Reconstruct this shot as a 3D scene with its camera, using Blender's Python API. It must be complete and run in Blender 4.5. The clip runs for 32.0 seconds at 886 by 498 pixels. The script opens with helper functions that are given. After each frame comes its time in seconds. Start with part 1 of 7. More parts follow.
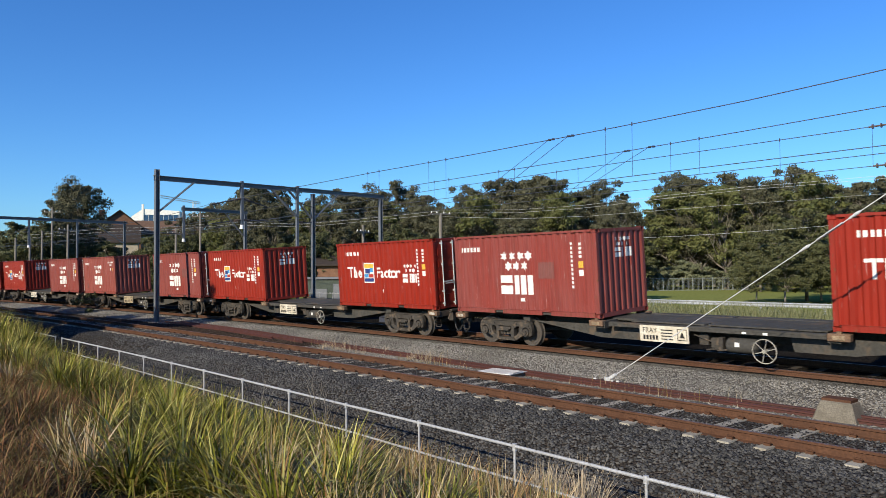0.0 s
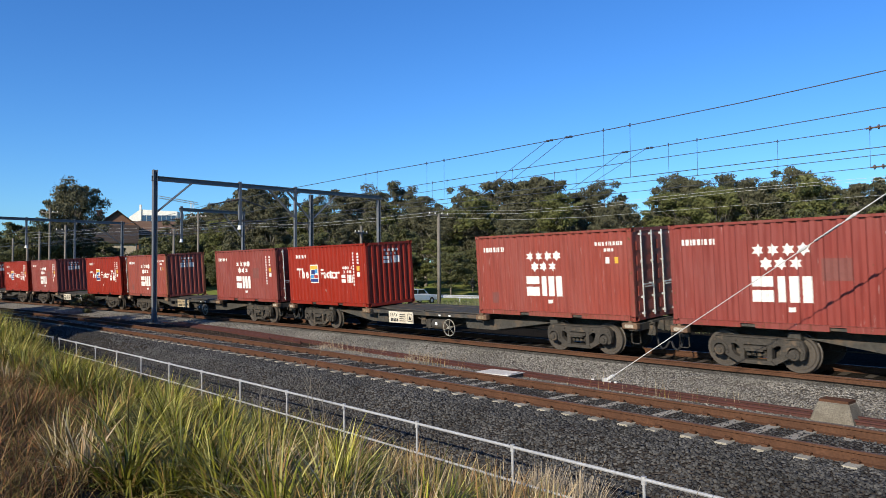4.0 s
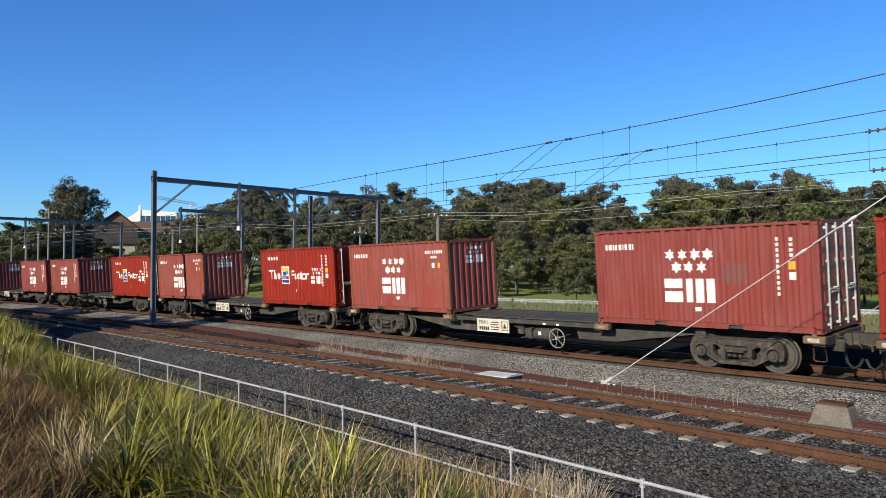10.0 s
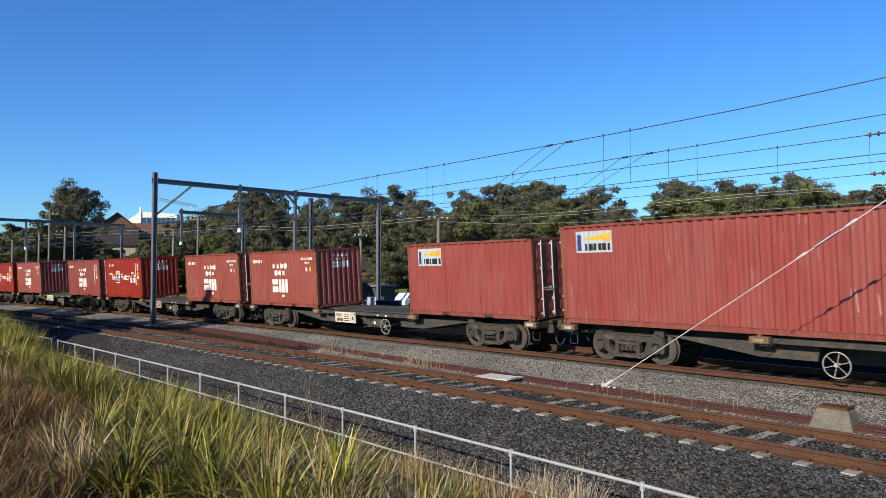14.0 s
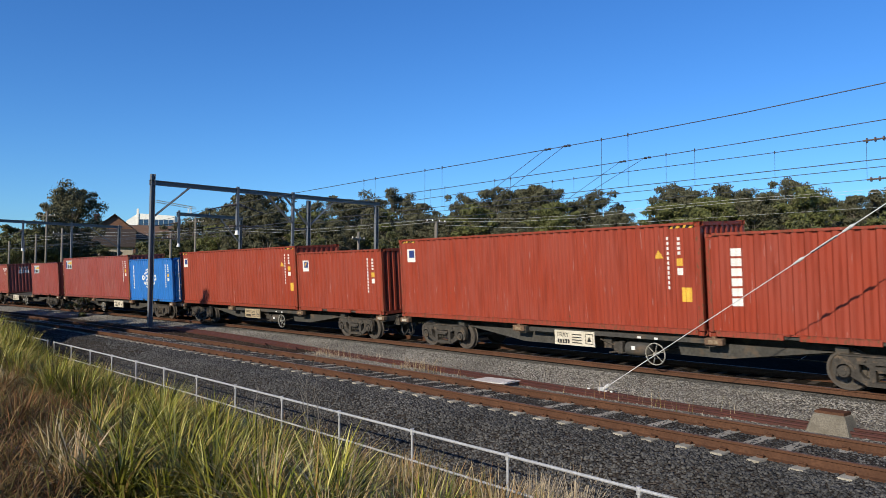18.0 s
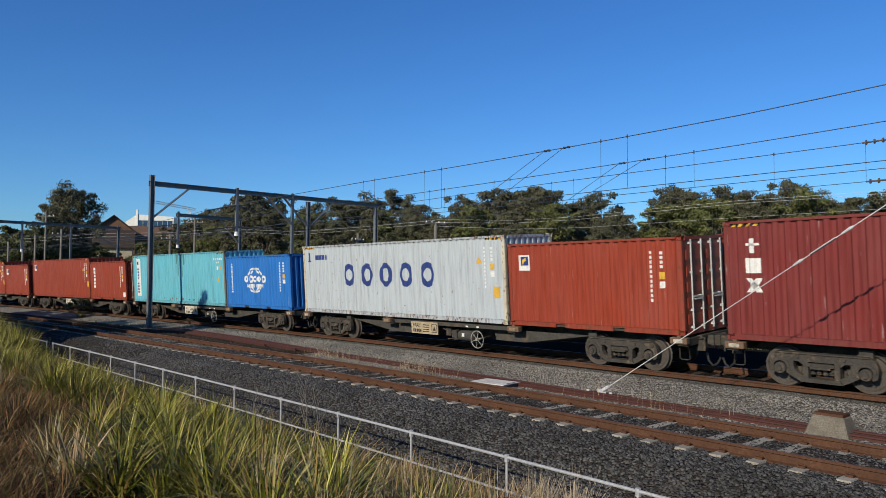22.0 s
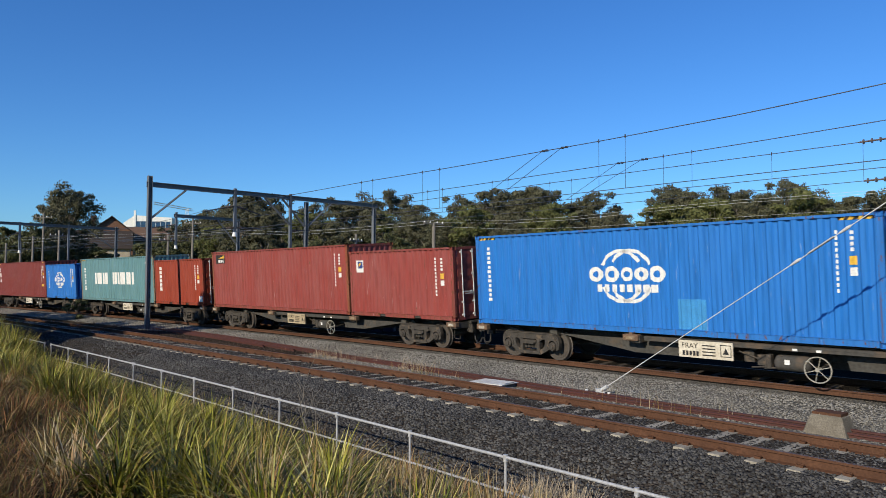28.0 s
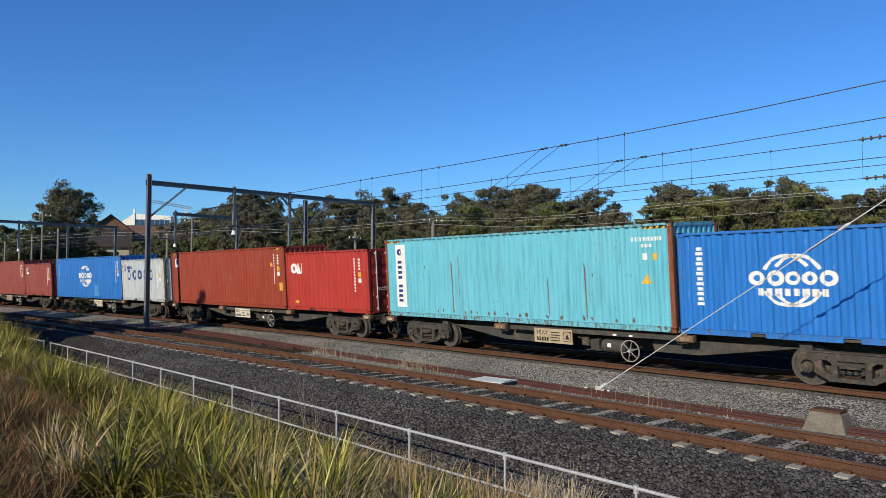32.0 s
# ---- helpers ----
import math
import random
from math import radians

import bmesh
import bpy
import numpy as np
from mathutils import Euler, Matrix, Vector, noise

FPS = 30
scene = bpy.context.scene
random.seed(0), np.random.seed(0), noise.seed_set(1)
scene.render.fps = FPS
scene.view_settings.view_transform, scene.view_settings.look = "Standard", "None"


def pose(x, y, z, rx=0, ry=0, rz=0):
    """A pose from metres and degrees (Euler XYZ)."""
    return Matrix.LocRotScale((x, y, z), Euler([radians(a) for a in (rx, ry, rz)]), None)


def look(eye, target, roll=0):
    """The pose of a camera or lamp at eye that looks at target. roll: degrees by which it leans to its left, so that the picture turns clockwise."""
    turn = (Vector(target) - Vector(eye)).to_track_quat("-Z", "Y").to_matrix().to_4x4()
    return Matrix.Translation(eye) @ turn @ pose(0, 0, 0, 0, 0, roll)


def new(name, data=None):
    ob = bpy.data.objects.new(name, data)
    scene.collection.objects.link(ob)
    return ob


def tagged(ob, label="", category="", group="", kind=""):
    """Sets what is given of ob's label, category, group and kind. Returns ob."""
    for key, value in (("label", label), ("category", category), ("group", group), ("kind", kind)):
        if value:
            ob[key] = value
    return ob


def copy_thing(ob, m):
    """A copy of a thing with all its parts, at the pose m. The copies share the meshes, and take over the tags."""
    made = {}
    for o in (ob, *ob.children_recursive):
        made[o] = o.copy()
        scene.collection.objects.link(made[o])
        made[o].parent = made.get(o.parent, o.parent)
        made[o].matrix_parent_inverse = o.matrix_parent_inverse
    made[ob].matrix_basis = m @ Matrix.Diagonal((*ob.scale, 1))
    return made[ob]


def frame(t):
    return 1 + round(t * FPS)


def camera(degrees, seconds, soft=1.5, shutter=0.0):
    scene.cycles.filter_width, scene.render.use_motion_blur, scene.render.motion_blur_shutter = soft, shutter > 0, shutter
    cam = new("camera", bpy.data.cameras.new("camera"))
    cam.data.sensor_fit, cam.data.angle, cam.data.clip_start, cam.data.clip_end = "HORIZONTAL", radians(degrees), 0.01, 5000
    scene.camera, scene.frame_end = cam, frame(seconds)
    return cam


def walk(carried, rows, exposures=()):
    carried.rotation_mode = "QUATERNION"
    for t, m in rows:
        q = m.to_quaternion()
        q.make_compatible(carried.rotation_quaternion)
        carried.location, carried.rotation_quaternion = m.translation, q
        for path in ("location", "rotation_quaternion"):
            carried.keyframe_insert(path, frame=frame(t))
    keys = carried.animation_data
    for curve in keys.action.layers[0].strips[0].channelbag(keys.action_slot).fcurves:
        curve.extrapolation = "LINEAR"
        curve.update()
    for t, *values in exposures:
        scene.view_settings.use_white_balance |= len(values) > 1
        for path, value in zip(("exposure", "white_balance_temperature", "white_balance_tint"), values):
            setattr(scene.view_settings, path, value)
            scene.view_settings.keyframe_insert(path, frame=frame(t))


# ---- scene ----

# ---- camera and its walk ----
EYE = (0.0, 0.0, 2.45)
cam = camera(63.27, 32.0, soft=0.8, shutter=0.08)
TURNS = [
    (0, 91.705, 0.458, 0.233), (0.5, 91.707, 0.466, 0.204), (1, 91.707, 0.458, 0.176), (1.5, 91.710, 0.437, 0.154), (2, 91.719, 0.402, 0.131),
    (2.5, 91.730, 0.374, 0.104), (3, 91.742, 0.377, 0.085), (3.5, 91.759, 0.402, 0.078), (5.5, 91.786, 0.381, 0.058), (6, 91.804, 0.336, 0.065),
    (6.5, 91.826, 0.283, 0.064), (7, 91.844, 0.243, 0.064), (7.5, 91.855, 0.242, 0.061), (8, 91.863, 0.259, 0.049), (8.5, 91.871, 0.260, 0.028),
    (9, 91.877, 0.247, 0.008), (9.5, 91.884, 0.231, 0.000), (10, 91.898, 0.204, 0.007), (10.5, 91.922, 0.179, 0.027), (11, 91.950, 0.174, 0.048),
    (11.5, 91.977, 0.180, 0.061), (12, 91.997, 0.176, 0.063), (12.5, 92.011, 0.143, 0.053), (13, 92.032, 0.100, 0.043), (13.5, 92.060, 0.076, 0.041),
    (14, 92.092, 0.059, 0.036), (14.5, 92.122, 0.020, 0.027), (16.5, 92.277, -0.165, -0.113), (17, 92.306, -0.212, -0.132), (17.5, 92.331, -0.220, -0.153),
    (18, 92.354, -0.209, -0.167), (18.5, 92.374, -0.223, -0.180), (19, 92.393, -0.266, -0.193), (19.5, 92.411, -0.307, -0.202), (20, 92.429, -0.309, -0.201),
    (20.5, 92.445, -0.280, -0.196), (21, 92.455, -0.273, -0.201), (21.5, 92.460, -0.282, -0.212), (22, 92.462, -0.278, -0.221), (22.5, 92.461, -0.260, -0.230),
    (23, 92.459, -0.230, -0.236), (23.5, 92.458, -0.214, -0.234), (24, 92.463, -0.250, -0.233), (24.5, 92.476, -0.303, -0.246), (25, 92.495, -0.350, -0.263),
    (25.5, 92.513, -0.381, -0.274), (27.5, 92.528, -0.245, -0.329), (28, 92.478, -0.139, -0.354), (28.5, 92.426, -0.067, -0.387), (29, 92.375, -0.035, -0.417),
    (29.5, 92.334, -0.034, -0.434), (30, 92.310, -0.054, -0.434), (30.5, 92.303, -0.078, -0.426), (31, 92.306, -0.079, -0.416), (31.5, 92.309, -0.070, -0.408),
    (32, 92.315, -0.073, -0.403),
]
walk(cam, [(t, pose(*EYE, rx, ry, rz)) for t, rx, ry, rz in TURNS], exposures=[(0, 0.52), (13.5, 0.52), (17, 0.38), (19, 0.35), (20, 0.34), (21, 0.15), (22, 0.09), (23, 0.21), (24, 0.27), (32, 0.26)])

# ---- daylight ----
SUN_HEIGHT = 25.0          # degrees above the horizon
SUN_BEARING = 38.0         # degrees from +y towards +x, the way the light travels
world = bpy.data.worlds.new("sky")
scene.world = world
world.use_nodes = True
wn = world.node_tree.nodes
sky = wn.new("ShaderNodeTexSky")
sky.sky_type = "NISHITA"
sky.sun_disc = False
sky.sun_elevation = radians(SUN_HEIGHT)
sky.sun_rotation = radians(SUN_BEARING + 180)
sky.air_density, sky.dust_density, sky.ozone_density = 1.0, 0.35, 1.5
wn["Background"].inputs["Strength"].default_value = 0.12
hue = wn.new("ShaderNodeHueSaturation")
hue.inputs["Saturation"].default_value = 1.2
world.node_tree.links.new(sky.outputs[0], hue.inputs["Color"])
tint = wn.new("ShaderNodeMix")
tint.data_type, tint.blend_type = "RGBA", "MULTIPLY"
tint.inputs[0].default_value = 1.0
tint.inputs[7].default_value = (0.35, 0.63, 1.0, 1)
world.node_tree.links.new(hue.outputs[0], tint.inputs[6])
world.node_tree.links.new(tint.outputs[2], wn["Background"].inputs["Color"])
sun = new("sun", bpy.data.lights.new("sun", "SUN"))
sun.data.energy, sun.data.angle, sun.data.color = 5.0, radians(0.55), (1.0, 0.885, 0.69)
_el, _az = radians(SUN_HEIGHT), radians(SUN_BEARING)
sun.matrix_world = look((0, 0, 40), (math.sin(_az) * math.cos(_el), math.cos(_az) * math.cos(_el), 40 - math.sin(_el)))


# ---- the railway's line: s runs along it, lat is across, positive towards the viewer ----
S_TAB = np.arange(-1500.0, 700.0, 0.5)
_kap = np.interp(S_TAB, (-400, -200, -60, -25, 10, 45), (0.0, -0.000822, -0.000822, -0.001958, -0.001388, 0.0))
_i0 = int(np.argmin(abs(S_TAB)))
_th = np.concatenate(([0], np.cumsum((_kap[1:] + _kap[:-1]) / 2 * 0.5)))
TH_TAB = _th - _th[_i0] - 0.84452
_mid = (TH_TAB[1:] + TH_TAB[:-1]) / 2
X_TAB = np.concatenate(([0], np.cumsum(np.cos(_mid) * 0.5)))
Y_TAB = np.concatenate(([0], np.cumsum(np.sin(_mid) * 0.5)))
X_TAB += 4.2776 - X_TAB[_i0]
Y_TAB += 20.857 - Y_TAB[_i0]
CANT = 0.0679
DECK = 1.06               # container floor above the rail head
LEVEL = 2.45 - 1.4253     # height of a container's near bottom edge at s = 0


def heading(s):
    return np.interp(s, S_TAB, TH_TAB)


def on(s, lat, z=0.0):
    """A place beside the line, in the level world."""
    t = heading(s)
    return Vector((np.interp(s, S_TAB, X_TAB) + math.sin(t) * lat, np.interp(s, S_TAB, Y_TAB) - math.cos(t) * lat, z))


def canted(s, across, h):
    """A place on the goods line: across from the near container face, h above the rail head, in the tilted frame."""
    h -= DECK
    l = across * math.cos(CANT) - h * math.sin(CANT)
    return on(s, -l, LEVEL + across * math.sin(CANT) + h * math.cos(CANT) + 0.0005 * min(s, 60))


def stand(s, lat, z, turn=0.0):
    """A level pose beside the line: x along it, y away from the viewer."""
    p = on(s, lat, z)
    return pose(p.x, p.y, p.z, 0, 0, math.degrees(heading(s)) + turn)


def moved(t):
    """How far the train has gone by t seconds."""
    return 0.00017395 * t ** 3 - 0.0361653 * t ** 2 + 12.67282 * t


# ---- mesh helpers ----
def box(bm, x0, x1, y0, y1, z0, z1):
    v = [bm.verts.new((x, y, z)) for z in (z0, z1) for x, y in ((x0, y0), (x1, y0), (x1, y1), (x0, y1))]
    for f in ((3, 2, 1, 0), (4, 5, 6, 7), (0, 1, 5, 4), (1, 2, 6, 5), (2, 3, 7, 6), (3, 0, 4, 7)):
        bm.faces.new([v[i] for i in f])
    return v


def bevelled(bm, w):
    bmesh.ops.bevel(bm, geom=bm.edges[:], offset=w, segments=1, affect="EDGES")
    return bm


def rod(bm, a, b, r, n=8, r2=None):
    """A round bar from a to b."""
    a, b = Vector(a), Vector(b)
    q = (b - a).to_track_quat("Z", "Y").to_matrix()
    rings = []
    for c, rr in ((a, r), (b, r if r2 is None else r2)):
        rings.append([bm.verts.new(c + q @ Vector((math.cos(k * 2 * math.pi / n) * rr, math.sin(k * 2 * math.pi / n) * rr, 0))) for k in range(n)])
    for k in range(n):
        bm.faces.new((rings[0][k], rings[0][(k + 1) % n], rings[1][(k + 1) % n], rings[1][k]))
    bm.faces.new(rings[0][::-1])
    bm.faces.new(rings[1])


def prism(bm, outline, y0, y1):
    """An outline in x, z pulled along y."""
    a = [bm.verts.new((x, y0, z)) for x, z in outline]
    b = [bm.verts.new((x, y1, z)) for x, z in outline]
    n = len(outline)
    for k in range(n):
        bm.faces.new((a[k], a[(k + 1) % n], b[(k + 1) % n], b[k]))
    bm.faces.new(a[::-1])
    bm.faces.new(b)
    bmesh.ops.recalc_face_normals(bm, faces=bm.faces[:])


def turned(bm, profile, n=20, axis="y", at=(0, 0, 0)):
    """A profile of (radius, along) spun round an axis."""
    rings = []
    for r, h in profile:
        ring = []
        for k in range(n):
            a = 2 * math.pi * k / n
            u, v = math.cos(a) * r, math.sin(a) * r
            p = {"y": (u, h, v), "z": (u, v, h), "x": (h, u, v)}[axis]
            ring.append(bm.verts.new(Vector(p) + Vector(at)))
        rings.append(ring)
    for a, b in zip(rings, rings[1:]):
        for k in range(n):
            bm.faces.new((a[k], a[(k + 1) % n], b[(k + 1) % n], b[k]))
    bm.faces.new(rings[0][::-1])
    bm.faces.new(rings[-1])
    bmesh.ops.recalc_face_normals(bm, faces=bm.faces[:])


def tube(bm, pts, r, n=5):
    """One bent round bar through the points."""
    rings = []
    for i, p in enumerate(pts):
        d = Vector(pts[min(i + 1, len(pts) - 1)]) - Vector(pts[max(i - 1, 0)])
        q = d.to_track_quat("Z", "Y").to_matrix()
        rings.append([bm.verts.new(Vector(p) + q @ Vector((math.cos(k * 2 * math.pi / n) * r, math.sin(k * 2 * math.pi / n) * r, 0))) for k in range(n)])
    for a, b in zip(rings, rings[1:]):
        for k in range(n):
            bm.faces.new((a[k], a[(k + 1) % n], b[(k + 1) % n], b[k]))
    bm.faces.new(rings[0][::-1])
    bm.faces.new(rings[-1])


def as_mesh(name, bm, smooth=False):
    me = bpy.data.meshes.new(name)
    bm.to_mesh(me)
    bm.free()
    me.materials.append(None)
    if smooth:
        me.shade_smooth()
    return me


def place(name, me, material, parent=None, label="", m=None):
    """An object of its own on a mesh that others may share."""
    ob = new(name, me)
    ob.material_slots[0].link = "OBJECT"
    ob.material_slots[0].material = material
    ob.parent = parent
    if m is not None:
        ob.matrix_basis = m
    if label:
        tagged(ob, label)
    return ob


def part(name, bm, material, parent=None, label="", m=None, smooth=False):
    return place(name, as_mesh(name, bm, smooth), material, parent, label, m)


def sheet(name, verts, faces, material, smooth=False):
    me = bpy.data.meshes.new(name)
    me.from_pydata([tuple(v) for v in verts], [], [tuple(f) for f in faces])
    me.materials.append(material)
    if smooth:
        me.shade_smooth()
    return new(name, me)


def bulk(name, verts, quads, material, tris=False):
    """A large mesh from numpy arrays."""
    k = 3 if tris else 4
    me = bpy.data.meshes.new(name)
    me.vertices.add(len(verts))
    me.vertices.foreach_set("co", np.asarray(verts, np.float32).ravel())
    me.loops.add(len(quads) * k)
    me.loops.foreach_set("vertex_index", np.asarray(quads, np.int32).ravel())
    me.polygons.add(len(quads))
    me.polygons.foreach_set("loop_start", np.arange(len(quads), dtype=np.int32) * k)
    me.update(calc_edges=True)
    me.validate()
    me.materials.append(material)
    return new(name, me)


# ---- materials ----
def nodes_of(name):
    m = bpy.data.materials.new(name)
    m.use_nodes = True
    nt = m.node_tree
    return m, nt, nt.nodes["Principled BSDF"]


def mixc(nt, fac, a, b):
    n = nt.nodes.new("ShaderNodeMix")
    n.data_type = "RGBA"
    for sock, v in ((n.inputs[0], fac), (n.inputs[6], a), (n.inputs[7], b)):
        if hasattr(v, "is_output"):
            nt.links.new(v, sock)
        elif isinstance(v, (int, float)):
            sock.default_value = v
        else:
            sock.default_value = (*v, 1)
    return n.outputs[2]


def ramp(nt, src, lo, hi):
    n = nt.nodes.new("ShaderNodeMapRange")
    nt.links.new(src, n.inputs[0])
    n.inputs[1].default_value, n.inputs[2].default_value = lo, hi
    return n.outputs[0]


def noise_at(nt, vec, scale, detail=4, w=None):
    n = nt.nodes.new("ShaderNodeTexNoise")
    n.inputs["Scale"].default_value = scale
    n.inputs["Detail"].default_value = detail
    if vec is not None:
        nt.links.new(vec, n.inputs["Vector"])
    if w is not None:
        n.noise_dimensions = "4D"
        nt.links.new(w, n.inputs["W"])
    return n.outputs["Fac"]


def coords(nt, stretch=(1, 1, 1)):
    tc = nt.nodes.new("ShaderNodeTexCoord")
    mp = nt.nodes.new("ShaderNodeMapping")
    mp.inputs["Scale"].default_value = stretch
    nt.links.new(tc.outputs["Object"], mp.inputs["Vector"])
    return mp.outputs["Vector"]


def bump(nt, bsdf, src, strength, dist):
    b = nt.nodes.new("ShaderNodeBump")
    b.inputs["Strength"].default_value, b.inputs["Distance"].default_value = strength, dist
    nt.links.new(src, b.inputs["Height"])
    nt.links.new(b.outputs[0], bsdf.inputs["Normal"])


def soot(col):
    """Grimy outdoor surfaces run a little darker than clean ones."""
    return tuple(c * 0.82 for c in col) if col and max(col) < 0.6 else col


def surface(name, col, col2=None, rough=0.7, metal=0.0, scale=3.0, fine=40.0, bumps=0.2, dist=0.004, dirt=None, dirt_lo=0.55, stretch=(1, 1, 1), spread=0.0):
    """A grained surface: two colours mixed at a broad and a fine scale, with dirt on top."""
    m, nt, bs = nodes_of(name)
    col, col2, dirt = soot(col), soot(col2), soot(dirt)
    bs.inputs["Specular IOR Level"].default_value = 0.12 if rough > 0.74 else 0.4
    vec = coords(nt, stretch)
    oi = nt.nodes.new("ShaderNodeObjectInfo")
    mul = nt.nodes.new("ShaderNodeMath")
    mul.operation = "MULTIPLY"
    mul.inputs[1].default_value = 37.0
    nt.links.new(oi.outputs["Random"], mul.inputs[0])
    w = mul.outputs[0]
    a = noise_at(nt, vec, scale, 4, w)
    b = noise_at(nt, vec, fine, 3, w)
    col2 = col2 or tuple(c * 0.7 for c in col)
    c = mixc(nt, ramp(nt, a, 0.3, 0.7), col, col2)
    c = mixc(nt, ramp(nt, b, 0.35, 0.75), c, tuple(x * 0.75 for x in col2))
    if dirt:
        d = noise_at(nt, vec, scale * 1.7, 6, w)
        c = mixc(nt, ramp(nt, d, dirt_lo, dirt_lo + 0.12), c, dirt)
    if spread:
        hs = nt.nodes.new("ShaderNodeHueSaturation")
        v = nt.nodes.new("ShaderNodeMapRange")
        nt.links.new(oi.outputs["Random"], v.inputs[0])
        v.inputs[3].default_value, v.inputs[4].default_value = 1 - spread, 1 + spread
        nt.links.new(v.outputs[0], hs.inputs["Value"])
        nt.links.new(c, hs.inputs["Color"])
        c = hs.outputs[0]
    nt.links.new(c, bs.inputs["Base Color"])
    bs.inputs["Roughness"].default_value, bs.inputs["Metallic"].default_value = rough, metal
    if bumps:
        bump(nt, bs, b, bumps, dist)
    return m


PAINTS = {}


def paint(name, col, fade=0.25, rust=0.64, rough=0.45):
    """Weathered container paint: chalking, upright streaks, rust specks and thin rusty seams."""
    m, nt, bs = nodes_of(name)
    col = soot(col)
    bs.inputs["Specular IOR Level"].default_value = 0.25
    oi = nt.nodes.new("ShaderNodeObjectInfo")
    mul = nt.nodes.new("ShaderNodeMath")
    mul.operation = "MULTIPLY"
    mul.inputs[1].default_value = 61.0
    nt.links.new(oi.outputs["Random"], mul.inputs[0])
    w = mul.outputs[0]
    broad = noise_at(nt, coords(nt, (1, 1, 0.6)), 0.9, 4, w)
    streak = noise_at(nt, coords(nt, (5, 5, 0.35)), 2.2, 5, w)
    speck = noise_at(nt, coords(nt, (1, 1, 0.45)), 17.0, 8, w)
    grey = sum(col) / 3
    pale = tuple(min(0.9, c * 0.72 + (grey * 0.5 + 0.16) * 0.28) for c in col)
    dark = tuple(c * 0.68 for c in col)
    c = mixc(nt, ramp(nt, broad, 0.35, 0.75), col, mixc(nt, fade, col, pale))
    c = mixc(nt, ramp(nt, streak, 0.46, 0.76), c, dark)
    c = mixc(nt, ramp(nt, speck, rust + 0.02, rust + 0.07), c, (0.11, 0.045, 0.022))
    seam = noise_at(nt, coords(nt, (9, 9, 0.22)), 2.6, 6, w)
    c = mixc(nt, ramp(nt, seam, rust + 0.02, rust + 0.07), c, mixc(nt, 0.45, dark, (0.10, 0.05, 0.03)))
    scrape = noise_at(nt, coords(nt, (15, 15, 0.9)), 1.7, 6, w)
    c = mixc(nt, ramp(nt, scrape, 0.665, 0.70), c, mixc(nt, 0.55, col, tuple(min(0.8, x * 0.6 + 0.22) for x in col)))
    nt.links.new(c, bs.inputs["Base Color"])
    bs.inputs["Roughness"].default_value = rough
    bump(nt, bs, broad, 0.25, 0.02)
    PAINTS[name] = (col, fade, rust, rough)
    return m


def worn(m):
    """The same paint, rubbed and rusted further, for edges and rails."""
    col, fade, rust, rough = PAINTS[m.name]
    name = m.name + "_worn"
    return bpy.data.materials.get(name) or paint(name, tuple(c / 0.82 * 0.92 for c in col), fade, rust - 0.12, rough + 0.1)


def pieces(name, cols, rough=0.9, leafy=0.0, gloss=0.3):
    """A material for loose heaps: each island takes its own shade."""
    m, nt, bs = nodes_of(name)
    bs.inputs["Specular IOR Level"].default_value = gloss if leafy else 0.05
    g = nt.nodes.new("ShaderNodeNewGeometry")
    r = nt.nodes.new("ShaderNodeValToRGB")
    nt.links.new(g.outputs["Random Per Island"], r.inputs[0])
    el = r.color_ramp.elements
    el[0].color, el[1].color = (*cols[0], 1), (*cols[-1], 1)
    for k, c in enumerate(cols[1:-1]):
        e = el.new((k + 1) / (len(cols) - 1))
        e.color = (*c, 1)
    big = noise_at(nt, coords(nt), 0.35, 3)
    c = mixc(nt, ramp(nt, big, 0.35, 0.7), r.outputs[0], mixc(nt, 0.3 if leafy else 0.55, r.outputs[0], tuple(x * 0.6 for x in cols[0])))
    nt.links.new(c, bs.inputs["Base Color"])
    bs.inputs["Roughness"].default_value = rough
    if leafy:
        tr = nt.nodes.new("ShaderNodeBsdfTranslucent")
        nt.links.new(c, tr.inputs["Color"])
        mx = nt.nodes.new("ShaderNodeMixShader")
        mx.inputs[0].default_value = leafy
        nt.links.new(bs.outputs[0], mx.inputs[1])
        nt.links.new(tr.outputs[0], mx.inputs[2])
        nt.links.new(mx.outputs[0], nt.nodes["Material Output"].inputs["Surface"])
    return m


M_STARRED = [paint("faded_red_paint", (0.262, 0.053, 0.039), 0.5, 0.67), paint("dull_red_paint", (0.240, 0.045, 0.036), 0.5, 0.69), paint("orange_red_paint", (0.275, 0.058, 0.043), 0.5, 0.66)]
M_FACTOR = paint("bright_red_paint", (0.270, 0.021, 0.010), 0.08, 0.70, 0.4)
M_ORANGE = paint("brick_orange_paint", (0.288, 0.044, 0.021), 0.3, 0.66)
M_DARKRED = paint("maroon_paint", (0.190, 0.031, 0.028), 0.3, 0.68)
M_ROSE = paint("rose_red_paint", (0.272, 0.054, 0.046), 0.5, 0.64)
M_SCARLET = paint("scarlet_paint", (0.40, 0.036, 0.028), 0.2, 0.68)
M_TEAL = paint("turquoise_paint", (0.132, 0.465, 0.585), 0.25, 0.645)
M_SEA = paint("sea_green_paint", (0.115, 0.255, 0.285), 0.35, 0.68)
M_BLUE = paint("royal_blue_paint", (0.020, 0.165, 0.53), 0.10, 0.70)
M_PALE = paint("pale_grey_paint", (0.45, 0.50, 0.54), 0.15, 0.645)
M_RUSTPOST = paint("rusty_corner_paint", (0.25, 0.075, 0.036), 0.4, 0.52)
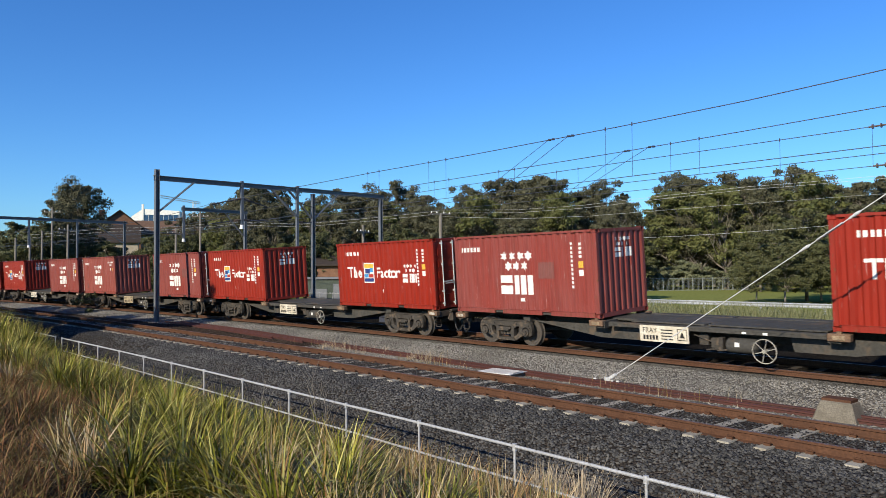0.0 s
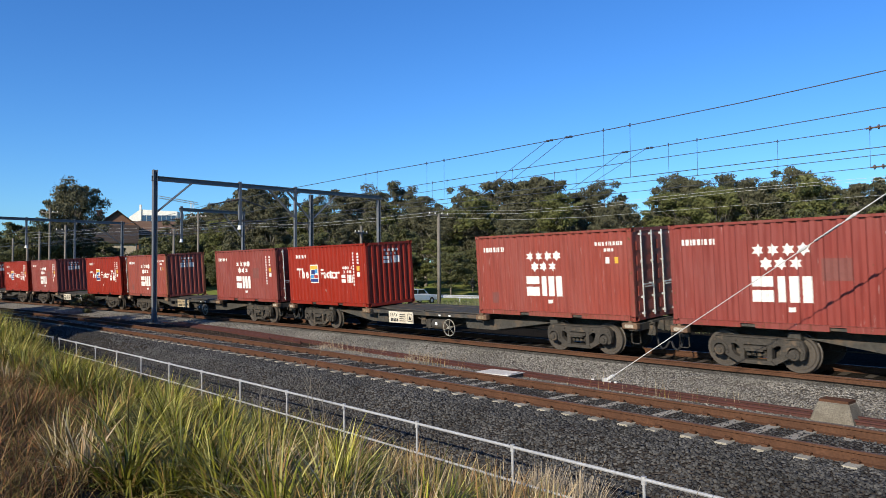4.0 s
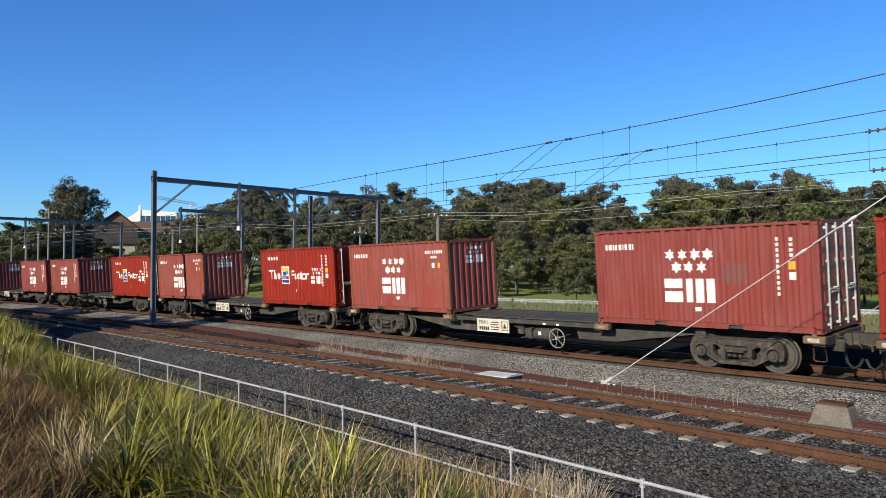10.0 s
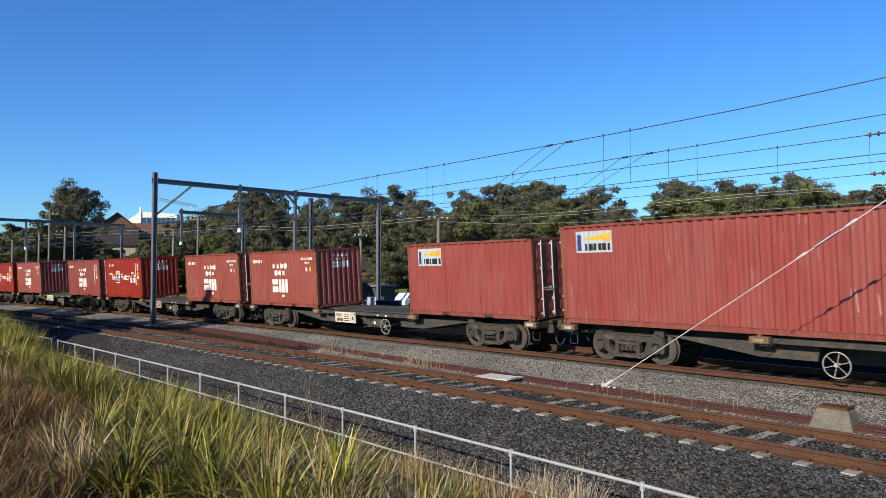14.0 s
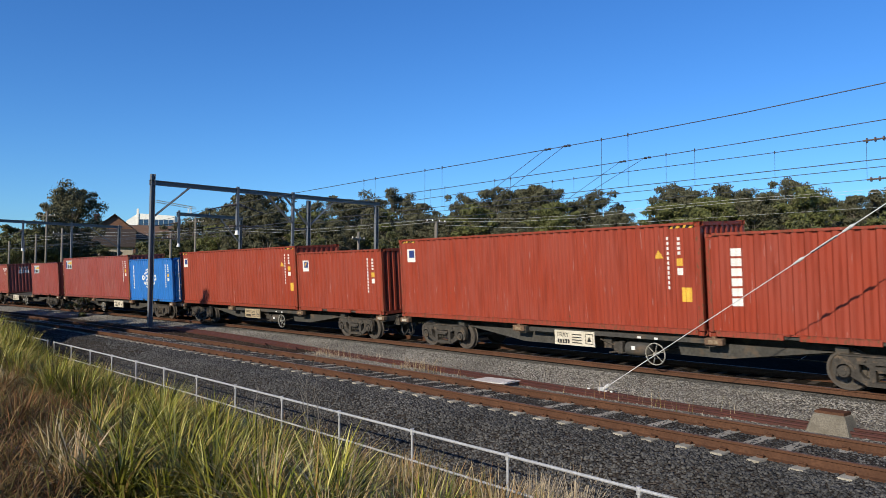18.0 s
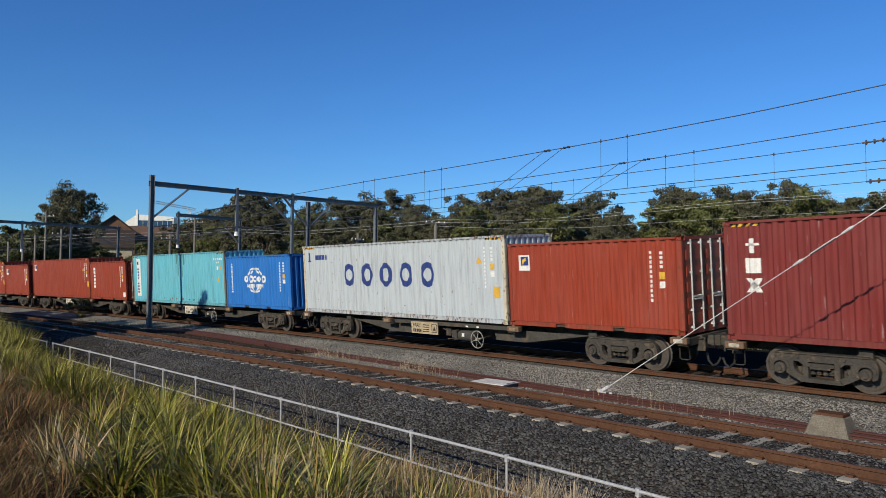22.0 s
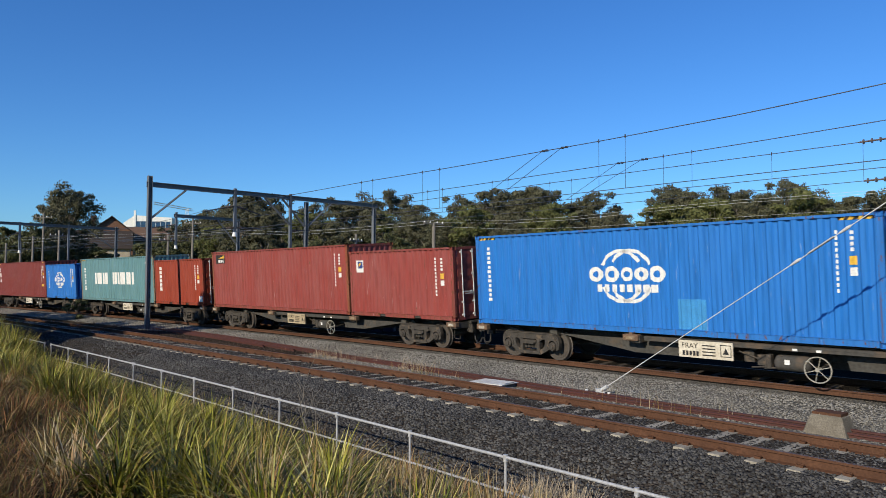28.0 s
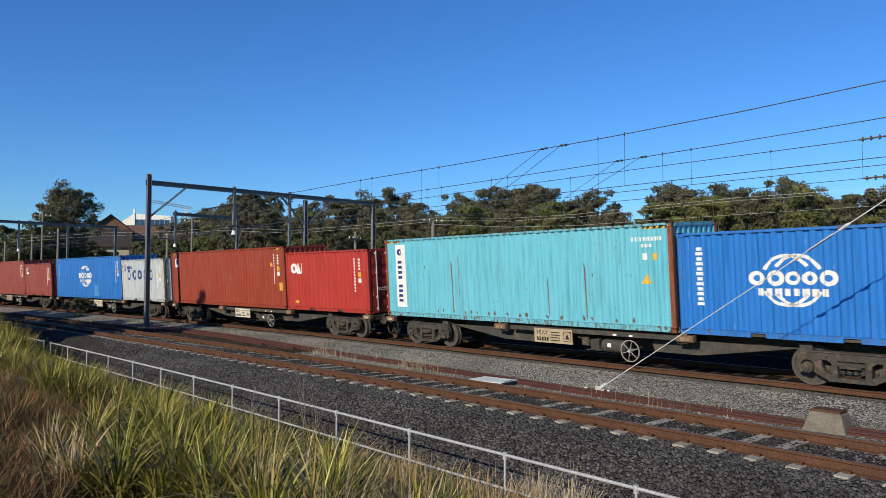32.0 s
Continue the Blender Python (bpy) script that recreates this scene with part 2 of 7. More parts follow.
M_OLIVEPOST = paint("olive_corner_paint", (0.19, 0.19, 0.14), 0.3, 0.55)
M_CREAMPOST = paint("cream_corner_paint", (0.58, 0.52, 0.40), 0.3, 0.54)
M_STAIN = surface("dark_run_stain", (0.045, 0.16, 0.165), (0.075, 0.24, 0.25), 0.6, 0.0, 3, 25, 0, stretch=(3, 3, 0.4))
M_SCUFF = surface("dull_repaint_patch", (0.17, 0.05, 0.045), (0.21, 0.07, 0.06), 0.7, 0.0, 4, 25, 0)
M_WHITE = surface("white_marking", (0.70, 0.70, 0.69), (0.60, 0.60, 0.585), 0.6, bumps=0)
M_NAVY = surface("navy_marking", (0.02, 0.05, 0.24), None, 0.6, bumps=0)
M_YELLOW = surface("yellow_sticker", (0.70, 0.42, 0.05), None, 0.6, bumps=0)
M_BLACK = surface("black_marking", (0.015, 0.015, 0.016), None, 0.6, bumps=0)
M_SKYBLUE = surface("sky_blue_patch", (0.05, 0.28, 0.62), None, 0.5, bumps=0)
M_STEEL = surface("galvanised_steel", (0.50, 0.51, 0.53), (0.37, 0.38, 0.40), 0.5, 0.1, 2, 30, 0.1)
M_LID = surface("white_lid_paint", (0.74, 0.74, 0.71), (0.58, 0.57, 0.53), 0.6, 0.0, 3, 20, 0.1)
M_LOCKBROWN = surface("rusty_lock_steel", (0.24, 0.150, 0.095), (0.13, 0.085, 0.060), 0.8, 0.0, 8, 40, 0.3)
M_SCRAPE = surface("pale_scrape", (0.42, 0.24, 0.20), (0.34, 0.15, 0.12), 0.7, 0.0, 14, 40, 0)
M_BAR = surface("zinc_bar", (0.70, 0.71, 0.72), (0.55, 0.55, 0.55), 0.4, 0.2, 4, 30, 0.1)
M_FRAME = surface("wagon_grey_paint", (0.088, 0.084, 0.078), (0.055, 0.053, 0.049), 0.85, 0.0, 1.5, 14, 0.15, dirt=(0.105, 0.080, 0.060))
M_BOGIE = surface("dusty_cast_steel", (0.086, 0.078, 0.069), (0.050, 0.045, 0.040), 0.8, 0.0, 4, 25, 0.3, dirt=(0.125, 0.095, 0.070))
M_WHEEL = surface("wheel_steel", (0.112, 0.097, 0.084), (0.074, 0.063, 0.055), 0.6, 0.2, 4, 30, 0.2)
M_LOCK = surface("tan_lock_paint", (0.40, 0.30, 0.19), (0.20, 0.14, 0.09), 0.7, 0.0, 8, 40, 0.2)
M_LOCKWHITE = surface("white_lock_paint", (0.62, 0.58, 0.50), (0.26, 0.21, 0.16), 0.7, 0.0, 9, 40, 0.2)
M_BOARDTAN = surface("tan_number_board", (0.50, 0.42, 0.29), (0.36, 0.28, 0.17), 0.7, 0.0, 3, 20, 0.1)
M_BOARD = surface("cream_number_board", (0.68, 0.64, 0.55), (0.54, 0.48, 0.37), 0.7, 0.0, 3, 20, 0.1)
M_SPOKE = surface("dull_cream_paint", (0.44, 0.42, 0.37), (0.30, 0.28, 0.24), 0.7, 0.0, 5, 30, 0.1)
M_RAIL = surface("rusty_rail", (0.135, 0.066, 0.038), (0.085, 0.042, 0.026), 0.75, 0.1, 2, 30, 0.3)
M_RAILTOP = surface("worn_rail_head", (0.20, 0.13, 0.10), (0.12, 0.075, 0.055), 0.55, 0.2, 2, 30, 0.1)
M_CONCRETE = surface("sleeper_concrete", (0.43, 0.405, 0.35), (0.30, 0.275, 0.23), 0.85, 0.0, 4, 40, 0.4, spread=0.12)
M_OLDSLEEPER = surface("oily_old_sleeper", (0.10, 0.085, 0.068), (0.06, 0.05, 0.042), 0.9, 0.0, 4, 40, 0.4)
M_BLOCK = surface("weathered_concrete", (0.25, 0.225, 0.185), (0.14, 0.125, 0.10), 0.9, 0.0, 3, 30, 0.5)
M_GANTRY = surface("grey_steel_mast", (0.185, 0.205, 0.23), (0.14, 0.15, 0.17), 0.55, 0.2, 1.5, 25, 0.15)
M_POLEWOOD = surface("weathered_pole", (0.26, 0.24, 0.21), (0.17, 0.155, 0.135), 0.85, 0.0, 3, 30, 0.3, stretch=(1, 1, 0.2))
M_WIRE = surface("dark_copper_wire", (0.075, 0.085, 0.11), None, 0.5, 0.3, bumps=0)
M_PORCELAIN = surface("brown_porcelain", (0.16, 0.12, 0.10), None, 0.3, bumps=0)
M_GUY = surface("bright_steel_cable", (0.62, 0.63, 0.64), (0.48, 0.49, 0.50), 0.5, 0.1, bumps=0)
M_TUBE = surface("rust_red_tube", (0.095, 0.026, 0.019), (0.055, 0.019, 0.015), 0.7, 0.0, 2, 25, 0.3)


# ---- ground ----
def ground_mat():
    m, nt, bs = nodes_of("verge_ground")
    vec = coords(nt)
    a, b = noise_at(nt, vec, 0.08, 4), noise_at(nt, vec, 3.0, 6)
    c = mixc(nt, ramp(nt, a, 0.35, 0.65), (0.17, 0.21, 0.055), (0.20, 0.20, 0.07))
    c = mixc(nt, ramp(nt, b, 0.4, 0.7), c, (0.13, 0.15, 0.045))
    nt.links.new(c, bs.inputs["Base Color"])
    bs.inputs["Roughness"].default_value = 0.95
    bs.inputs["Specular IOR Level"].default_value = 0.0
    bump(nt, bs, b, 0.6, 0.08)
    return m


def ballast_mat(name, light, dark):
    m, nt, bs = nodes_of(name)
    vec = coords(nt)
    v = nt.nodes.new("ShaderNodeTexVoronoi")
    v.inputs["Scale"].default_value = 19.0
    nt.links.new(vec, v.inputs["Vector"])
    a = noise_at(nt, vec, 0.5, 4)
    sep = nt.nodes.new("ShaderNodeSeparateColor")
    nt.links.new(v.outputs["Color"], sep.inputs[0])
    c = mixc(nt, sep.outputs[0], light, dark)
    c = mixc(nt, ramp(nt, a, 0.35, 0.75), c, mixc(nt, 0.5, c, tuple(x * 0.6 for x in dark)))
    nt.links.new(c, bs.inputs["Base Color"])
    bs.inputs["Roughness"].default_value = 0.95
    bs.inputs["Specular IOR Level"].default_value = 0.0
    inv = nt.nodes.new("ShaderNodeMath")
    inv.operation = "SUBTRACT"
    inv.inputs[0].default_value = 1.0
    nt.links.new(v.outputs["Distance"], inv.inputs[1])
    bump(nt, bs, inv.outputs[0], 1.0, 0.045)
    return m


M_GROUND = ground_mat()
M_BALLAST_OLD = ballast_mat("pale_ballast", (0.21, 0.197, 0.172), (0.078, 0.072, 0.062))
# near-black: the shade beneath the train is put into this stone colour
M_BALLAST_SHADE = ballast_mat("shade_dark_ballast", (0.030, 0.026, 0.022), (0.012, 0.011, 0.010))
M_BALLAST_BROWN = ballast_mat("oily_brown_ballast", (0.060, 0.045, 0.036), (0.024, 0.019, 0.016))
M_BALLAST_NEW = ballast_mat("dark_ballast", (0.070, 0.060, 0.052), (0.026, 0.023, 0.021))

# lat, height of the ground; the bed of the lines lies on it
GROUND = ((-1600, 2.0), (-300, 0.6), (-120, -0.1), (-60, -0.5), (-22, -0.6), (-9, -0.62), (-5.5, -0.6), (0, -0.60), (4, -0.60), (9, -0.80), (10.0, -0.82), (10.9, -0.66), (12.5, -0.28), (15.0, 0.28), (17.0, 0.55), (20, 0.75), (40, 1.2), (420, 2.0))


def ground_z(lat):
    return float(np.interp(lat, [g[0] for g in GROUND], [g[1] for g in GROUND]))


def rise(p, lat):
    """The low hill on which the town stands."""
    k = min(1.0, max(0.0, (-lat - 25) / 35))
    return 7.0 * k * k * (3 - 2 * k) * math.exp(-((p.x + 75) ** 2 + (p.y - 185) ** 2) / (2 * 55 ** 2))


def hill_at(x, y):
    i = int(np.argmin((X_TAB - x) ** 2 + (Y_TAB - y) ** 2))
    lat = (x - X_TAB[i]) * math.sin(TH_TAB[i]) - (y - Y_TAB[i]) * math.cos(TH_TAB[i])
    return ground_z(lat) + rise(Vector((x, y, 0)), lat)


def strip(name, ss, lats, zf, material):
    verts, faces = [], []
    for s in ss:
        for l in lats:
            verts.append(on(s, l, zf(s, l)))
    n = len(lats)
    for i in range(len(ss) - 1):
        for j in range(n - 1):
            faces.append((i * n + j, i * n + j + 1, (i + 1) * n + j + 1, (i + 1) * n + j))
    ob = sheet(name, verts, faces, material, True)
    bm = bmesh.new()
    bm.from_mesh(ob.data)
    bmesh.ops.recalc_face_normals(bm, faces=bm.faces[:])
    if sum(f.normal.z for f in bm.faces) < 0:
        bmesh.ops.reverse_faces(bm, faces=bm.faces[:])
    bm.to_mesh(ob.data)
    bm.free()
    return ob


_ss = [-1450, -900, -500, -300] + list(range(-200, 60, 4)) + [80, 140, 260, 450, 650]
_ls = [-1600, -900, -500, -300, -200, -150, -120, -90, -75, -60, -50, -40, -30, -22, -15, -9, -5.5, 0, 4, 9, 9.6, 10, 10.5, 10.9, 11.5, 12, 12.5, 13, 14, 15, 16, 17, 18, 20, 25, 40, 80, 200, 400]
ground = tagged(strip("ground", _ss, _ls, lambda s, l: ground_z(l) + rise(on(s, l), l) + 0.05 * noise.noise((s * 0.3, l * 0.3, 0)) * (10.5 < l < 30), M_GROUND), "rough grassy ground beside the railway", "ground", kind="structure")

BED0 = ((-13.6, -0.64), (-12.4, -0.28), (-3.9, -0.22), (-3.3, -0.06), (-2.6, -0.06), (-0.35, -0.145))
BED = ((-0.35, -0.145), (0.5, -0.17), (1.0, -0.24), (2.2, -0.30), (3.4, -0.30), (4.2, -0.20))
BED2 = ((4.2, -0.20), (4.6, -0.17), (4.95, -0.165), (5.2, -0.152), (6.05, -0.152), (6.3, -0.17), (6.6, -0.185), (6.95, -0.20), (7.45, -0.22), (9.15, -0.76), (9.7, -0.86))
_bs = [-300, -250, -200, -160] + list(np.arange(-130, 40, 1.0)) + [60, 100, 160, 300]


def bed_z(prof, s, l):
    return float(np.interp(l, [g[0] for g in prof], [g[1] for g in prof])) + 0.018 * noise.noise((s * 1.3, l * 2.1, 3)) + 0.0005 * min(s, 60) * (l < 4)


def lats_of(prof, step):
    out = []
    for (a, _), (b, _) in zip(prof, prof[1:]):
        k = max(1, int(round((b - a) / step)))
        out += [a + (b - a) * i / k for i in range(k)]
    return out + [prof[-1][0]]


tagged(strip("ballast_bed", _bs, lats_of(BED, 0.4), lambda s, l: bed_z(BED, s, l), M_BALLAST_OLD), "pale grey weathered crushed-stone ballast bed", "ballast", kind="structure")
tagged(strip("ballast_bed", list(np.arange(-60, -9.6, 1.0)), [1.9, 2.3, 2.8, 3.4, 3.8, 4.19], lambda s, l: bed_z(BED, s, l) + 0.014, M_BALLAST_BROWN), "oily brown ballast round the disused rails", "ballast", kind="structure")
# this bed's colour carries the painted shade of the train above
tagged(strip("ballast_bed", _bs, lats_of(BED0, 0.5), lambda s, l: bed_z(BED0, s, l), M_BALLAST_SHADE), "ballast bed under the goods train, its shade painted in near-black", "ballast", kind="structure")
tagged(strip("ballast_bed", _bs, lats_of(BED2, 0.4), lambda s, l: bed_z(BED2, s, l), M_BALLAST_NEW), "dark freshly laid crushed-stone ballast bed", "ballast", kind="structure")


# ---- rails ----
def rail_profile():
    """Outline of a heavy flat-bottom rail, head at z = 0."""
    return [(-0.073, -0.170), (0.073, -0.170), (0.073, -0.158), (0.012, -0.140), (0.009, -0.045), (0.036, -0.034), (0.036, -0.006), (0.028, 0.0), (-0.028, 0.0), (-0.036, -0.006), (-0.036, -0.034), (-0.009, -0.045), (-0.012, -0.140), (-0.073, -0.158)]


def rail(name, spot, label, head=True):
    prof = rail_profile()
    ss = [-300, -220, -160] + list(np.arange(-130, 45, 2.5)) + [60, 90, 140, 220, 300]
    n = len(prof)
    verts, faces = [], []
    for s in ss:
        for a, h in prof:
            verts.append(spot(s, a, h))
    for i in range(len(ss) - 1):
        for j in range(n):
            faces.append((i * n + j, i * n + (j + 1) % n, (i + 1) * n + (j + 1) % n, (i + 1) * n + j))
    ob = sheet(name, verts, faces, M_RAIL)
    ob.data.materials.append(M_RAILTOP)
    for i, f in enumerate(ob.data.polygons):
        if head and i % n == 7:
            f.material_index = 1
    return tagged(ob, label, "rail", kind="structure")


NEAR_C, GAUGE = 5.62, 1.505
for side in (-1, 1):
    rail("rail", lambda s, a, h, o=side: canted(s, 1.219 + o * GAUGE / 2 + a, h), "rust-brown steel rail of the goods line")
    rail("rail", lambda s, a, h, o=side: on(s, NEAR_C + o * GAUGE / 2 + a, h), "rust-brown steel rail on concrete sleepers")


# ---- containers ----
PITCH, RIB = 0.278, 0.048


def rib_points(length, pitch=PITCH, depth=RIB):
    """Outline of a corrugated wall: (along, in) points, in counted from the outer crest."""
    n = max(1, int(length / pitch))
    p = length / n
    pts = [(0.0, 0.0)]
    for k in range(n):
        u = k * p
        pts += [(u + p * 0.16, 0.0), (u + p * 0.34, depth), (u + p * 0.64, depth), (u + p * 0.82, 0.0)]
    return pts + [(length, 0.0)]


_meshes = {}


def cached(key, build, smooth=False):
    if key not in _meshes:
        bm = bmesh.new()
        build(bm)
        _meshes[key] = as_mesh(key[0], bm, smooth)
    return _meshes[key]


def corrugated(bm, length, z0, z1, depth=RIB, pitch=PITCH):
    """A corrugated wall along x from 0, outer crests at y = 0, folds going to +y, 2 mm thick folds closed by caps."""
    pts = rib_points(length, pitch, depth)
    f0 = [bm.verts.new((u, d, z0)) for u, d in pts]
    f1 = [bm.verts.new((u, d, z1)) for u, d in pts]
    b0 = [bm.verts.new((u, d + 0.03, z0)) for u, d in pts]
    b1 = [bm.verts.new((u, d + 0.03, z1)) for u, d in pts]
    for k in range(len(pts) - 1):
        bm.faces.new((f0[k], f0[k + 1], f1[k + 1], f1[k]))
        bm.faces.new((b0[k + 1], b0[k], b1[k], b1[k + 1]))
        bm.faces.new((f1[k], f1[k + 1], b1[k + 1], b1[k]))
        bm.faces.new((f0[k + 1], f0[k], b0[k], b0[k + 1]))


def casting(bm):
    box(bm, 0, 0.178, 0, 0.162, 0, 0.118)
    bm.normal_update()
    for f in [f for f in bm.faces if f.normal.y < -0.9 or f.normal.x < -0.9]:
        r = bmesh.ops.inset_individual(bm, faces=[f], thickness=0.034, depth=0)
        bmesh.ops.translate(bm, verts=f.verts[:], vec=-f.normal * 0.05)


W = 2.438


def container(L, H, col, doors, label, posts=None):
    """A corrugated freight container; doors: +1 at its +x end, -1 at the other. Origin at the base centre."""
    root = new("freight_container")
    tagged(root, label, "container")
    hl, hw = L / 2, W / 2
    big = L > 10
    edge = worn(col)
    sid = ("side_panel", L, H)
    me = cached(sid, lambda bm: corrugated(bm, L - 0.24, 0.155, H - 0.06))
    near = place("side_panel", me, col, root, m=pose(-hl + 0.12, -hw + 0.026, 0))
    place("side_panel", me, col, root, m=pose(hl - 0.12, hw - 0.026, 0, 0, 0, 180))
    me = cached(("end_panel", H), lambda bm: corrugated(bm, W - 0.24, 0.14, H - 0.09, 0.045, 0.245))
    place("end_panel", me, col, root, m=pose(doors * (-hl + 0.02), -doors * -(hw - 0.12), 0, 0, 0, -90 * doors))
    me = cached(("corner_post", H), lambda bm: (box(bm, 0, 0.125, 0, 0.14, 0.118, H - 0.118), bevelled(bm, 0.012)))
    mc = cached(("corner_casting",), casting)
    for i, (sx, sy, rz) in enumerate(((-1, -1, 0), (1, -1, 90), (1, 1, 180), (-1, 1, 270))):
        place("corner_post", me, posts or edge, root, m=pose(sx * (hl - 0.006), sy * (hw - 0.006), 0, 0, 0, rz))
        place("corner_casting", mc, posts or edge, root, m=pose(sx * hl, sy * hw, 0, 0, 0, rz))
        place("corner_casting", mc, posts or edge, root, m=pose(sx * hl, sy * hw, H - 0.118, 0, 0, rz))
    me = cached(("top_rail", L), lambda bm: box(bm, -hl + 0.178, hl - 0.178, 0, 0.06, -0.075, -0.012))
    place("top_rail", me, edge, root, m=pose(0, -hw + 0.006, H))
    place("top_rail", me, edge, root, m=pose(0, hw - 0.006, H, 0, 0, 180))

    def sill(bm):
        cuts = ((-1.205, -0.84), (0.84, 1.205)) if not big else ()
        box(bm, -hl + 0.178, hl - 0.178, -0.014, 0.03, 0.152, 0.163)
        a = -hl + 0.178
        for c0, c1 in (*cuts, (hl - 0.178, 0)):
            box(bm, a, c0, 0, 0.05, 0.012, 0.155)
            a = c1
        for c0, c1 in cuts:
            box(bm, c0, c1, 0.004, 0.05, 0.115, 0.155)
    me = cached(("bottom_rail", L), sill)
    place("bottom_rail", me, edge, root, m=pose(0, -hw + 0.008, 0))
    place("bottom_rail", me, edge, root, m=pose(0, hw - 0.008, 0, 0, 0, 180))
    me = cached(("end_rail",), lambda bm: box(bm, -hw + 0.162, hw - 0.162, 0, 0.08, 0.012, 0.135))
    mt = cached(("end_header",), lambda bm: box(bm, -hw + 0.162, hw - 0.162, 0, 0.08, -0.11, -0.012))
    for sx in (-1, 1):
        place("end_rail", me, edge, root, m=pose(sx * (hl - 0.008), 0, 0, 0, 0, 90 * sx))
        place("end_header", mt, edge, root, m=pose(sx * (hl - 0.008), 0, H, 0, 0, 90 * sx))

    def roof(bm):
        n = int((L - 0.3) / 0.21)
        for k in range(n):
            u = -hl + 0.15 + k * (L - 0.3) / n
            box(bm, u, u + (L - 0.3) / n * 0.55, -hw + 0.1, hw - 0.1, -0.03, -0.012)
        box(bm, -hl + 0.07, hl - 0.07, -hw + 0.05, hw - 0.05, -0.05, -0.03)
    place("roof", cached(("roof", L), roof), col, root, m=pose(0, 0, H))
    place("floor_pan", cached(("floor_pan", L), lambda bm: box(bm, -hl + 0.06, hl - 0.06, -hw + 0.06, hw - 0.06, 0.03, 0.15)), M_FRAME, root)

    def leaf(bm):
        box(bm, 0, 1.06, 0, 0.04, 0.14, H - 0.12)
        for k in range(5):
            z = 0.28 + k * (H - 0.5) / 5
            box(bm, 0.07, 0.99, -0.028, 0.002, z, z + (H - 0.5) / 5 * 0.62)
    me = cached(("door", H), leaf)
    mb = cached(("locking_bar", H), lambda bm: ([rod(bm, (x, -0.055, 0.1), (x, -0.055, H - 0.09), 0.019, 8) for x in (0,)], [box(bm, -0.045, 0.045, -0.06, 0.0, z, z + 0.06) for z in (0.17, 0.62, H * 0.62, H - 0.22)]))
    mh = cached(("door_handle",), lambda bm: (box(bm, 0, 0.46, -0.085, -0.07, -0.018, 0.018), box(bm, 0.40, 0.46, -0.085, 0.0, -0.03, 0.03)))
    for k in (0, 1):
        d = place("door", me, col, root, m=pose(doors * (hl - 0.03), doors * (-1.065 + k * 1.07), 0, 0, 0, 90 * doors))
        for x, hx in ((0.26, 1), (0.80, -1)):
            place("locking_bar", mb, M_BAR, d, "zinc-plated locking bar", pose(x, 0, 0))
            place("door_handle", mh, M_BAR, d, "zinc-plated door handle", pose(x if hx > 0 else x - 0.46, 0, 1.0 if hx > 0 else 0.93))
    root["L"], root["H"] = L, H
    return root


def clip_x(poly, x, keep_right):
    out = []
    n = len(poly)
    for i in range(n):
        a, b = poly[i], poly[(i + 1) % n]
        ia, ib = (a[0] >= x) == keep_right or a[0] == x, (b[0] >= x) == keep_right or b[0] == x
        if ia:
            out.append(a)
        if ia != ib:
            t = (x - a[0]) / (b[0] - a[0])
            out.append((x, a[1] + (b[1] - a[1]) * t))
    return out


def painted(root, name, polys, material, label="", end=0):
    """Flat shapes painted on the near wall (u from its left end, z up), following the folds; end=1: on the +x end wall."""
    L = root["L"]
    hl, hw = L / 2, W / 2
    pts = rib_points(L - 0.24) if not end else rib_points(W - 0.24, 0.245, 0.045)
    bm = bmesh.new()
    for poly in polys:
        lo, hi = min(p[0] for p in poly), max(p[0] for p in poly)
        for (u0, d0), (u1, d1) in zip(pts, pts[1:]):
            u0, u1 = u0 + 0.12, u1 + 0.12
            if u1 <= lo or u0 >= hi:
                continue
            q = clip_x(clip_x(list(poly), u0, True), u1, False)
            if len(q) < 3:
                continue
            vs = []
            for u, z in q:
                d = d0 + (d1 - d0) * (u - u0) / (u1 - u0)
                p = (-hl + u, -hw + 0.026 + d - 0.004, z) if not end else (hl - 0.02 - d + 0.004, -hw + u, z)
                vs.append(bm.verts.new(p))
            try:
                bm.faces.new(vs)
            except ValueError:
                pass
    bmesh.ops.remove_doubles(bm, verts=bm.verts[:], dist=0.0004)
    bm.normal_update()
    want = Vector((0, -1, 0)) if not end else Vector((1, 0, 0))
    for f in bm.faces:
        if f.normal.dot(want) < 0:
            f.normal_flip()
    ob = part(name, bm, material, root, label)
    return tagged(ob, label, kind="stuff") if name in ("code_marking", "web_marking", "sign_mark") else ob


def lettered(body, u0, u1, z0, heavy=0.012):
    """Words in the built-in font as flat shapes, fitted between u0 and u1 on the line z0."""
    cu = bpy.data.curves.new("words", "FONT")
    cu.body, cu.size, cu.offset = body, 0.5, heavy
    tmp = bpy.data.objects.new("words", cu)
    me = bpy.data.meshes.new_from_object(tmp)
    bpy.data.objects.remove(tmp)
    xs = [v.co.x for v in me.vertices]
    k = (u1 - u0) / (max(xs) - min(xs))
    out = [[(u0 + (me.vertices[i].co.x - min(xs)) * k, z0 + me.vertices[i].co.y * k) for i in f.vertices] for f in me.polygons]
    bpy.data.meshes.remove(me)
    return out


def rect(u0, u1, z0, z1):
    return [(u0, z0), (u1, z0), (u1, z1), (u0, z1)]


def disc(u, z, r, n=20, rz=None):
    rz = rz or r
    return [(u + math.cos(2 * math.pi * k / n) * r, z + math.sin(2 * math.pi * k / n) * rz) for k in range(n)]


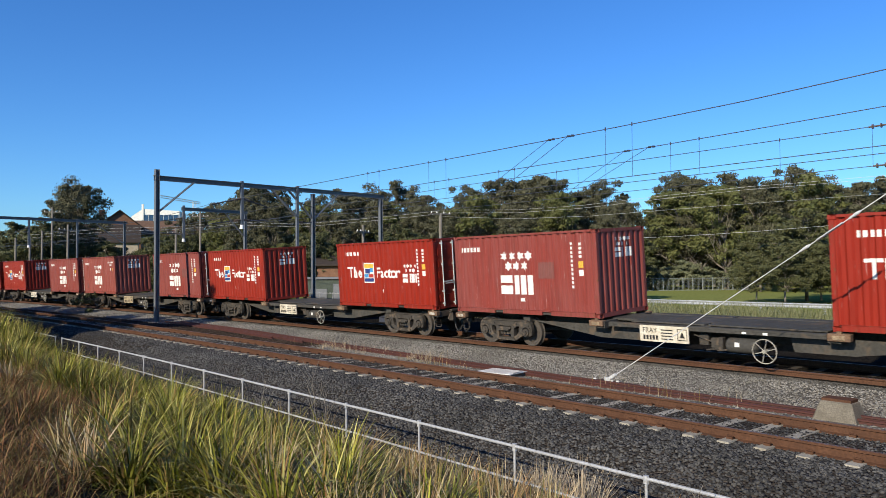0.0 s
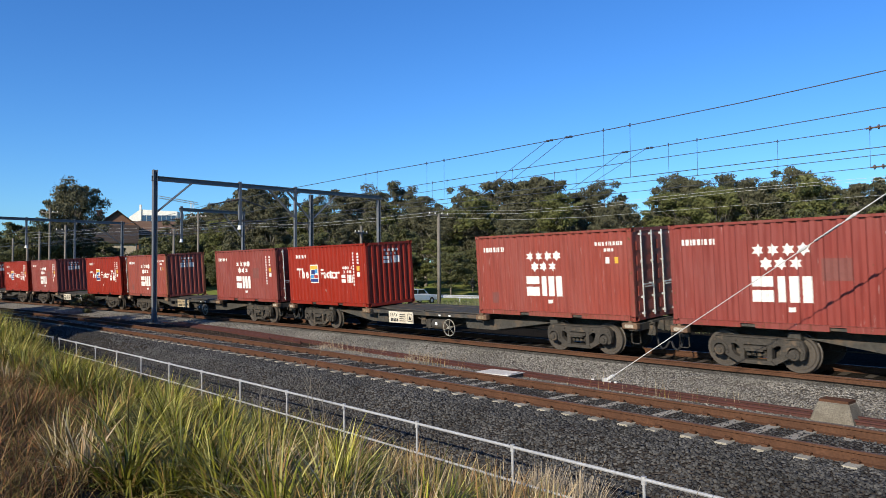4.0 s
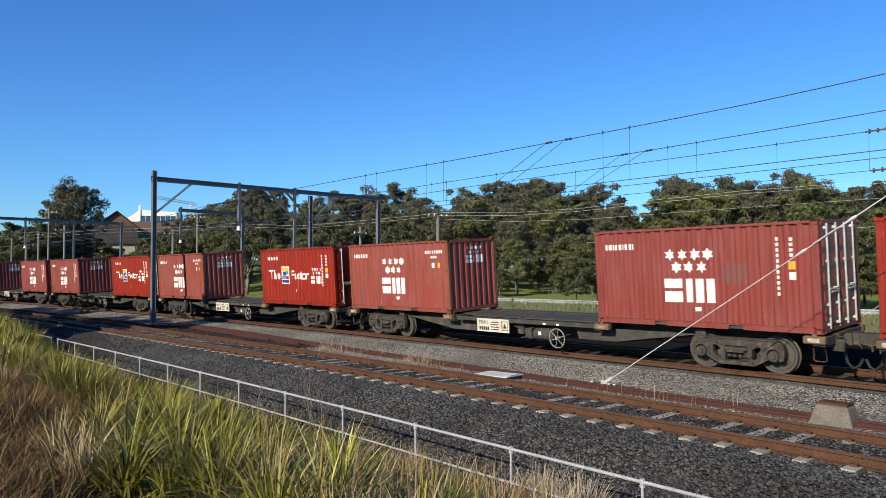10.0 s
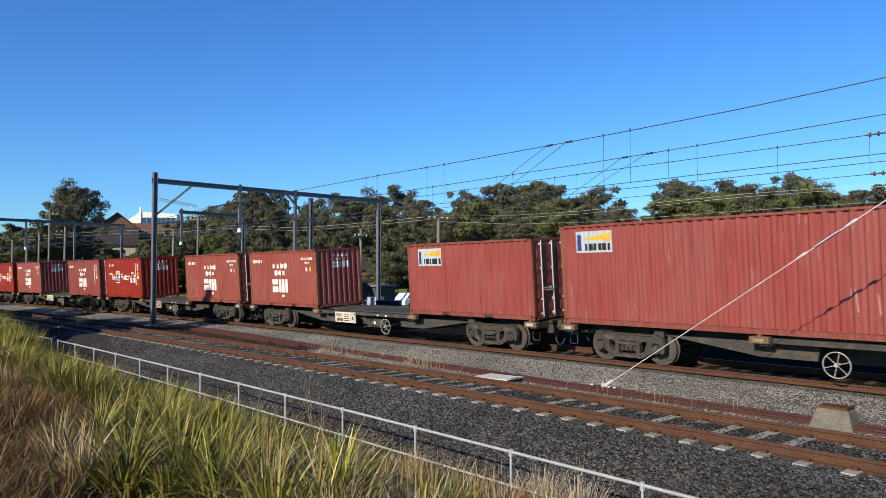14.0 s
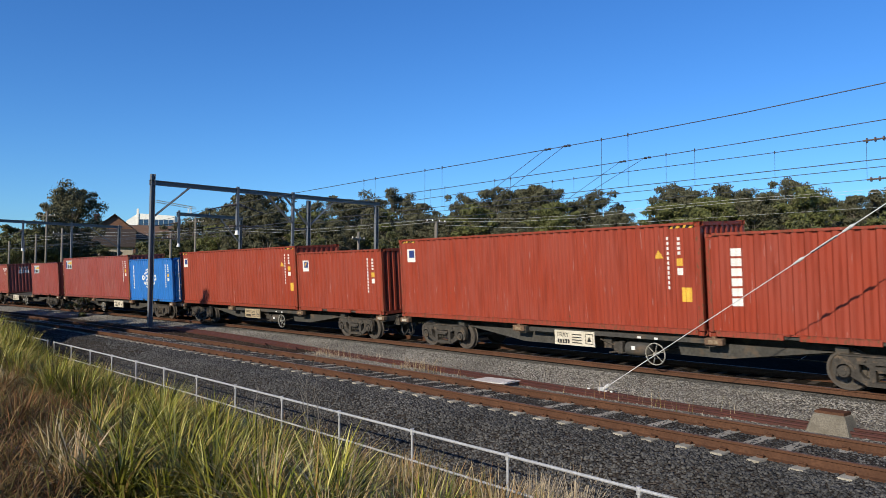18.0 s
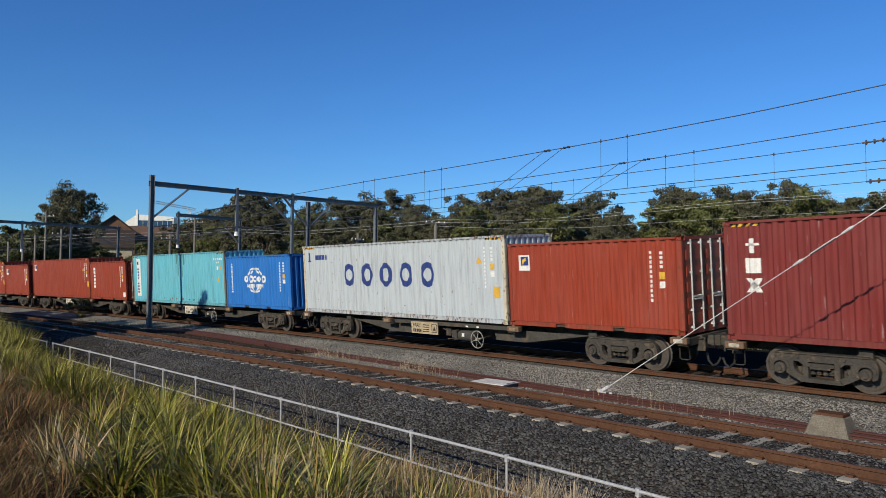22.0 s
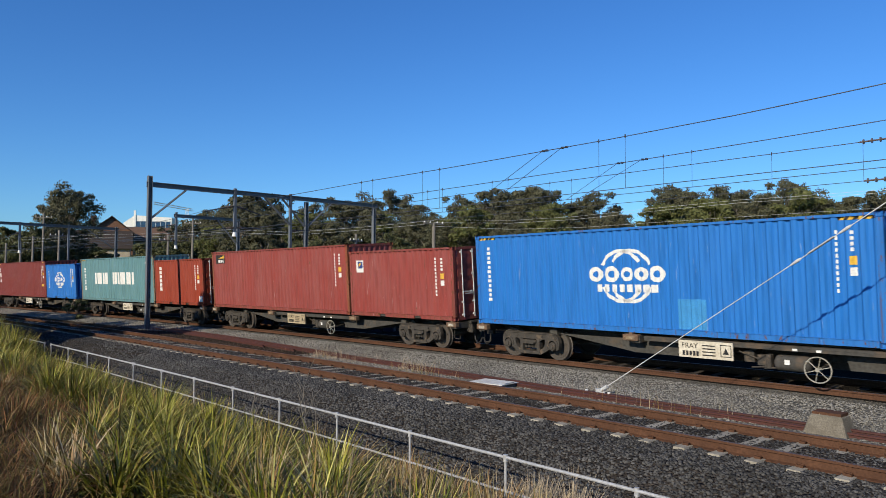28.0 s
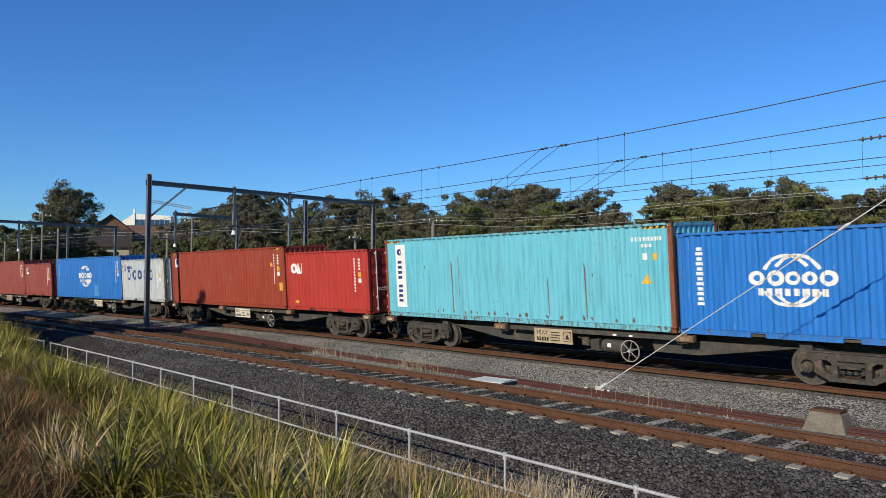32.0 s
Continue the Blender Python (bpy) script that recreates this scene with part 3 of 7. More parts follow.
def ringpolys(u, z, r0, r1, a0=0, a1=360, n=24, zs=1.0):
    out = []
    for k in range(n):
        a, b = radians(a0 + (a1 - a0) * k / n), radians(a0 + (a1 - a0) * (k + 1) / n)
        out.append([(u + math.cos(a) * r0, z + math.sin(a) * r0 * zs), (u + math.cos(a) * r1, z + math.sin(a) * r1 * zs), (u + math.cos(b) * r1, z + math.sin(b) * r1 * zs), (u + math.cos(b) * r0, z + math.sin(b) * r0 * zs)])
    return out


def star(u, z, r):
    """A six-pointed star as three crossed wedges."""
    out = []
    for k in range(6):
        a = radians(90 + 60 * k)
        c, s = math.cos, math.sin
        out.append([(u, z), (u + c(a - 0.5236) * r * 0.577, z + s(a - 0.5236) * r * 0.577), (u + c(a) * r, z + s(a) * r), (u + c(a + 0.5236) * r * 0.577, z + s(a + 0.5236) * r * 0.577)])
    return out


def bars(u0, u1, z0, z1, n, gap=0.25):
    """n plain bars in a row, standing for characters."""
    w = (u1 - u0) / n
    return [rect(u0 + k * w + w * gap / 2, u0 + (k + 1) * w - w * gap / 2, z0, z1) for k in range(n)]


def bars_up(u0, u1, z0, z1, n, gap=0.25):
    h = (z1 - z0) / n
    return [rect(u0, u1, z0 + k * h + h * gap / 2, z0 + (k + 1) * h - h * gap / 2) for k in range(n)]


# ---- container liveries: brand marks as plain shapes in their colours ----
def blocks3(u0, u1, z0, z1):
    """Three heavy plain marks: two bars one over the other, an upright bar, two upright bars."""
    w, h = u1 - u0, z1 - z0
    return [[rect(u0, u0 + w * 0.36, z0, z0 + h * 0.46), rect(u0, u0 + w * 0.36, z0 + h * 0.60, z1)], rect(u0 + w * 0.44, u0 + w * 0.55, z0, z1), [rect(u0 + w * 0.63, u0 + w * 0.79, z0, z1), rect(u0 + w * 0.84, u1, z0, z1)]]


def double(shapes):
    """Each mark as two bars, one over the other."""
    out = []
    for q in shapes:
        (u0, z0), (u1, z1) = q[0], q[2]
        h = (z1 - z0) * 0.40
        out.append([rect(u0, u1, z0, z0 + h), rect(u0 + (u1 - u0) * 0.08, u1 - (u1 - u0) * 0.08, z1 - h, z1)])
    return out


def painted_each(c, name, shapes, material, label="", end=0):
    """Each shape a part of its own."""
    for q in shapes:
        painted(c, name, q if isinstance(q[0], list) else [q], material, label, end)


def stars7(u0, u1, z0, z1):
    out, d = [], (u1 - u0) / 4
    r = min(d, (z1 - z0) / 2) * 0.51
    for k in range(4):
        out.append(star(u0 + d * (k + 0.5), z1 - (z1 - z0) * 0.24, r))
    for k in range(3):
        out.append(star(u0 + d * (k + 1.0), z0 + (z1 - z0) * 0.24, r))
    return out


def id_side(c, upright, L, H, z1=2.25):
    """The code near the end of a wall, as bars, with its stickers."""
    if upright:
        painted(c, "code_marking", bars_up(L - 0.965, L - 0.915, H - 1.75, H - 0.34, 11, 0.35), M_WHITE, "white code, unreadable")
        painted(c, "code_marking", bars_up(L - 0.66, L - 0.60, H - 0.85, H - 0.36, 4, 0.35), M_WHITE)
        painted(c, "sticker", [rect(L - 0.69, L - 0.55, H - 1.12, H - 0.93)], M_YELLOW, "small yellow sticker")
        painted(c, "sticker", [rect(L - 0.68, L - 0.55, H - 1.36, H - 1.18)], M_WHITE, "small white sticker")
    else:
        painted(c, "code_marking", bars(L - 1.26, L - 0.32, H - 0.47, H - 0.36, 11, 0.45), M_WHITE, "white code, unreadable")
        painted(c, "code_marking", bars(L - 0.96, L - 0.62, H - 0.64, H - 0.55, 4, 0.4), M_WHITE)
        painted(c, "sticker", [rect(L - 0.92, L - 0.80, H - 0.98, H - 0.80)], M_WHITE, "small white sticker")
        painted(c, "sticker", [rect(L - 0.62, L - 0.50, H - 0.98, H - 0.80)], M_YELLOW, "small yellow sticker")


L20, L40, H20, H40 = 6.058, 12.192, 2.591, 2.896


def stars_box(col, doors, upright, words):
    c = container(L20, H20, col, doors, words, M_RUSTPOST if col is M_STARRED[2] else None)
    if col is not M_STARRED[1]:
        painted(c, "scuff_patch", [rect(0.62, 0.92, 0.38, 0.72)], M_SCUFF, "dull repainted patch")
    else:
        painted(c, "scuff_patch", [rect(3.75, 4.4, 1.15, 1.65)], M_SCUFF, "dull repainted patch")
    painted(c, "web_marking", bars(0.34, 1.28, 2.04, 2.19, 9, 0.35), M_WHITE, "white line of small characters")
    painted_each(c, "star", stars7(2.16, 3.56, 1.40, 2.02), M_WHITE, "white six-pointed star")
    painted_each(c, "letter_shape", blocks3(2.16, 3.56, 0.64, 1.25), M_WHITE, "")
    painted(c, "sticker", [rect(3.0, 3.14, 0.42, 0.53)], M_WHITE)
    id_side(c, upright, L20, H20)
    if doors < 0:
        painted_each(c, "letter_shape", blocks3(0.9, 1.75, 1.72, 2.0), M_WHITE, "", 1)
        painted_each(c, "star", stars7(0.9, 1.75, 2.03, 2.33), M_WHITE, "white six-pointed star", 1)
    return c


def factor_box(doors):
    c = container(L20, H20, M_FACTOR, doors, "bright red corrugated steel freight container with white marks")
    painted(c, "web_marking", bars(0.53, 1.48, 2.06, 2.21, 7, 0.35), M_WHITE, "white line of small characters")
    painted(c, "lettering", lettered("The", 0.68, 1.65, 1.17), M_WHITE, "white heavy lettering")
    painted(c, "emblem_board", [rect(1.79, 2.48, 0.95, 1.76)], M_WHITE, "white emblem with coloured bands")
    for k, (u0, u1, z0, z1, mm) in enumerate(((1.84, 2.43, 1.55, 1.71, M_YELLOW), (1.90, 2.20, 1.33, 1.52, M_NAVY), (2.2, 2.40, 1.38, 1.55, M_SKYBLUE), (1.84, 2.1, 1.17, 1.31, M_SKYBLUE), (2.13, 2.43, 1.17, 1.31, M_SCARLET), (1.84, 2.43, 1.0, 1.14, M_NAVY))):
        p = painted(c, "emblem_band", [rect(u0, u1, z0, z1)], mm)
        p.matrix_basis = pose(0, -0.003, 0)
    painted(c, "lettering", lettered("Factor", 2.60, 4.06, 1.17), M_WHITE, "white heavy lettering")
    painted_each(c, "star", stars7(4.24, 5.05, 1.36, 1.68), M_WHITE, "white six-pointed star")
    painted_each(c, "letter_shape", blocks3(4.24, 5.05, 0.98, 1.31), M_WHITE, "")
    id_side(c, True, L20, H20)
    painted(c, "sticker", [rect(2.92, 3.02, 0.58, 0.70)], M_WHITE)
    if doors < 0:
        painted_each(c, "letter_shape", blocks3(0.9, 1.75, 1.72, 2.0), M_WHITE, "", 1)
        painted_each(c, "star", stars7(0.9, 1.75, 2.03, 2.33), M_WHITE, "white six-pointed star", 1)
    return c


def badge_box(L, col, doors, words, spot=(0.45, 0.85), mark="badge", H=None, stained=False):
    H = H or (H40 if L > 10 else H20)
    c = container(L, H, col, doors, words, M_CREAMPOST if col is M_PALE else (M_OLIVEPOST if stained else M_RUSTPOST) if col is M_TEAL else M_RUSTPOST if col is M_ROSE and L > 10 else M_OLIVEPOST if col is M_SEA else None)
    if mark == "badge":      # a small square lessor's badge high on the wall
        painted(c, "badge", [rect(spot[0], spot[0] + 0.40, H - 0.86, H - 0.38)], M_WHITE, "small white badge with a dark mark")
        b = painted(c, "badge_mark", [rect(spot[0] + 0.05, spot[0] + 0.35, H - 0.70, H - 0.43)], M_NAVY)
        b.matrix_basis = pose(0, -0.003, 0)
        if L < 10:
            b = painted(c, "badge_mark", [[(spot[0] + 0.1, H - 0.68), (spot[0] + 0.3, H - 0.55), (spot[0] + 0.3, H - 0.46), (spot[0] + 0.1, H - 0.52)]], M_YELLOW)
            b.matrix_basis = pose(0, -0.006, 0)
    elif mark == "upright":  # tall column of heavy shapes
        painted_each(c, "letter_shape", bars_up(0.62, 0.88, 0.75, H - 0.38, 6, 0.22), M_WHITE)
        painted(c, "sticker", [rect(L - 0.62, L - 0.22, 0.22, 0.52)], M_WHITE, "white sticker")
    elif mark == "board":    # a pale sign board
        painted(c, "sign_board", [rect(0.55, 1.85, H - 0.82, H - 0.20)], M_PALE, "pale sign with a yellow beam and dark shapes")
        for polys, mm in (([[(0.75, H - 0.42), (1.8, H - 0.26), (1.8, H - 0.5)]], M_YELLOW), (bars(0.85, 1.8, H - 0.76, H - 0.56, 6), M_BLACK), ([rect(0.62, 0.76, H - 0.76, H - 0.3)], M_NAVY)):
            b = painted(c, "sign_mark", polys, mm)
            b.matrix_basis = pose(0, -0.003, 0)
        if L > 10:
            painted_each(c, "scrape", [[(8.05 + k * 0.42, 1.16 - 0.12 * (k % 3)), (8.09 + k * 0.42, 0.62 - 0.1 * (k % 2)), (8.13 + k * 0.42, 0.60), (8.10 + k * 0.42, 1.05 - 0.1 * (k % 3))] for k in range(5)], M_SCRAPE, "pale scrape in the paint")
    elif mark == "darkboard":
        painted(c, "sign_board", [rect(0.45, 1.35, H - 0.62, H - 0.18)], M_BLACK, "black sign with yellow and white marks")
        for polys, mm in (([[(0.7, H - 0.36), (1.33, H - 0.2), (1.33, H - 0.36)]], M_YELLOW), (bars(0.7, 1.3, H - 0.57, H - 0.43, 5), M_WHITE)):
            b = painted(c, "sign_mark", polys, mm)
            b.matrix_basis = pose(0, -0.003, 0)
    elif mark == "stack":    # three tall white shapes one under another
        painted(c, "wordmark", [rect(0.62, 0.74, 2.1, 2.45), rect(0.52, 0.85, 2.28, 2.34), rect(0.5, 0.88, 1.62, 1.98), [(0.5, 1.16), (0.66, 1.16), (0.92, 1.5), (0.76, 1.5)], [(0.76, 1.16), (0.92, 1.16), (0.66, 1.5), (0.5, 1.5)]], M_WHITE, "column of three white letter-sized shapes")
    elif mark == "initials":
        painted(c, "wordmark", [*ringpolys(0.62, 1.86, 0.12, 0.24, 0, 360, 14), [(0.80, 1.62), (1.12, 1.62), (1.02, 2.08), (0.92, 2.08)], rect(1.18, 1.27, 1.62, 2.08)], M_WHITE, "white letter-sized shapes")
        painted(c, "sticker", [rect(0.66, 0.95, 0.3, 0.42)], M_YELLOW)
    elif mark == "panel":    # a white upright board with a column of dark shapes
        painted(c, "sign_board", [rect(0.55, 1.12, 0.35, H - 0.22)], M_WHITE, "tall white board with a column of dark shapes")
        b = painted(c, "sign_mark", [*bars_up(0.73, 0.96, 0.5, 1.22, 4, 0.42), *bars_up(0.73, 0.96, 1.36, 2.12, 4, 0.42), *ringpolys(0.83, 2.4, 0.05, 0.13, 0, 360, 10)], M_NAVY)
        b.matrix_basis = pose(0, -0.003, 0)
        if not stained:
            painted_each(c, "rust_run", [[(u, z1), (u + 0.02, z0), (u + w, z0 + 0.1), (u + w * 0.8, z1 - 0.2)] for u, w, z0, z1 in ((3.62, 0.06, 0.20, 2.05), (3.97, 0.07, 0.18, 2.25), (5.42, 0.04, 0.35, 1.7), (7.9, 0.05, 0.25, 1.5), (9.3, 0.05, 0.2, 1.9))], M_LOCKBROWN, "thin brown rust run")
        painted_each(c, "rust_spot", [[(u, 0.20 + 0.05 * (k % 3)), (u + 0.07, 0.19), (u + 0.09, 0.26 + 0.04 * (k % 2)), (u + 0.03, 0.31 + 0.06 * (k % 3 == 1))] for k, u in enumerate(1.7 + 0.278 * np.array((0, 1, 2, 4, 5, 7, 9, 10, 11, 13, 14, 16, 18, 19, 22, 24, 27, 28, 31, 33)))], M_LOCKBROWN, "small rust spot by the floor rail")
        if stained:
            runs = []
            for u, w, d in ((2.55, 0.10, 0.75), (2.72, 0.12, 0.45), (2.92, 0.09, 0.62), (3.1, 0.08, 0.3), (6.35, 0.14, 0.55), (6.55, 0.16, 1.25), (6.78, 0.12, 0.9), (6.98, 0.15, 1.3), (7.25, 0.16, 0.6)):
                runs.append([(u, H - 0.08), (u + w * 0.2, H - 0.08 - d), (u + w * 0.7, H - 0.08 - d * 0.95), (u + w, H - 0.08)])
            painted_each(c, "run_stain", runs, M_STAIN, "dark run stain from the roof")
    elif mark == "globe":    # ring emblem over two lines of shapes
        u, z, r = (2.82, 1.38, 0.60) if L < 10 else (5.82, 1.55, 0.74)
        rings = []
        for o in (-1, 1):
            a0, a1 = (24, 148) if o > 0 else (32, 156)
            rings += [*ringpolys(u + o * r * 0.20, z + 0.03, r * 0.84, r * 0.97, a0, a1, 16), *ringpolys(u + o * r * 0.20, z - 0.03, r * 0.84, r * 0.97, -a1, -a0, 16)]
        painted(c, "ring_emblem", [q for q in rings if q[0][1] > z], M_WHITE, "white upper half of a globe of crossed rings")
        painted(c, "ring_emblem", [q for q in rings if q[0][1] <= z], M_WHITE, "white lower half of a globe of crossed rings")
        k = r / 0.60
        word = []
        for i, (a, b) in enumerate(((-0.98, -0.62), (-0.56, -0.18), (-0.13, 0.19), (0.24, 0.56), (0.61, 0.98))):
            mu, mr = u + (a + b) / 2 * k, (b - a) / 2 * k
            word.append(ringpolys(mu, z + 0.05, mr * 0.46, mr * 1.06, 0, 360, 16, 0.92))
        painted_each(c, "letter_shape", word, M_WHITE)
        painted_each(c, "letter_shape", bars(u - 0.82 * k, u + 0.82 * k, z - 0.36 * k, z - 0.19 * k, 8, 0.3), M_WHITE)
        painted_each(c, "letter_shape", double(bars_up(0.48, 0.66 if L > 10 else 0.68, 0.72, H - 0.36, 6, 0.2)), M_WHITE)
        if L > 10:
            painted(c, "patch", [rect(7.35, 8.15, 0.18, 0.95)], M_SKYBLUE, "paler blue repainted patch")
    elif mark == "letters":  # five round shapes across the wall
        k = 1.12 if L > 10 else 0.78
        u0 = 3.45 if L > 10 else 1.05
        gap = 1.22 if L > 10 else 0.80
        word = []
        for i in range(5):
            word.append(ringpolys(u0 + gap * i, 1.62, 0.18 * k, 0.33 * k, 0, 360, 24, 1.25))
        painted_each(c, "letter_shape", word, M_NAVY, "navy letter-sized ring")
        painted_each(c, "letter_shape", bars(0.95 if L > 10 else 0.75, 1.9 if L > 10 else 1.5, H - 0.62, H - 0.42, 4, 0.25), M_NAVY)
        painted(c, "wordmark", [rect(0.45, 0.5, H - 0.68, H - 0.3), rect(0.35, 0.65, H - 0.70, H - 0.66)], M_NAVY)
    elif mark == "line":     # a line of condensed shapes
        painted_each(c, "letter_shape", [*bars(2.5, 4.85, 1.12, 1.9, 5, 0.24), *bars(5.6, 9.2, 1.12, 1.9, 8, 0.24)], M_WHITE, "row of tall white letter-sized shapes")
        painted_each(c, "letter_shape", double(bars_up(0.55, 0.90, 0.62, 2.3, 4, 0.3)), M_WHITE)
        painted(c, "warning_sign", [[(L - 1.12, H - 0.98), (L - 0.86, H - 0.98), (L - 0.99, H - 0.76)]], M_YELLOW, "yellow warning triangle")
        painted(c, "hazard_marks", [[(L - u, H - 0.16), (L - u + 0.08, H - 0.16), (L - u + 0.14, H - 0.09), (L - u + 0.06, H - 0.09)] for u in (0.65, 0.5, 0.35)], M_YELLOW)
    if L > 10 and mark not in ("board", "darkboard"):
        for u in (0.16, L - 0.90):
            painted(c, "hazard_band", [rect(u, u + 0.74, H - 0.15, H - 0.075)], M_BLACK, "black and yellow hazard stripes under the roof")
            b = painted(c, "hazard_marks", [[(u + k, H - 0.15), (u + k + 0.09, H - 0.15), (u + k + 0.15, H - 0.075), (u + k + 0.06, H - 0.075)] for k in (0.02, 0.20, 0.38, 0.56)], M_YELLOW)
            b.matrix_basis = pose(0, -0.003, 0)
    if L > 10:
        id_side(c, mark not in ("panel", "line"), L, H)
        painted(c, "warning_sign", [[(L - 0.98, H - 1.62), (L - 0.66, H - 1.62), (L - 0.82, H - 1.34)]], M_YELLOW, "yellow warning triangle") if mark == "panel" else None
        if mark in ("badge", "letters"):
            painted(c, "sticker", [rect(L - 0.60, L - 0.32, H - 2.05, H - 1.68)], M_YELLOW, "yellow data sticker")
            painted(c, "warning_sign", [[(L - 1.34, H - 0.92), (L - 1.10, H - 0.92), (L - 1.22, H - 0.70)]], M_YELLOW, "yellow warning triangle")
    elif mark not in ("board",):
        id_side(c, True, L, H)
    if mark == "stack":
        painted(c, "sticker", [rect(L - 0.98, L - 0.55, H - 2.02, H - 1.85)], M_YELLOW, "yellow caution sticker")
    return c


# ---- the wagon ----
def wheelset_mesh():
    def build(bm):
        for o in (-1, 1):
            y = o * 0.753
            prof = [(0.10, -0.075), (0.10, -0.05), (0.16, -0.03), (0.36, -0.015), (0.40, -0.068), (0.455, -0.068), (0.46, 0.04), (0.488, 0.05), (0.488, 0.072), (0.41, 0.072), (0.38, 0.02), (0.16, 0.03), (0.10, 0.06)]
            turned(bm, [(r, y + h * -o) for r, h in prof], 28, "y")
            for k in range(4):
                a = k * math.pi / 2
                turned(bm, [(0.035, y + o * 0.03), (0.035, y + o * 0.045)], 8, "y", (math.cos(a) * 0.27, 0, math.sin(a) * 0.27))
        rod(bm, (0, -1.02, 0), (0, 1.02, 0), 0.075, 12)
    return cached(("wheelset",), build)


def side_frame(bm):
    """A three-piece bogie's cast side frame, seen from the side; x along, z up."""
    prism(bm, [(-1.15, 0.66), (-1.12, 0.75), (-1.03, 0.815), (1.03, 0.815), (1.12, 0.75), (1.15, 0.66), (1.10, 0.61), (0.66, 0.645), (-0.66, 0.645), (-1.10, 0.61)], -0.07, 0.07)
    prism(bm, [(-1.02, 0.815), (1.02, 0.815), (0.98, 0.845), (-0.98, 0.845)], -0.10, 0.10)
    prism(bm, [(-0.46, 0.185), (0.46, 0.185), (0.40, 0.275), (-0.40, 0.275)], -0.12, 0.12)
    box(bm, -0.29, 0.29, -0.13, 0.10, 0.545, 0.62)
    box(bm, -0.22, 0.22, -0.16, 0.06, 0.50, 0.55)
    for o in (-1, 1):
        prism(bm, [(o * 1.15, 0.66), (o * 1.10, 0.60), (o * 1.01, 0.40), (o * 1.05, 0.33), (o * 1.14, 0.38), (o * 1.17, 0.56)], -0.066, 0.066)
        prism(bm, [(o * 0.28, 0.26), (o * 0.40, 0.26), (o * 0.40, 0.66), (o * 0.28, 0.66)], -0.085, 0.085)
        prism(bm, [(o * 0.40, 0.57), (o * 0.40, 0.66), (o * 0.53, 0.66)], -0.066, 0.066)
        prism(bm, [(o * 0.62, 0.66), (o * 0.80, 0.66), (o * 0.76, 0.50), (o * 0.79, 0.36), (o * 0.66, 0.36), (o * 0.60, 0.46)], -0.068, 0.068)
        prism(bm, [(o * 0.78, 0.36), (o * 0.60, 0.47), (o * 0.52, 0.37), (o * 0.38, 0.31), (o * 0.38, 0.185), (o * 0.46, 0.185), (o * 0.62, 0.27)], -0.075, 0.075)
        ring = [(o * 0.915 + math.cos(k * math.pi / 7) * 0.225, 0.475 + math.sin(k * math.pi / 7) * 0.225) for k in range(14)]
        hole = [(o * 0.915 + math.cos(k * math.pi / 7) * 0.16, 0.475 + math.sin(k * math.pi / 7) * 0.16) for k in range(14)]
        for k in range(14):
            if ring[k][1] > 0.42:
                prism(bm, [hole[k], ring[k], ring[(k + 1) % 14], hole[(k + 1) % 14]], -0.085, 0.064)
        turned(bm, [(0.038, -0.09), (0.038, -0.06)], 10, "y", (o * 1.04, 0, 0.72))
        turned(bm, [(0.03, -0.10), (0.03, -0.06)], 8, "y", (o * 0.50, 0, 0.735))
        turned(bm, [(0.025, -0.10), (0.025, -0.06)], 8, "y", (o * 0.70, 0, 0.43))


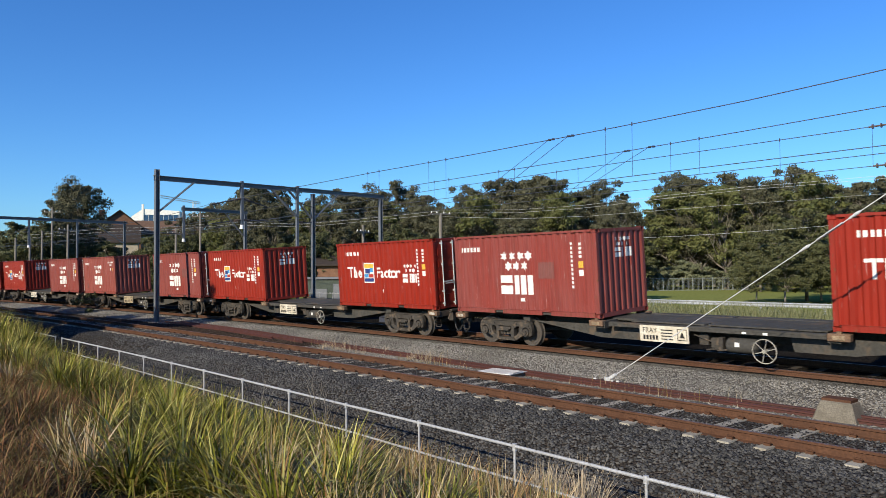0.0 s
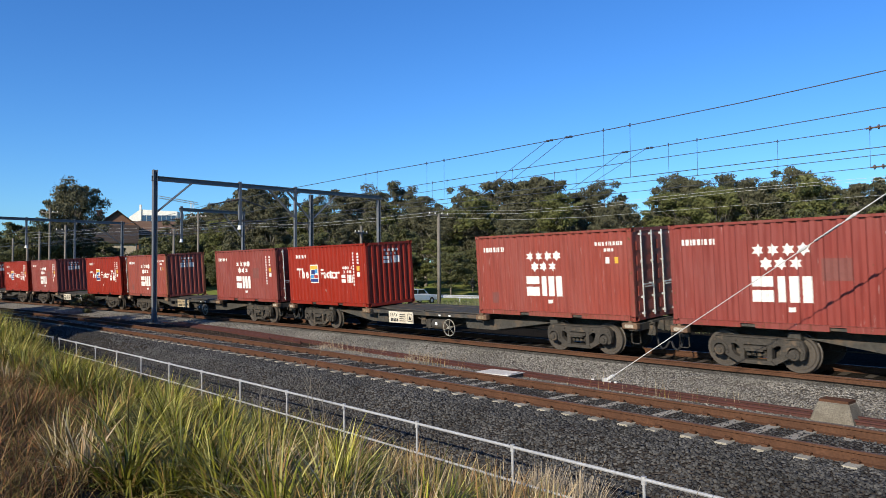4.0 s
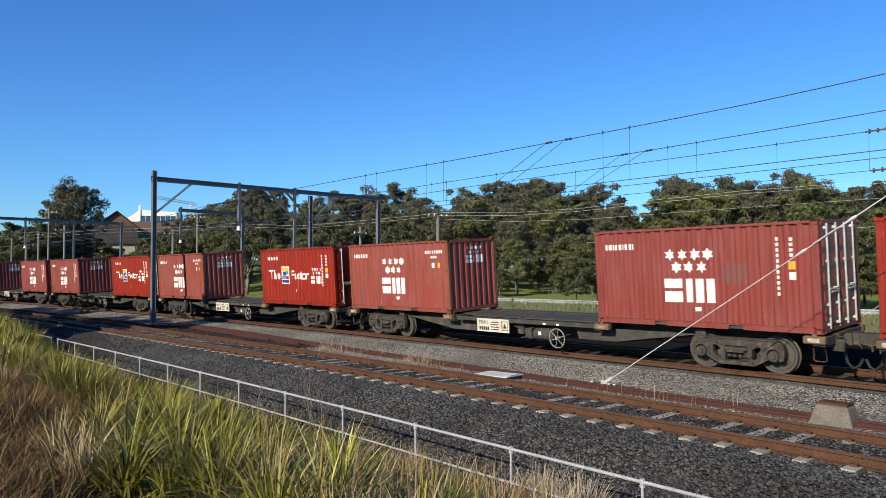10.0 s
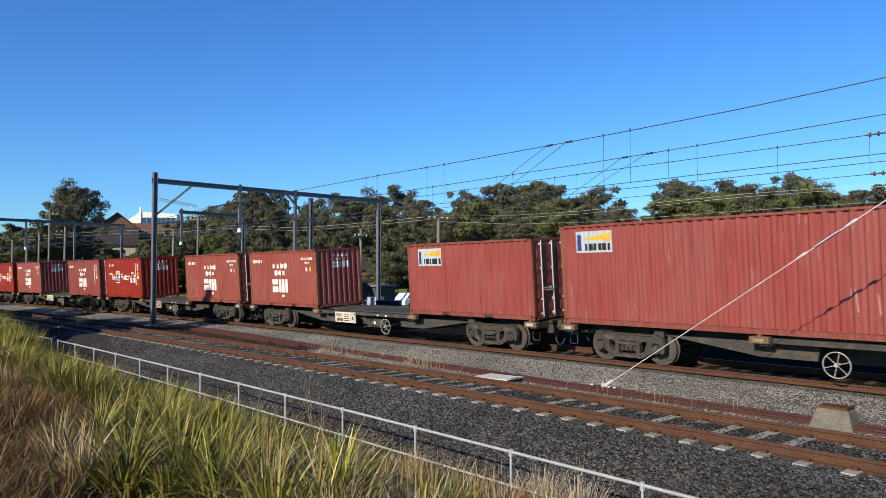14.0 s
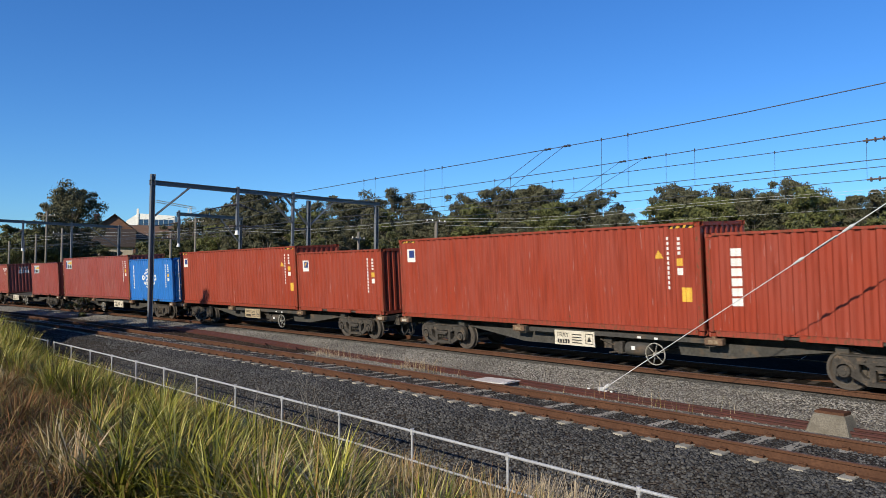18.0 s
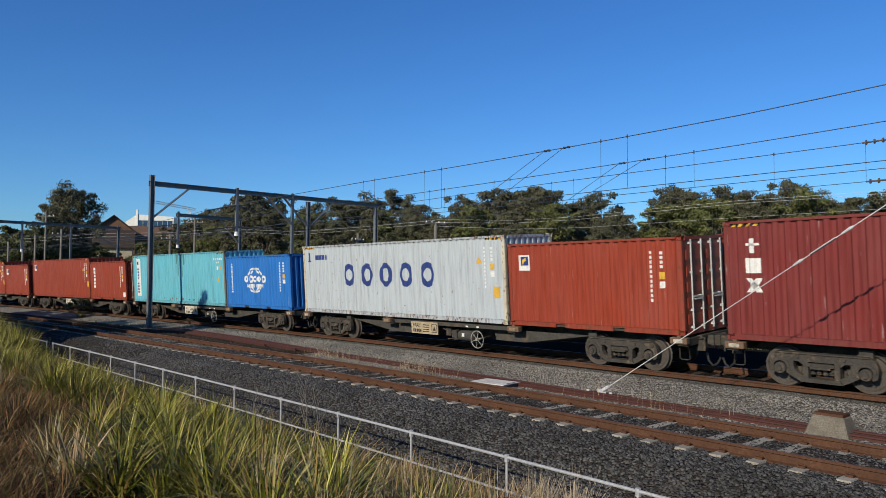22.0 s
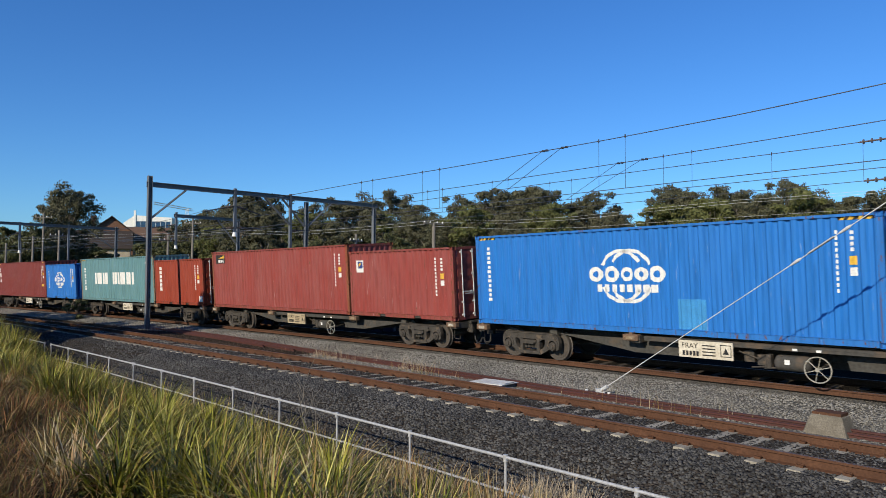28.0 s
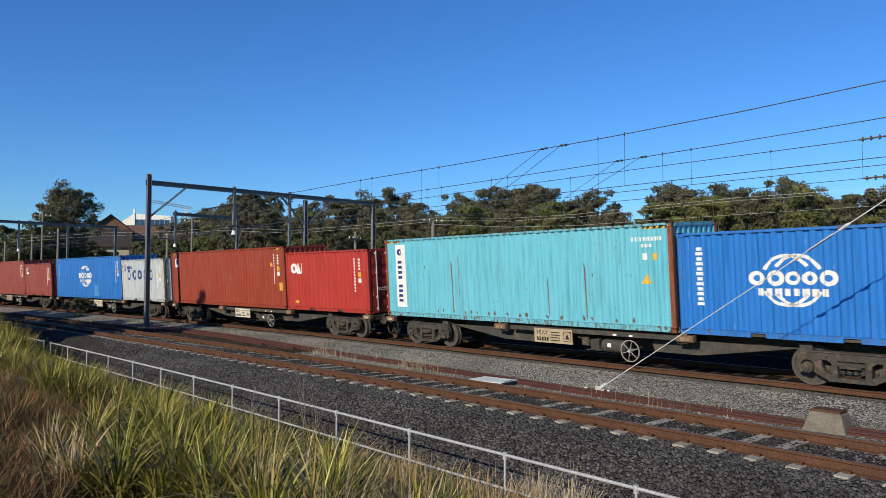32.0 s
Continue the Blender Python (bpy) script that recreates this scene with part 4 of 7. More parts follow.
def wagon():
    """A skeletal container flat with two bogies; x along, viewer's side at -y, z from the rail head. Origin midway."""
    root = new("container_wagon")
    tagged(root, "dark grey steel container flat wagon with grimy bogies", "wagon", "wagons of the goods train")
    h = 18.371 / 2
    X = lambda u: u - h
    bm = bmesh.new()
    prism(bm, [(X(-0.25), 0.99), (X(18.62), 0.99), (X(18.62), 0.72), (X(15.2), 0.72), (X(12.4), 0.36), (X(6.0), 0.36), (X(3.2), 0.72), (X(-0.25), 0.72)], -0.22, 0.22)
    part("centre_sill", bm, M_FRAME, root)
    bm = bmesh.new()
    box(bm, X(-0.1), X(18.47), -0.55, 0.55, 0.955, 1.015)
    part("deck_plate", bm, M_FRAME, root)
    for sy in (-1, 1):
        bm = bmesh.new()
        y0, y1 = sorted((sy * 0.58, sy * 0.94))
        box(bm, X(6.9), X(9.1), y0, y1, 0.985, 1.025)
        box(bm, X(9.2), X(12.1), y0, y1, 0.985, 1.025)
        bevelled(bm, 0.008)
        part("deck_plate", bm, M_FRAME, root)
        # fish-bellied side girder
        bm = bmesh.new()
        y0, y1 = sorted((sy * 0.70, sy * 0.84))
        prism(bm, [(X(3.15), 0.84), (X(6.2), 0.84), (X(6.25), 0.93), (X(12.1), 0.93), (X(12.2), 0.84), (X(15.2), 0.84), (X(12.6), 0.47), (X(11.3), 0.47), (X(11.2), 0.86), (X(7.2), 0.86), (X(7.1), 0.47), (X(5.8), 0.47)], y0, y1)
        part("side_girder", bm, M_FRAME, root)
        bm = bmesh.new()
        y0, y1 = sorted((sy * 1.02, sy * 1.17))
        box(bm, X(6.3), X(12.15), y0, y1, 0.935, 0.985)
        box(bm, X(6.3), X(12.15), *sorted((sy * 1.13, sy * 1.165)), 0.865, 0.937)
        part("side_sill", bm, M_FRAME, root)
    for u in (0.10, 3.0, 6.05, 9.15, 12.32, 15.3, 18.27):
        bm = bmesh.new()
        w = 1.2 if u in (0.10, 6.05, 12.32, 18.27) else 0.98
        box(bm, X(u) - 0.14, X(u) + 0.14, -w, w, 0.80, 0.99)
        part("cross_bearer", bm, M_FRAME, root)
    lock = cached(("container_lock",), lambda bm: (box(bm, -0.24, 0.24, -0.09, 0.09, -0.17, 0.0), bevelled(bm, 0.015), box(bm, -0.05, 0.05, -0.05, 0.05, -0.005, 0.05)))
    plate = cached(("lock_plate",), lambda bm: (box(bm, -0.13, 0.13, -0.104, -0.085, -0.135, -0.04), bevelled(bm, 0.005), box(bm, -0.02, 0.03, -0.118, -0.10, -0.11, -0.06)))
    for u, mm in ((0.18, M_LOCKWHITE), (5.93, M_LOCK), (12.44, M_LOCK), (18.19, M_LOCKWHITE)):
        for sy in (-1, 1):
            k = place("container_lock", lock, M_LOCKBROWN, root, "rusty container lock", pose(X(u), sy * 1.19, 1.02, 0, 0, 0 if sy < 0 else 180))
            place("lock_plate", plate, mm, k, "flaking pale plate")
    txt = bpy.data.curves.new("board_letters", "FONT")
    txt.body, txt.size, txt.extrude = "FRAY", 0.19, 0.001
    tmp = bpy.data.objects.new("board_letters", txt)
    letters = bpy.data.meshes.new_from_object(tmp)
    bpy.data.objects.remove(tmp)
    letters.materials.clear()
    letters.materials.append(None)
    for sy in (-1, 1):
        bm = bmesh.new()
        box(bm, X(7.35), X(8.80), *sorted((sy * 1.215, sy * 1.185)), 0.53, 0.96)
        part("number_board", bm, M_BOARD, root, "cream number board with dark lettering")
        bm = bmesh.new()
        across = lambda u: X(u) if sy < 0 else X(16.15 - u)
        for polys in (bars(7.44, 7.92, 0.58, 0.70, 5, 0.3), [rect(8.0, 8.35, z, z + 0.03) for z in (0.6, 0.68, 0.76, 0.84)], [rect(8.48, 8.50, 0.6, 0.9), rect(8.74, 8.76, 0.6, 0.9), rect(8.50, 8.74, 0.88, 0.9), rect(8.50, 8.74, 0.6, 0.62), [(8.54, 0.67), (8.70, 0.67), (8.62, 0.83)]]):
            for q in polys:
                bm.faces.new([bm.verts.new((across(u), sy * 1.219, z)) for u, z in q])
        part("board_marking", bm, M_BLACK, root)
        place("board_letters", letters, M_BLACK, root, "", pose(across(7.44), sy * 1.22, 0.77, 90, 0, 0 if sy < 0 else 180))
    bm = bmesh.new()
    turned(bm, [(0.05, -0.41), (0.12, -0.395), (0.17, -0.36), (0.185, -0.31), (0.185, 0.31), (0.17, 0.36), (0.12, 0.395), (0.05, 0.41)], 18, "x")
    part("air_tank", bm, M_FRAME, root, "grey air tank with domed ends", pose(X(10.15), -1.02, 0.56), True)
    bm = bmesh.new()
    box(bm, X(10.02), X(10.14), -1.209, -1.203, 0.55, 0.66)
    part("label_plate", bm, M_WHITE, root, "small white plate on the air tank")
    for u in (9.55, 9.85):
        bm = bmesh.new()
        box(bm, X(u), X(u) + 0.12, -1.12, -0.96, 0.40, 0.74)
        bevelled(bm, 0.015)
        rod(bm, (X(u) + 0.06, -1.1, 0.46), (X(u) - 0.35, -1.08, 0.40), 0.022, 6)
        part("brake_lever", bm, M_BOGIE, root)
    bm = bmesh.new()
    n = 20
    for k in range(n):
        a, b = 2 * math.pi * k / n, 2 * math.pi * (k + 1) / n
        rod(bm, (math.cos(a) * 0.29, 0, math.sin(a) * 0.29), (math.cos(b) * 0.29, 0, math.sin(b) * 0.29), 0.014, 6)
    for k in range(6):
        a = math.pi * k / 3 + 0.3
        rod(bm, (0, 0, 0), (math.cos(a) * 0.29, 0, math.sin(a) * 0.29), 0.010, 6)
    turned(bm, [(0.045, -0.05), (0.045, 0.12)], 10, "y")
    wheel = as_mesh("handbrake_wheel", bm)
    for sy in (-1, 1):
        place("handbrake_wheel", wheel, M_SPOKE, root, "dull cream six-spoked handbrake wheel", pose(X(10.75), sy * 1.20, 0.49, 0, 0, 0 if sy < 0 else 180))
    bm = bmesh.new()
    rod(bm, (X(10.75), -1.1, 0.49), (X(10.75), -0.3, 0.55), 0.03)
    rod(bm, (X(8.9), -0.8, 0.55), (X(10.7), -0.8, 0.47), 0.02)
    rod(bm, (X(3.4), -0.3, 0.5), (X(8.9), -0.5, 0.6), 0.018)
    rod(bm, (X(9.6), -0.5, 0.6), (X(15), -0.3, 0.5), 0.018)
    box(bm, X(8.95), X(9.2), -0.95, -0.5, 0.5, 0.78)
    box(bm, X(9.3), X(9.5), -1.0, -0.7, 0.45, 0.70)
    rod(bm, (X(8.85), -1.0, 0.75), (X(9.6), -0.95, 0.5), 0.02)
    part("brake_rigging", bm, M_BOGIE, root)
    for u in (10.2, 10.72):
        bm = bmesh.new()
        box(bm, X(u), X(u) + 0.11, -1.178, -1.171, 0.875, 0.93)
        part("label_plate", bm, M_WHITE, root, "small white plate")
    for sx in (-1, 1):
        bm = bmesh.new()
        x = sx * (h + 0.1)
        box(bm, *sorted((x, x + sx * 0.30)), -0.16, 0.16, 0.72, 0.99)
        box(bm, *sorted((x + sx * 0.26, x + sx * 0.56)), -0.13, 0.17, 0.74, 0.98)
        part("coupler", bm, M_BOGIE, root)
        bm = bmesh.new()
        for y in (-1.0, 1.0):
            xs = sx * (h - 0.05)
            tube(bm, ((xs, y, 0.85), (xs + sx * 0.03, y, 0.44), (xs - sx * 0.02, y, 0.42), (xs - sx * 0.20, y, 0.42), (xs - sx * 0.25, y, 0.45), (xs - sx * 0.25, y, 0.85)), 0.014, 6)
            part("shunter_step", bm, M_BOGIE, root)
            bm = bmesh.new()
        tube(bm, [(sx * (h - 0.05 + a), -0.42 - 0.1 * b, c) for a, b, c in ((0, 0, 0.86), (0.14, 0.2, 0.80), (0.22, 0.5, 0.62), (0.28, 0.8, 0.36), (0.40, 1, 0.24), (0.52, 0.8, 0.30), (0.60, 0.5, 0.46))], 0.032, 7)
        part("brake_hose", bm, M_BLACK, root)
        bm = bmesh.new()
        for y in (-0.62, 0.5):
            bm = bmesh.new()
            box(bm, *sorted((sx * (h - 0.05), sx * (h + 0.22))), y, y + 0.12, 0.62, 0.90)
            tube(bm, ((sx * (h + 0.05), y, 0.93), (sx * (h + 0.24), y - 0.05, 0.98), (sx * (h + 0.30), y - 0.2, 0.90), (sx * (h + 0.26), y - 0.28, 0.70)), 0.022, 6)
            part("end_bracket", bm, M_BOGIE, root)
        bm = bmesh.new()
        box(bm, -0.16, 0.16, -1.0, 1.0, 0.52, 0.72)
        box(bm, -0.10, 0.10, -0.5, 0.5, 0.40, 0.56)
        bog = part("bogie", bm, M_BOGIE, root, "dusty three-piece bogie", pose(sx * (h - 2.1), 0, 0))
        sf = cached(("side_frame",), side_frame)
        spring = cached(("spring_nest",), lambda b: [turned(b, [(0.05 + 0.012 * (i % 2), 0.36 + i * 0.016) for i in range(11)], 10, "z", (x, 0, 0)) for x in (-0.2, -0.07, 0.07, 0.2)])
        cap = cached(("axlebox",), lambda b: (turned(b, [(0.12, -0.12), (0.135, -0.10), (0.135, 0.10), (0.12, 0.12)], 14, "y"), turned(b, [(0.07, -0.15), (0.07, -0.11)], 10, "y")))
        shoe = cached(("brake_shoe",), lambda b: prism(b, [(0.0, 0.30), (0.07, 0.28), (0.09, 0.46), (0.07, 0.64), (0.0, 0.62), (0.025, 0.46)], -0.05, 0.05))
        for sy in (-1, 1):
            place("side_frame", sf, M_BOGIE, bog, "", pose(0, sy * 1.0, 0))
            place("spring_nest", spring, M_BOGIE, bog, "", pose(0, sy * 1.0, 0))
            for ax in (-1, 1):
                place("axlebox", cap, M_BOGIE, bog, "", pose(ax * 0.915, sy * 1.0, 0.46))
                place("brake_shoe", shoe, M_BOGIE, bog, "", pose(ax * 0.36, sy * 0.75, 0, 0, 0, 0 if ax > 0 else 180))
        for ax in (-1, 1):
            w = place("wheelset", wheelset_mesh(), M_WHEEL, bog, "wheelset with worn bright treads", pose(ax * 0.915, 0, 0.46))
            w["axle"] = ax
    return root


# ---- the train: contents of each wagon, front to back ----


def z_box(k, doors, upright):
    return stars_box(M_STARRED[k], doors, upright, ("faded red", "dull red", "orange-red")[k] + " corrugated steel freight container with white stars")


STYLES = {
    "a": lambda d: z_box(0, d, False), "b": lambda d: z_box(1, d, True), "c": lambda d: z_box(2, d, False),
    "f": factor_box,
    "q": lambda d: badge_box(L20, M_ROSE, d, "rose-red short freight container with a pale sign", mark="board"),
    "g": lambda d: badge_box(L20, M_BLUE, d, "royal blue short freight container with a white globe emblem", mark="globe"),
    "o": lambda d: badge_box(L20, M_ORANGE, d, "brick-orange short freight container with a small badge"),
    "t": lambda d: badge_box(L20, M_ORANGE, d, "brick-orange short freight container with an upright white wordmark", mark="upright"),
    "r": lambda d: badge_box(L20, M_ROSE, d, "rose-red short freight container with a small badge"),
    "w": lambda d: badge_box(L20, M_PALE, d, "pale grey short freight container with navy marks", mark="letters"),
    "s": lambda d: badge_box(L20, M_SCARLET, d, "scarlet short freight container with white marks", mark="initials"),
    "Q": lambda d: badge_box(L40, M_ROSE, d, "long rose-red freight container with a pale sign", mark="board"),
    "O": lambda d: badge_box(L40, M_ORANGE, d, "long brick-orange freight container with a small badge"),
    "D": lambda d: badge_box(L40, M_TEAL, d, "long turquoise freight container with a tall white board", mark="panel"),
    "E": lambda d: badge_box(L40, M_TEAL, d, "long turquoise freight container with dark run stains", mark="panel", stained=True),
    "W": lambda d: badge_box(L40, M_PALE, d, "long pale grey freight container with navy marks", mark="letters"),
    "X": lambda d: badge_box(L40, M_DARKRED, d, "long maroon freight container with white marks", mark="stack"),
    "C": lambda d: badge_box(L40, M_SEA, d, "long sea-green freight container with white marks", mark="line"),
    "B": lambda d: badge_box(L40, M_ROSE, d, "long rose-red freight container with a black sign", mark="darkboard"),
    "G": lambda d: badge_box(L40, M_BLUE, d, "long royal blue freight container with a white globe emblem", mark="globe"),
}
CONSIST = {-10: "af", -9: "fb", -8: "ab", -7: "ff", -6: "bf", -5: "cb", -4: "fa", -3: "bb", -2: "bf", -1: "cf", 0: "cb", 1: "fc", 2: "cq", 3: "Qg", 4: "Oo", 5: "Ot", 6: "Eg", 7: "Wo", 8: "Xg", 9: "Ct", 10: "Br", 11: "Gw", 12: "Os", 13: "Dg"}
SPACING = 19.5128
_made = {}
TURNED_WAGONS = (3,)
TURNED = ((4, 1), (6, 1), (8, 1))   # boxes loaded the other way round
TRAIN = []      # wagon, its number, containers with their place on it


def made(key, build):
    """The first of a kind is built, the next ones copied."""
    if key not in _made:
        _made[key] = build()
        return _made[key]
    return copy_thing(_made[key], Matrix.Identity(4))


for n, load in CONSIST.items():
    wag = made("wagon", wagon)
    if n % 3 == 1:
        for ch in wag.children:
            if ch.name.startswith("number_board"):
                ch.material_slots[0].material = M_BOARDTAN
                tagged(ch, "grimy tan number board with dark lettering")
    boxes = []
    for slot, style in enumerate(load):
        doors = -1 if (slot == 0) != ((n, slot) in TURNED) else 1
        b = made((style, doors), lambda: STYLES[style](doors))
        tagged(b, group="containers of the goods train")
        length = b["L"]
        boxes.append((b, length / 2 - 9.1855 if slot == 0 else 9.1855 - length / 2))
    TRAIN.append((wag, n, boxes))


# ---- sleepers, fastenings and what lies between the lines ----
def sleeper_mesh():
    return cached(("sleeper",), lambda bm: (prism(bm, [(-0.125, -0.14), (0.125, -0.14), (0.092, 0.0), (-0.092, 0.0)], -1.06, 1.06)))


def clips_mesh():
    def build(bm):
        for y in (-GAUGE / 2, GAUGE / 2):
            for o in (-1, 1):
                box(bm, -0.05, 0.05, y + o * 0.085 - 0.03, y + o * 0.085 + 0.03, 0.0, 0.035)
                rod(bm, (-0.06, y + o * 0.06, 0.045), (0.06, y + o * 0.10, 0.045), 0.013, 6)
    return cached(("rail_clips",), build)


beds = [o for o in scene.objects if o.name.startswith("ballast_bed")]
for k in range(-110, 26):
    s = 0.6 * k + 0.23 + random.uniform(-0.02, 0.02)
    sl = place("sleeper", sleeper_mesh(), M_CONCRETE, beds[2], "", stand(s, NEAR_C, -0.148 + random.uniform(-0.008, 0.004), random.uniform(-0.8, 0.8)))
    place("rail_clips", clips_mesh(), M_RAIL, sl)
for k in range(-85, 26):
    s = 0.6 * k + 0.1
    p = canted(s, 1.219, -0.165)
    place("sleeper", sleeper_mesh(), M_OLDSLEEPER, beds[1], "", Matrix.Translation(p) @ pose(0, 0, 0, 0, 0, math.degrees(heading(s))) @ pose(0, 0, 0, math.degrees(CANT)))


def spare_lat(s):
    return float(np.interp(s, (-40, -30, -19, -8.7, 2, 14), (0.9, 1.25, 1.66, 2.55, 3.05, 3.05)))


def spare_rail(o, dz, s0=-26, s1=13.6):
    prof = rail_profile()
    ss = list(np.arange(s0, s1, 1.1))
    n = len(prof)
    verts = [on(s, spare_lat(s) + o + a, h + dz) for s in ss for a, h in prof]
    faces = [(i * n + j, i * n + (j + 1) % n, (i + 1) * n + (j + 1) % n, (i + 1) * n + j) for i in range(len(ss) - 1) for j in range(n)]
    faces += [tuple(range(n)), tuple(reversed(range((len(ss) - 1) * n, len(ss) * n)))]
    tagged(sheet("spare_rail", verts, faces, M_TUBE), "dark red disused rail lying on the ballast", "rail", "spare rails")


spare_rail(-0.06, -0.17)
spare_rail(0.14, -0.20)
spare_rail(0.42, -0.19, -27, -11.5)
spare_rail(0.60, -0.20, -25, -13.0)

# cover box beside the far rail of the near line
box_root = new("cable_pit_cover")
box_root.matrix_basis = stand(-0.35, 3.5, -0.30, 8)
tagged(box_root, "galvanised sheet-metal cable pit cover on the ballast", "cover")
bm = bmesh.new()
box(bm, -0.50, 0.50, -0.34, 0.34, 0, 0.10)
bevelled(bm, 0.01)
part("pit_box", bm, M_BLOCK, box_root)
bm = bmesh.new()
box(bm, -0.54, 0.54, -0.38, 0.38, 0.102, 0.118)
part("lid", bm, M_LID, box_root, "pale sheet-metal lid")
bm = bmesh.new()
rod(bm, (0.50, -0.2, 0.13), (0.50, 0.2, 0.13), 0.012)
part("lid_handle", bm, M_STEEL, box_root)

blk = new("concrete_anchor_block")
blk.matrix_basis = stand(7.72, 3.05, -0.33) @ Matrix.Diagonal((0.74, 0.74, 0.76, 1))
tagged(blk, "weathered concrete anchor block with a rusty top plate", "block")
bm = bmesh.new()
vb = [bm.verts.new(v) for v in ((-0.52, -0.40, 0), (0.52, -0.40, 0), (0.52, 0.40, 0), (-0.52, 0.40, 0), (-0.36, -0.26, 0.50), (0.36, -0.26, 0.50), (0.36, 0.26, 0.50), (-0.36, 0.26, 0.50))]
for f in ((3, 2, 1, 0), (4, 5, 6, 7), (0, 1, 5, 4), (1, 2, 6, 5), (2, 3, 7, 6), (3, 0, 4, 7)):
    bm.faces.new([vb[i] for i in f])
bevelled(bm, 0.03)
part("block_body", bm, M_BLOCK, blk)
bm = bmesh.new()
box(bm, -0.33, 0.34, -0.22, 0.24, 0.49, 0.56)
part("top_plate", bm, M_RAIL, blk, "rusty steel top plate")

# ---- the hand-rail fence on the bank's foot ----
def fence_run(s0, s1, n):
    root = new("handrail_fence")
    p = on(s0, 10.2, -0.82)
    root.matrix_basis = Matrix.Translation(p)
    tagged(root, "galvanised tubular steel hand-rail fence beside the ballast", "fence", "hand-rail fences")
    at = lambda s, z: on(s, 10.2, z) - p
    for k in range(n + 1):
        s = s0 + (s1 - s0) * k / n
        bm = bmesh.new()
        rod(bm, at(s, -0.95), at(s, 0.17), 0.017, 8)
        part("post", bm, M_STEEL, root)
        bm = bmesh.new()
        rod(bm, at(s, 0.135), at(s, 0.225), 0.030, 8)
        part("post_cap", bm, M_STEEL, root)
        if k < n:
            e = s0 + (s1 - s0) * (k + 1) / n
            for z in (0.19, -0.24):
                bm = bmesh.new()
                rod(bm, at(s, z), at(e, z), 0.020 if z > 0 else 0.016, 8)
                part("hand_rail", bm, M_STEEL, root)


fence_run(-15.25, 16.35, 16)
fence_run(-27.9, -16.05, 6)

# ---- overhead line: gantries, wires, guys ----
def insulator(bm, a, b, n=5, r=0.07):
    a, b = Vector(a), Vector(b)
    rod(bm, a, b, r * 0.35, 8)
    for k in range(n):
        c = a.lerp(b, (k + 0.5) / n)
        d = (b - a).normalized() * 0.018
        rod(bm, c - d, c + d, r, 10)


def gantry(s, lat0, lat1, top, posts, drops, braces=(), arms=()):
    root = new("overhead_gantry")
    root.matrix_basis = stand(s, 0, 0)
    tagged(root, "grey steel portal gantry over the tracks", "gantry", "overhead gantries")
    bm = bmesh.new()
    prism(bm, [(-0.09, top - 0.27), (0.09, top - 0.27), (0.09, top - 0.24), (0.015, top - 0.24), (0.015, top - 0.03), (0.09, top - 0.03), (0.09, top), (-0.09, top), (-0.09, top - 0.03), (-0.015, top - 0.03), (-0.015, top - 0.24), (-0.09, top - 0.24)], -lat0, -lat1)
    part("beam", bm, M_GANTRY, root)
    for lat, z0, ht in posts:
        bm = bmesh.new()
        w, d = 0.115, 0.115
        out = [(-d, -w), (-d, -w + 0.025), (-0.012, -w + 0.025), (-0.012, w - 0.025), (-d, w - 0.025), (-d, w), (d, w), (d, w - 0.025), (0.012, w - 0.025), (0.012, -w + 0.025), (d, -w + 0.025), (d, -w)]
        a = [bm.verts.new((x, y - lat, z0)) for x, y in out]
        b = [bm.verts.new((x, y - lat, ht)) for x, y in out]
        for k in range(len(out)):
            bm.faces.new((a[k], a[(k + 1) % 12], b[(k + 1) % 12], b[k]))
        bm.faces.new(b)
        bmesh.ops.recalc_face_normals(bm, faces=bm.faces[:])
        post = part("post", bm, M_GANTRY, root)
        bm = bmesh.new()
        box(bm, -0.35, 0.35, -lat - 0.35, -lat + 0.35, z0 - 0.1, z0 + 0.22)
        bevelled(bm, 0.03)
        part("footing", bm, M_BLOCK, post, "concrete footing")
    for lat, z0, ht in drops:
        bm = bmesh.new()
        box(bm, -0.08, 0.08, -lat - 0.08, -lat + 0.08, z0, ht)
        d = part("drop_post", bm, M_GANTRY, root)
        if z0 > 1:
            bm = bmesh.new()
            rod(bm, (0, -lat, z0 - 0.25), (0, -lat, z0), 0.15, 12, 0.10)
            part("insulator", bm, M_WHITE, d, "white insulator at the foot of the drop post")
    for la, za, lb, zb in braces:
        bm = bmesh.new()
        for x in (-0.06, 0.06):
            rod(bm, (x, -la, za), (x, -lb, zb), 0.045, 6)
        part("knee_brace", bm, M_GANTRY, root)
    for la, za, lb, zb in arms:
        bm = bmesh.new()
        a, b = Vector((0, -la, za)), Vector((0, -lb, zb))
        rod(bm, a.lerp(b, 0.28), b, 0.036, 6)
        arm = part("registration_arm", bm, M_WIRE, root)
        bm = bmesh.new()
        insulator(bm, a, a.lerp(b, 0.28), 6, 0.075)
        part("insulator", bm, M_PORCELAIN, arm, "brown ribbed insulator")
    return root


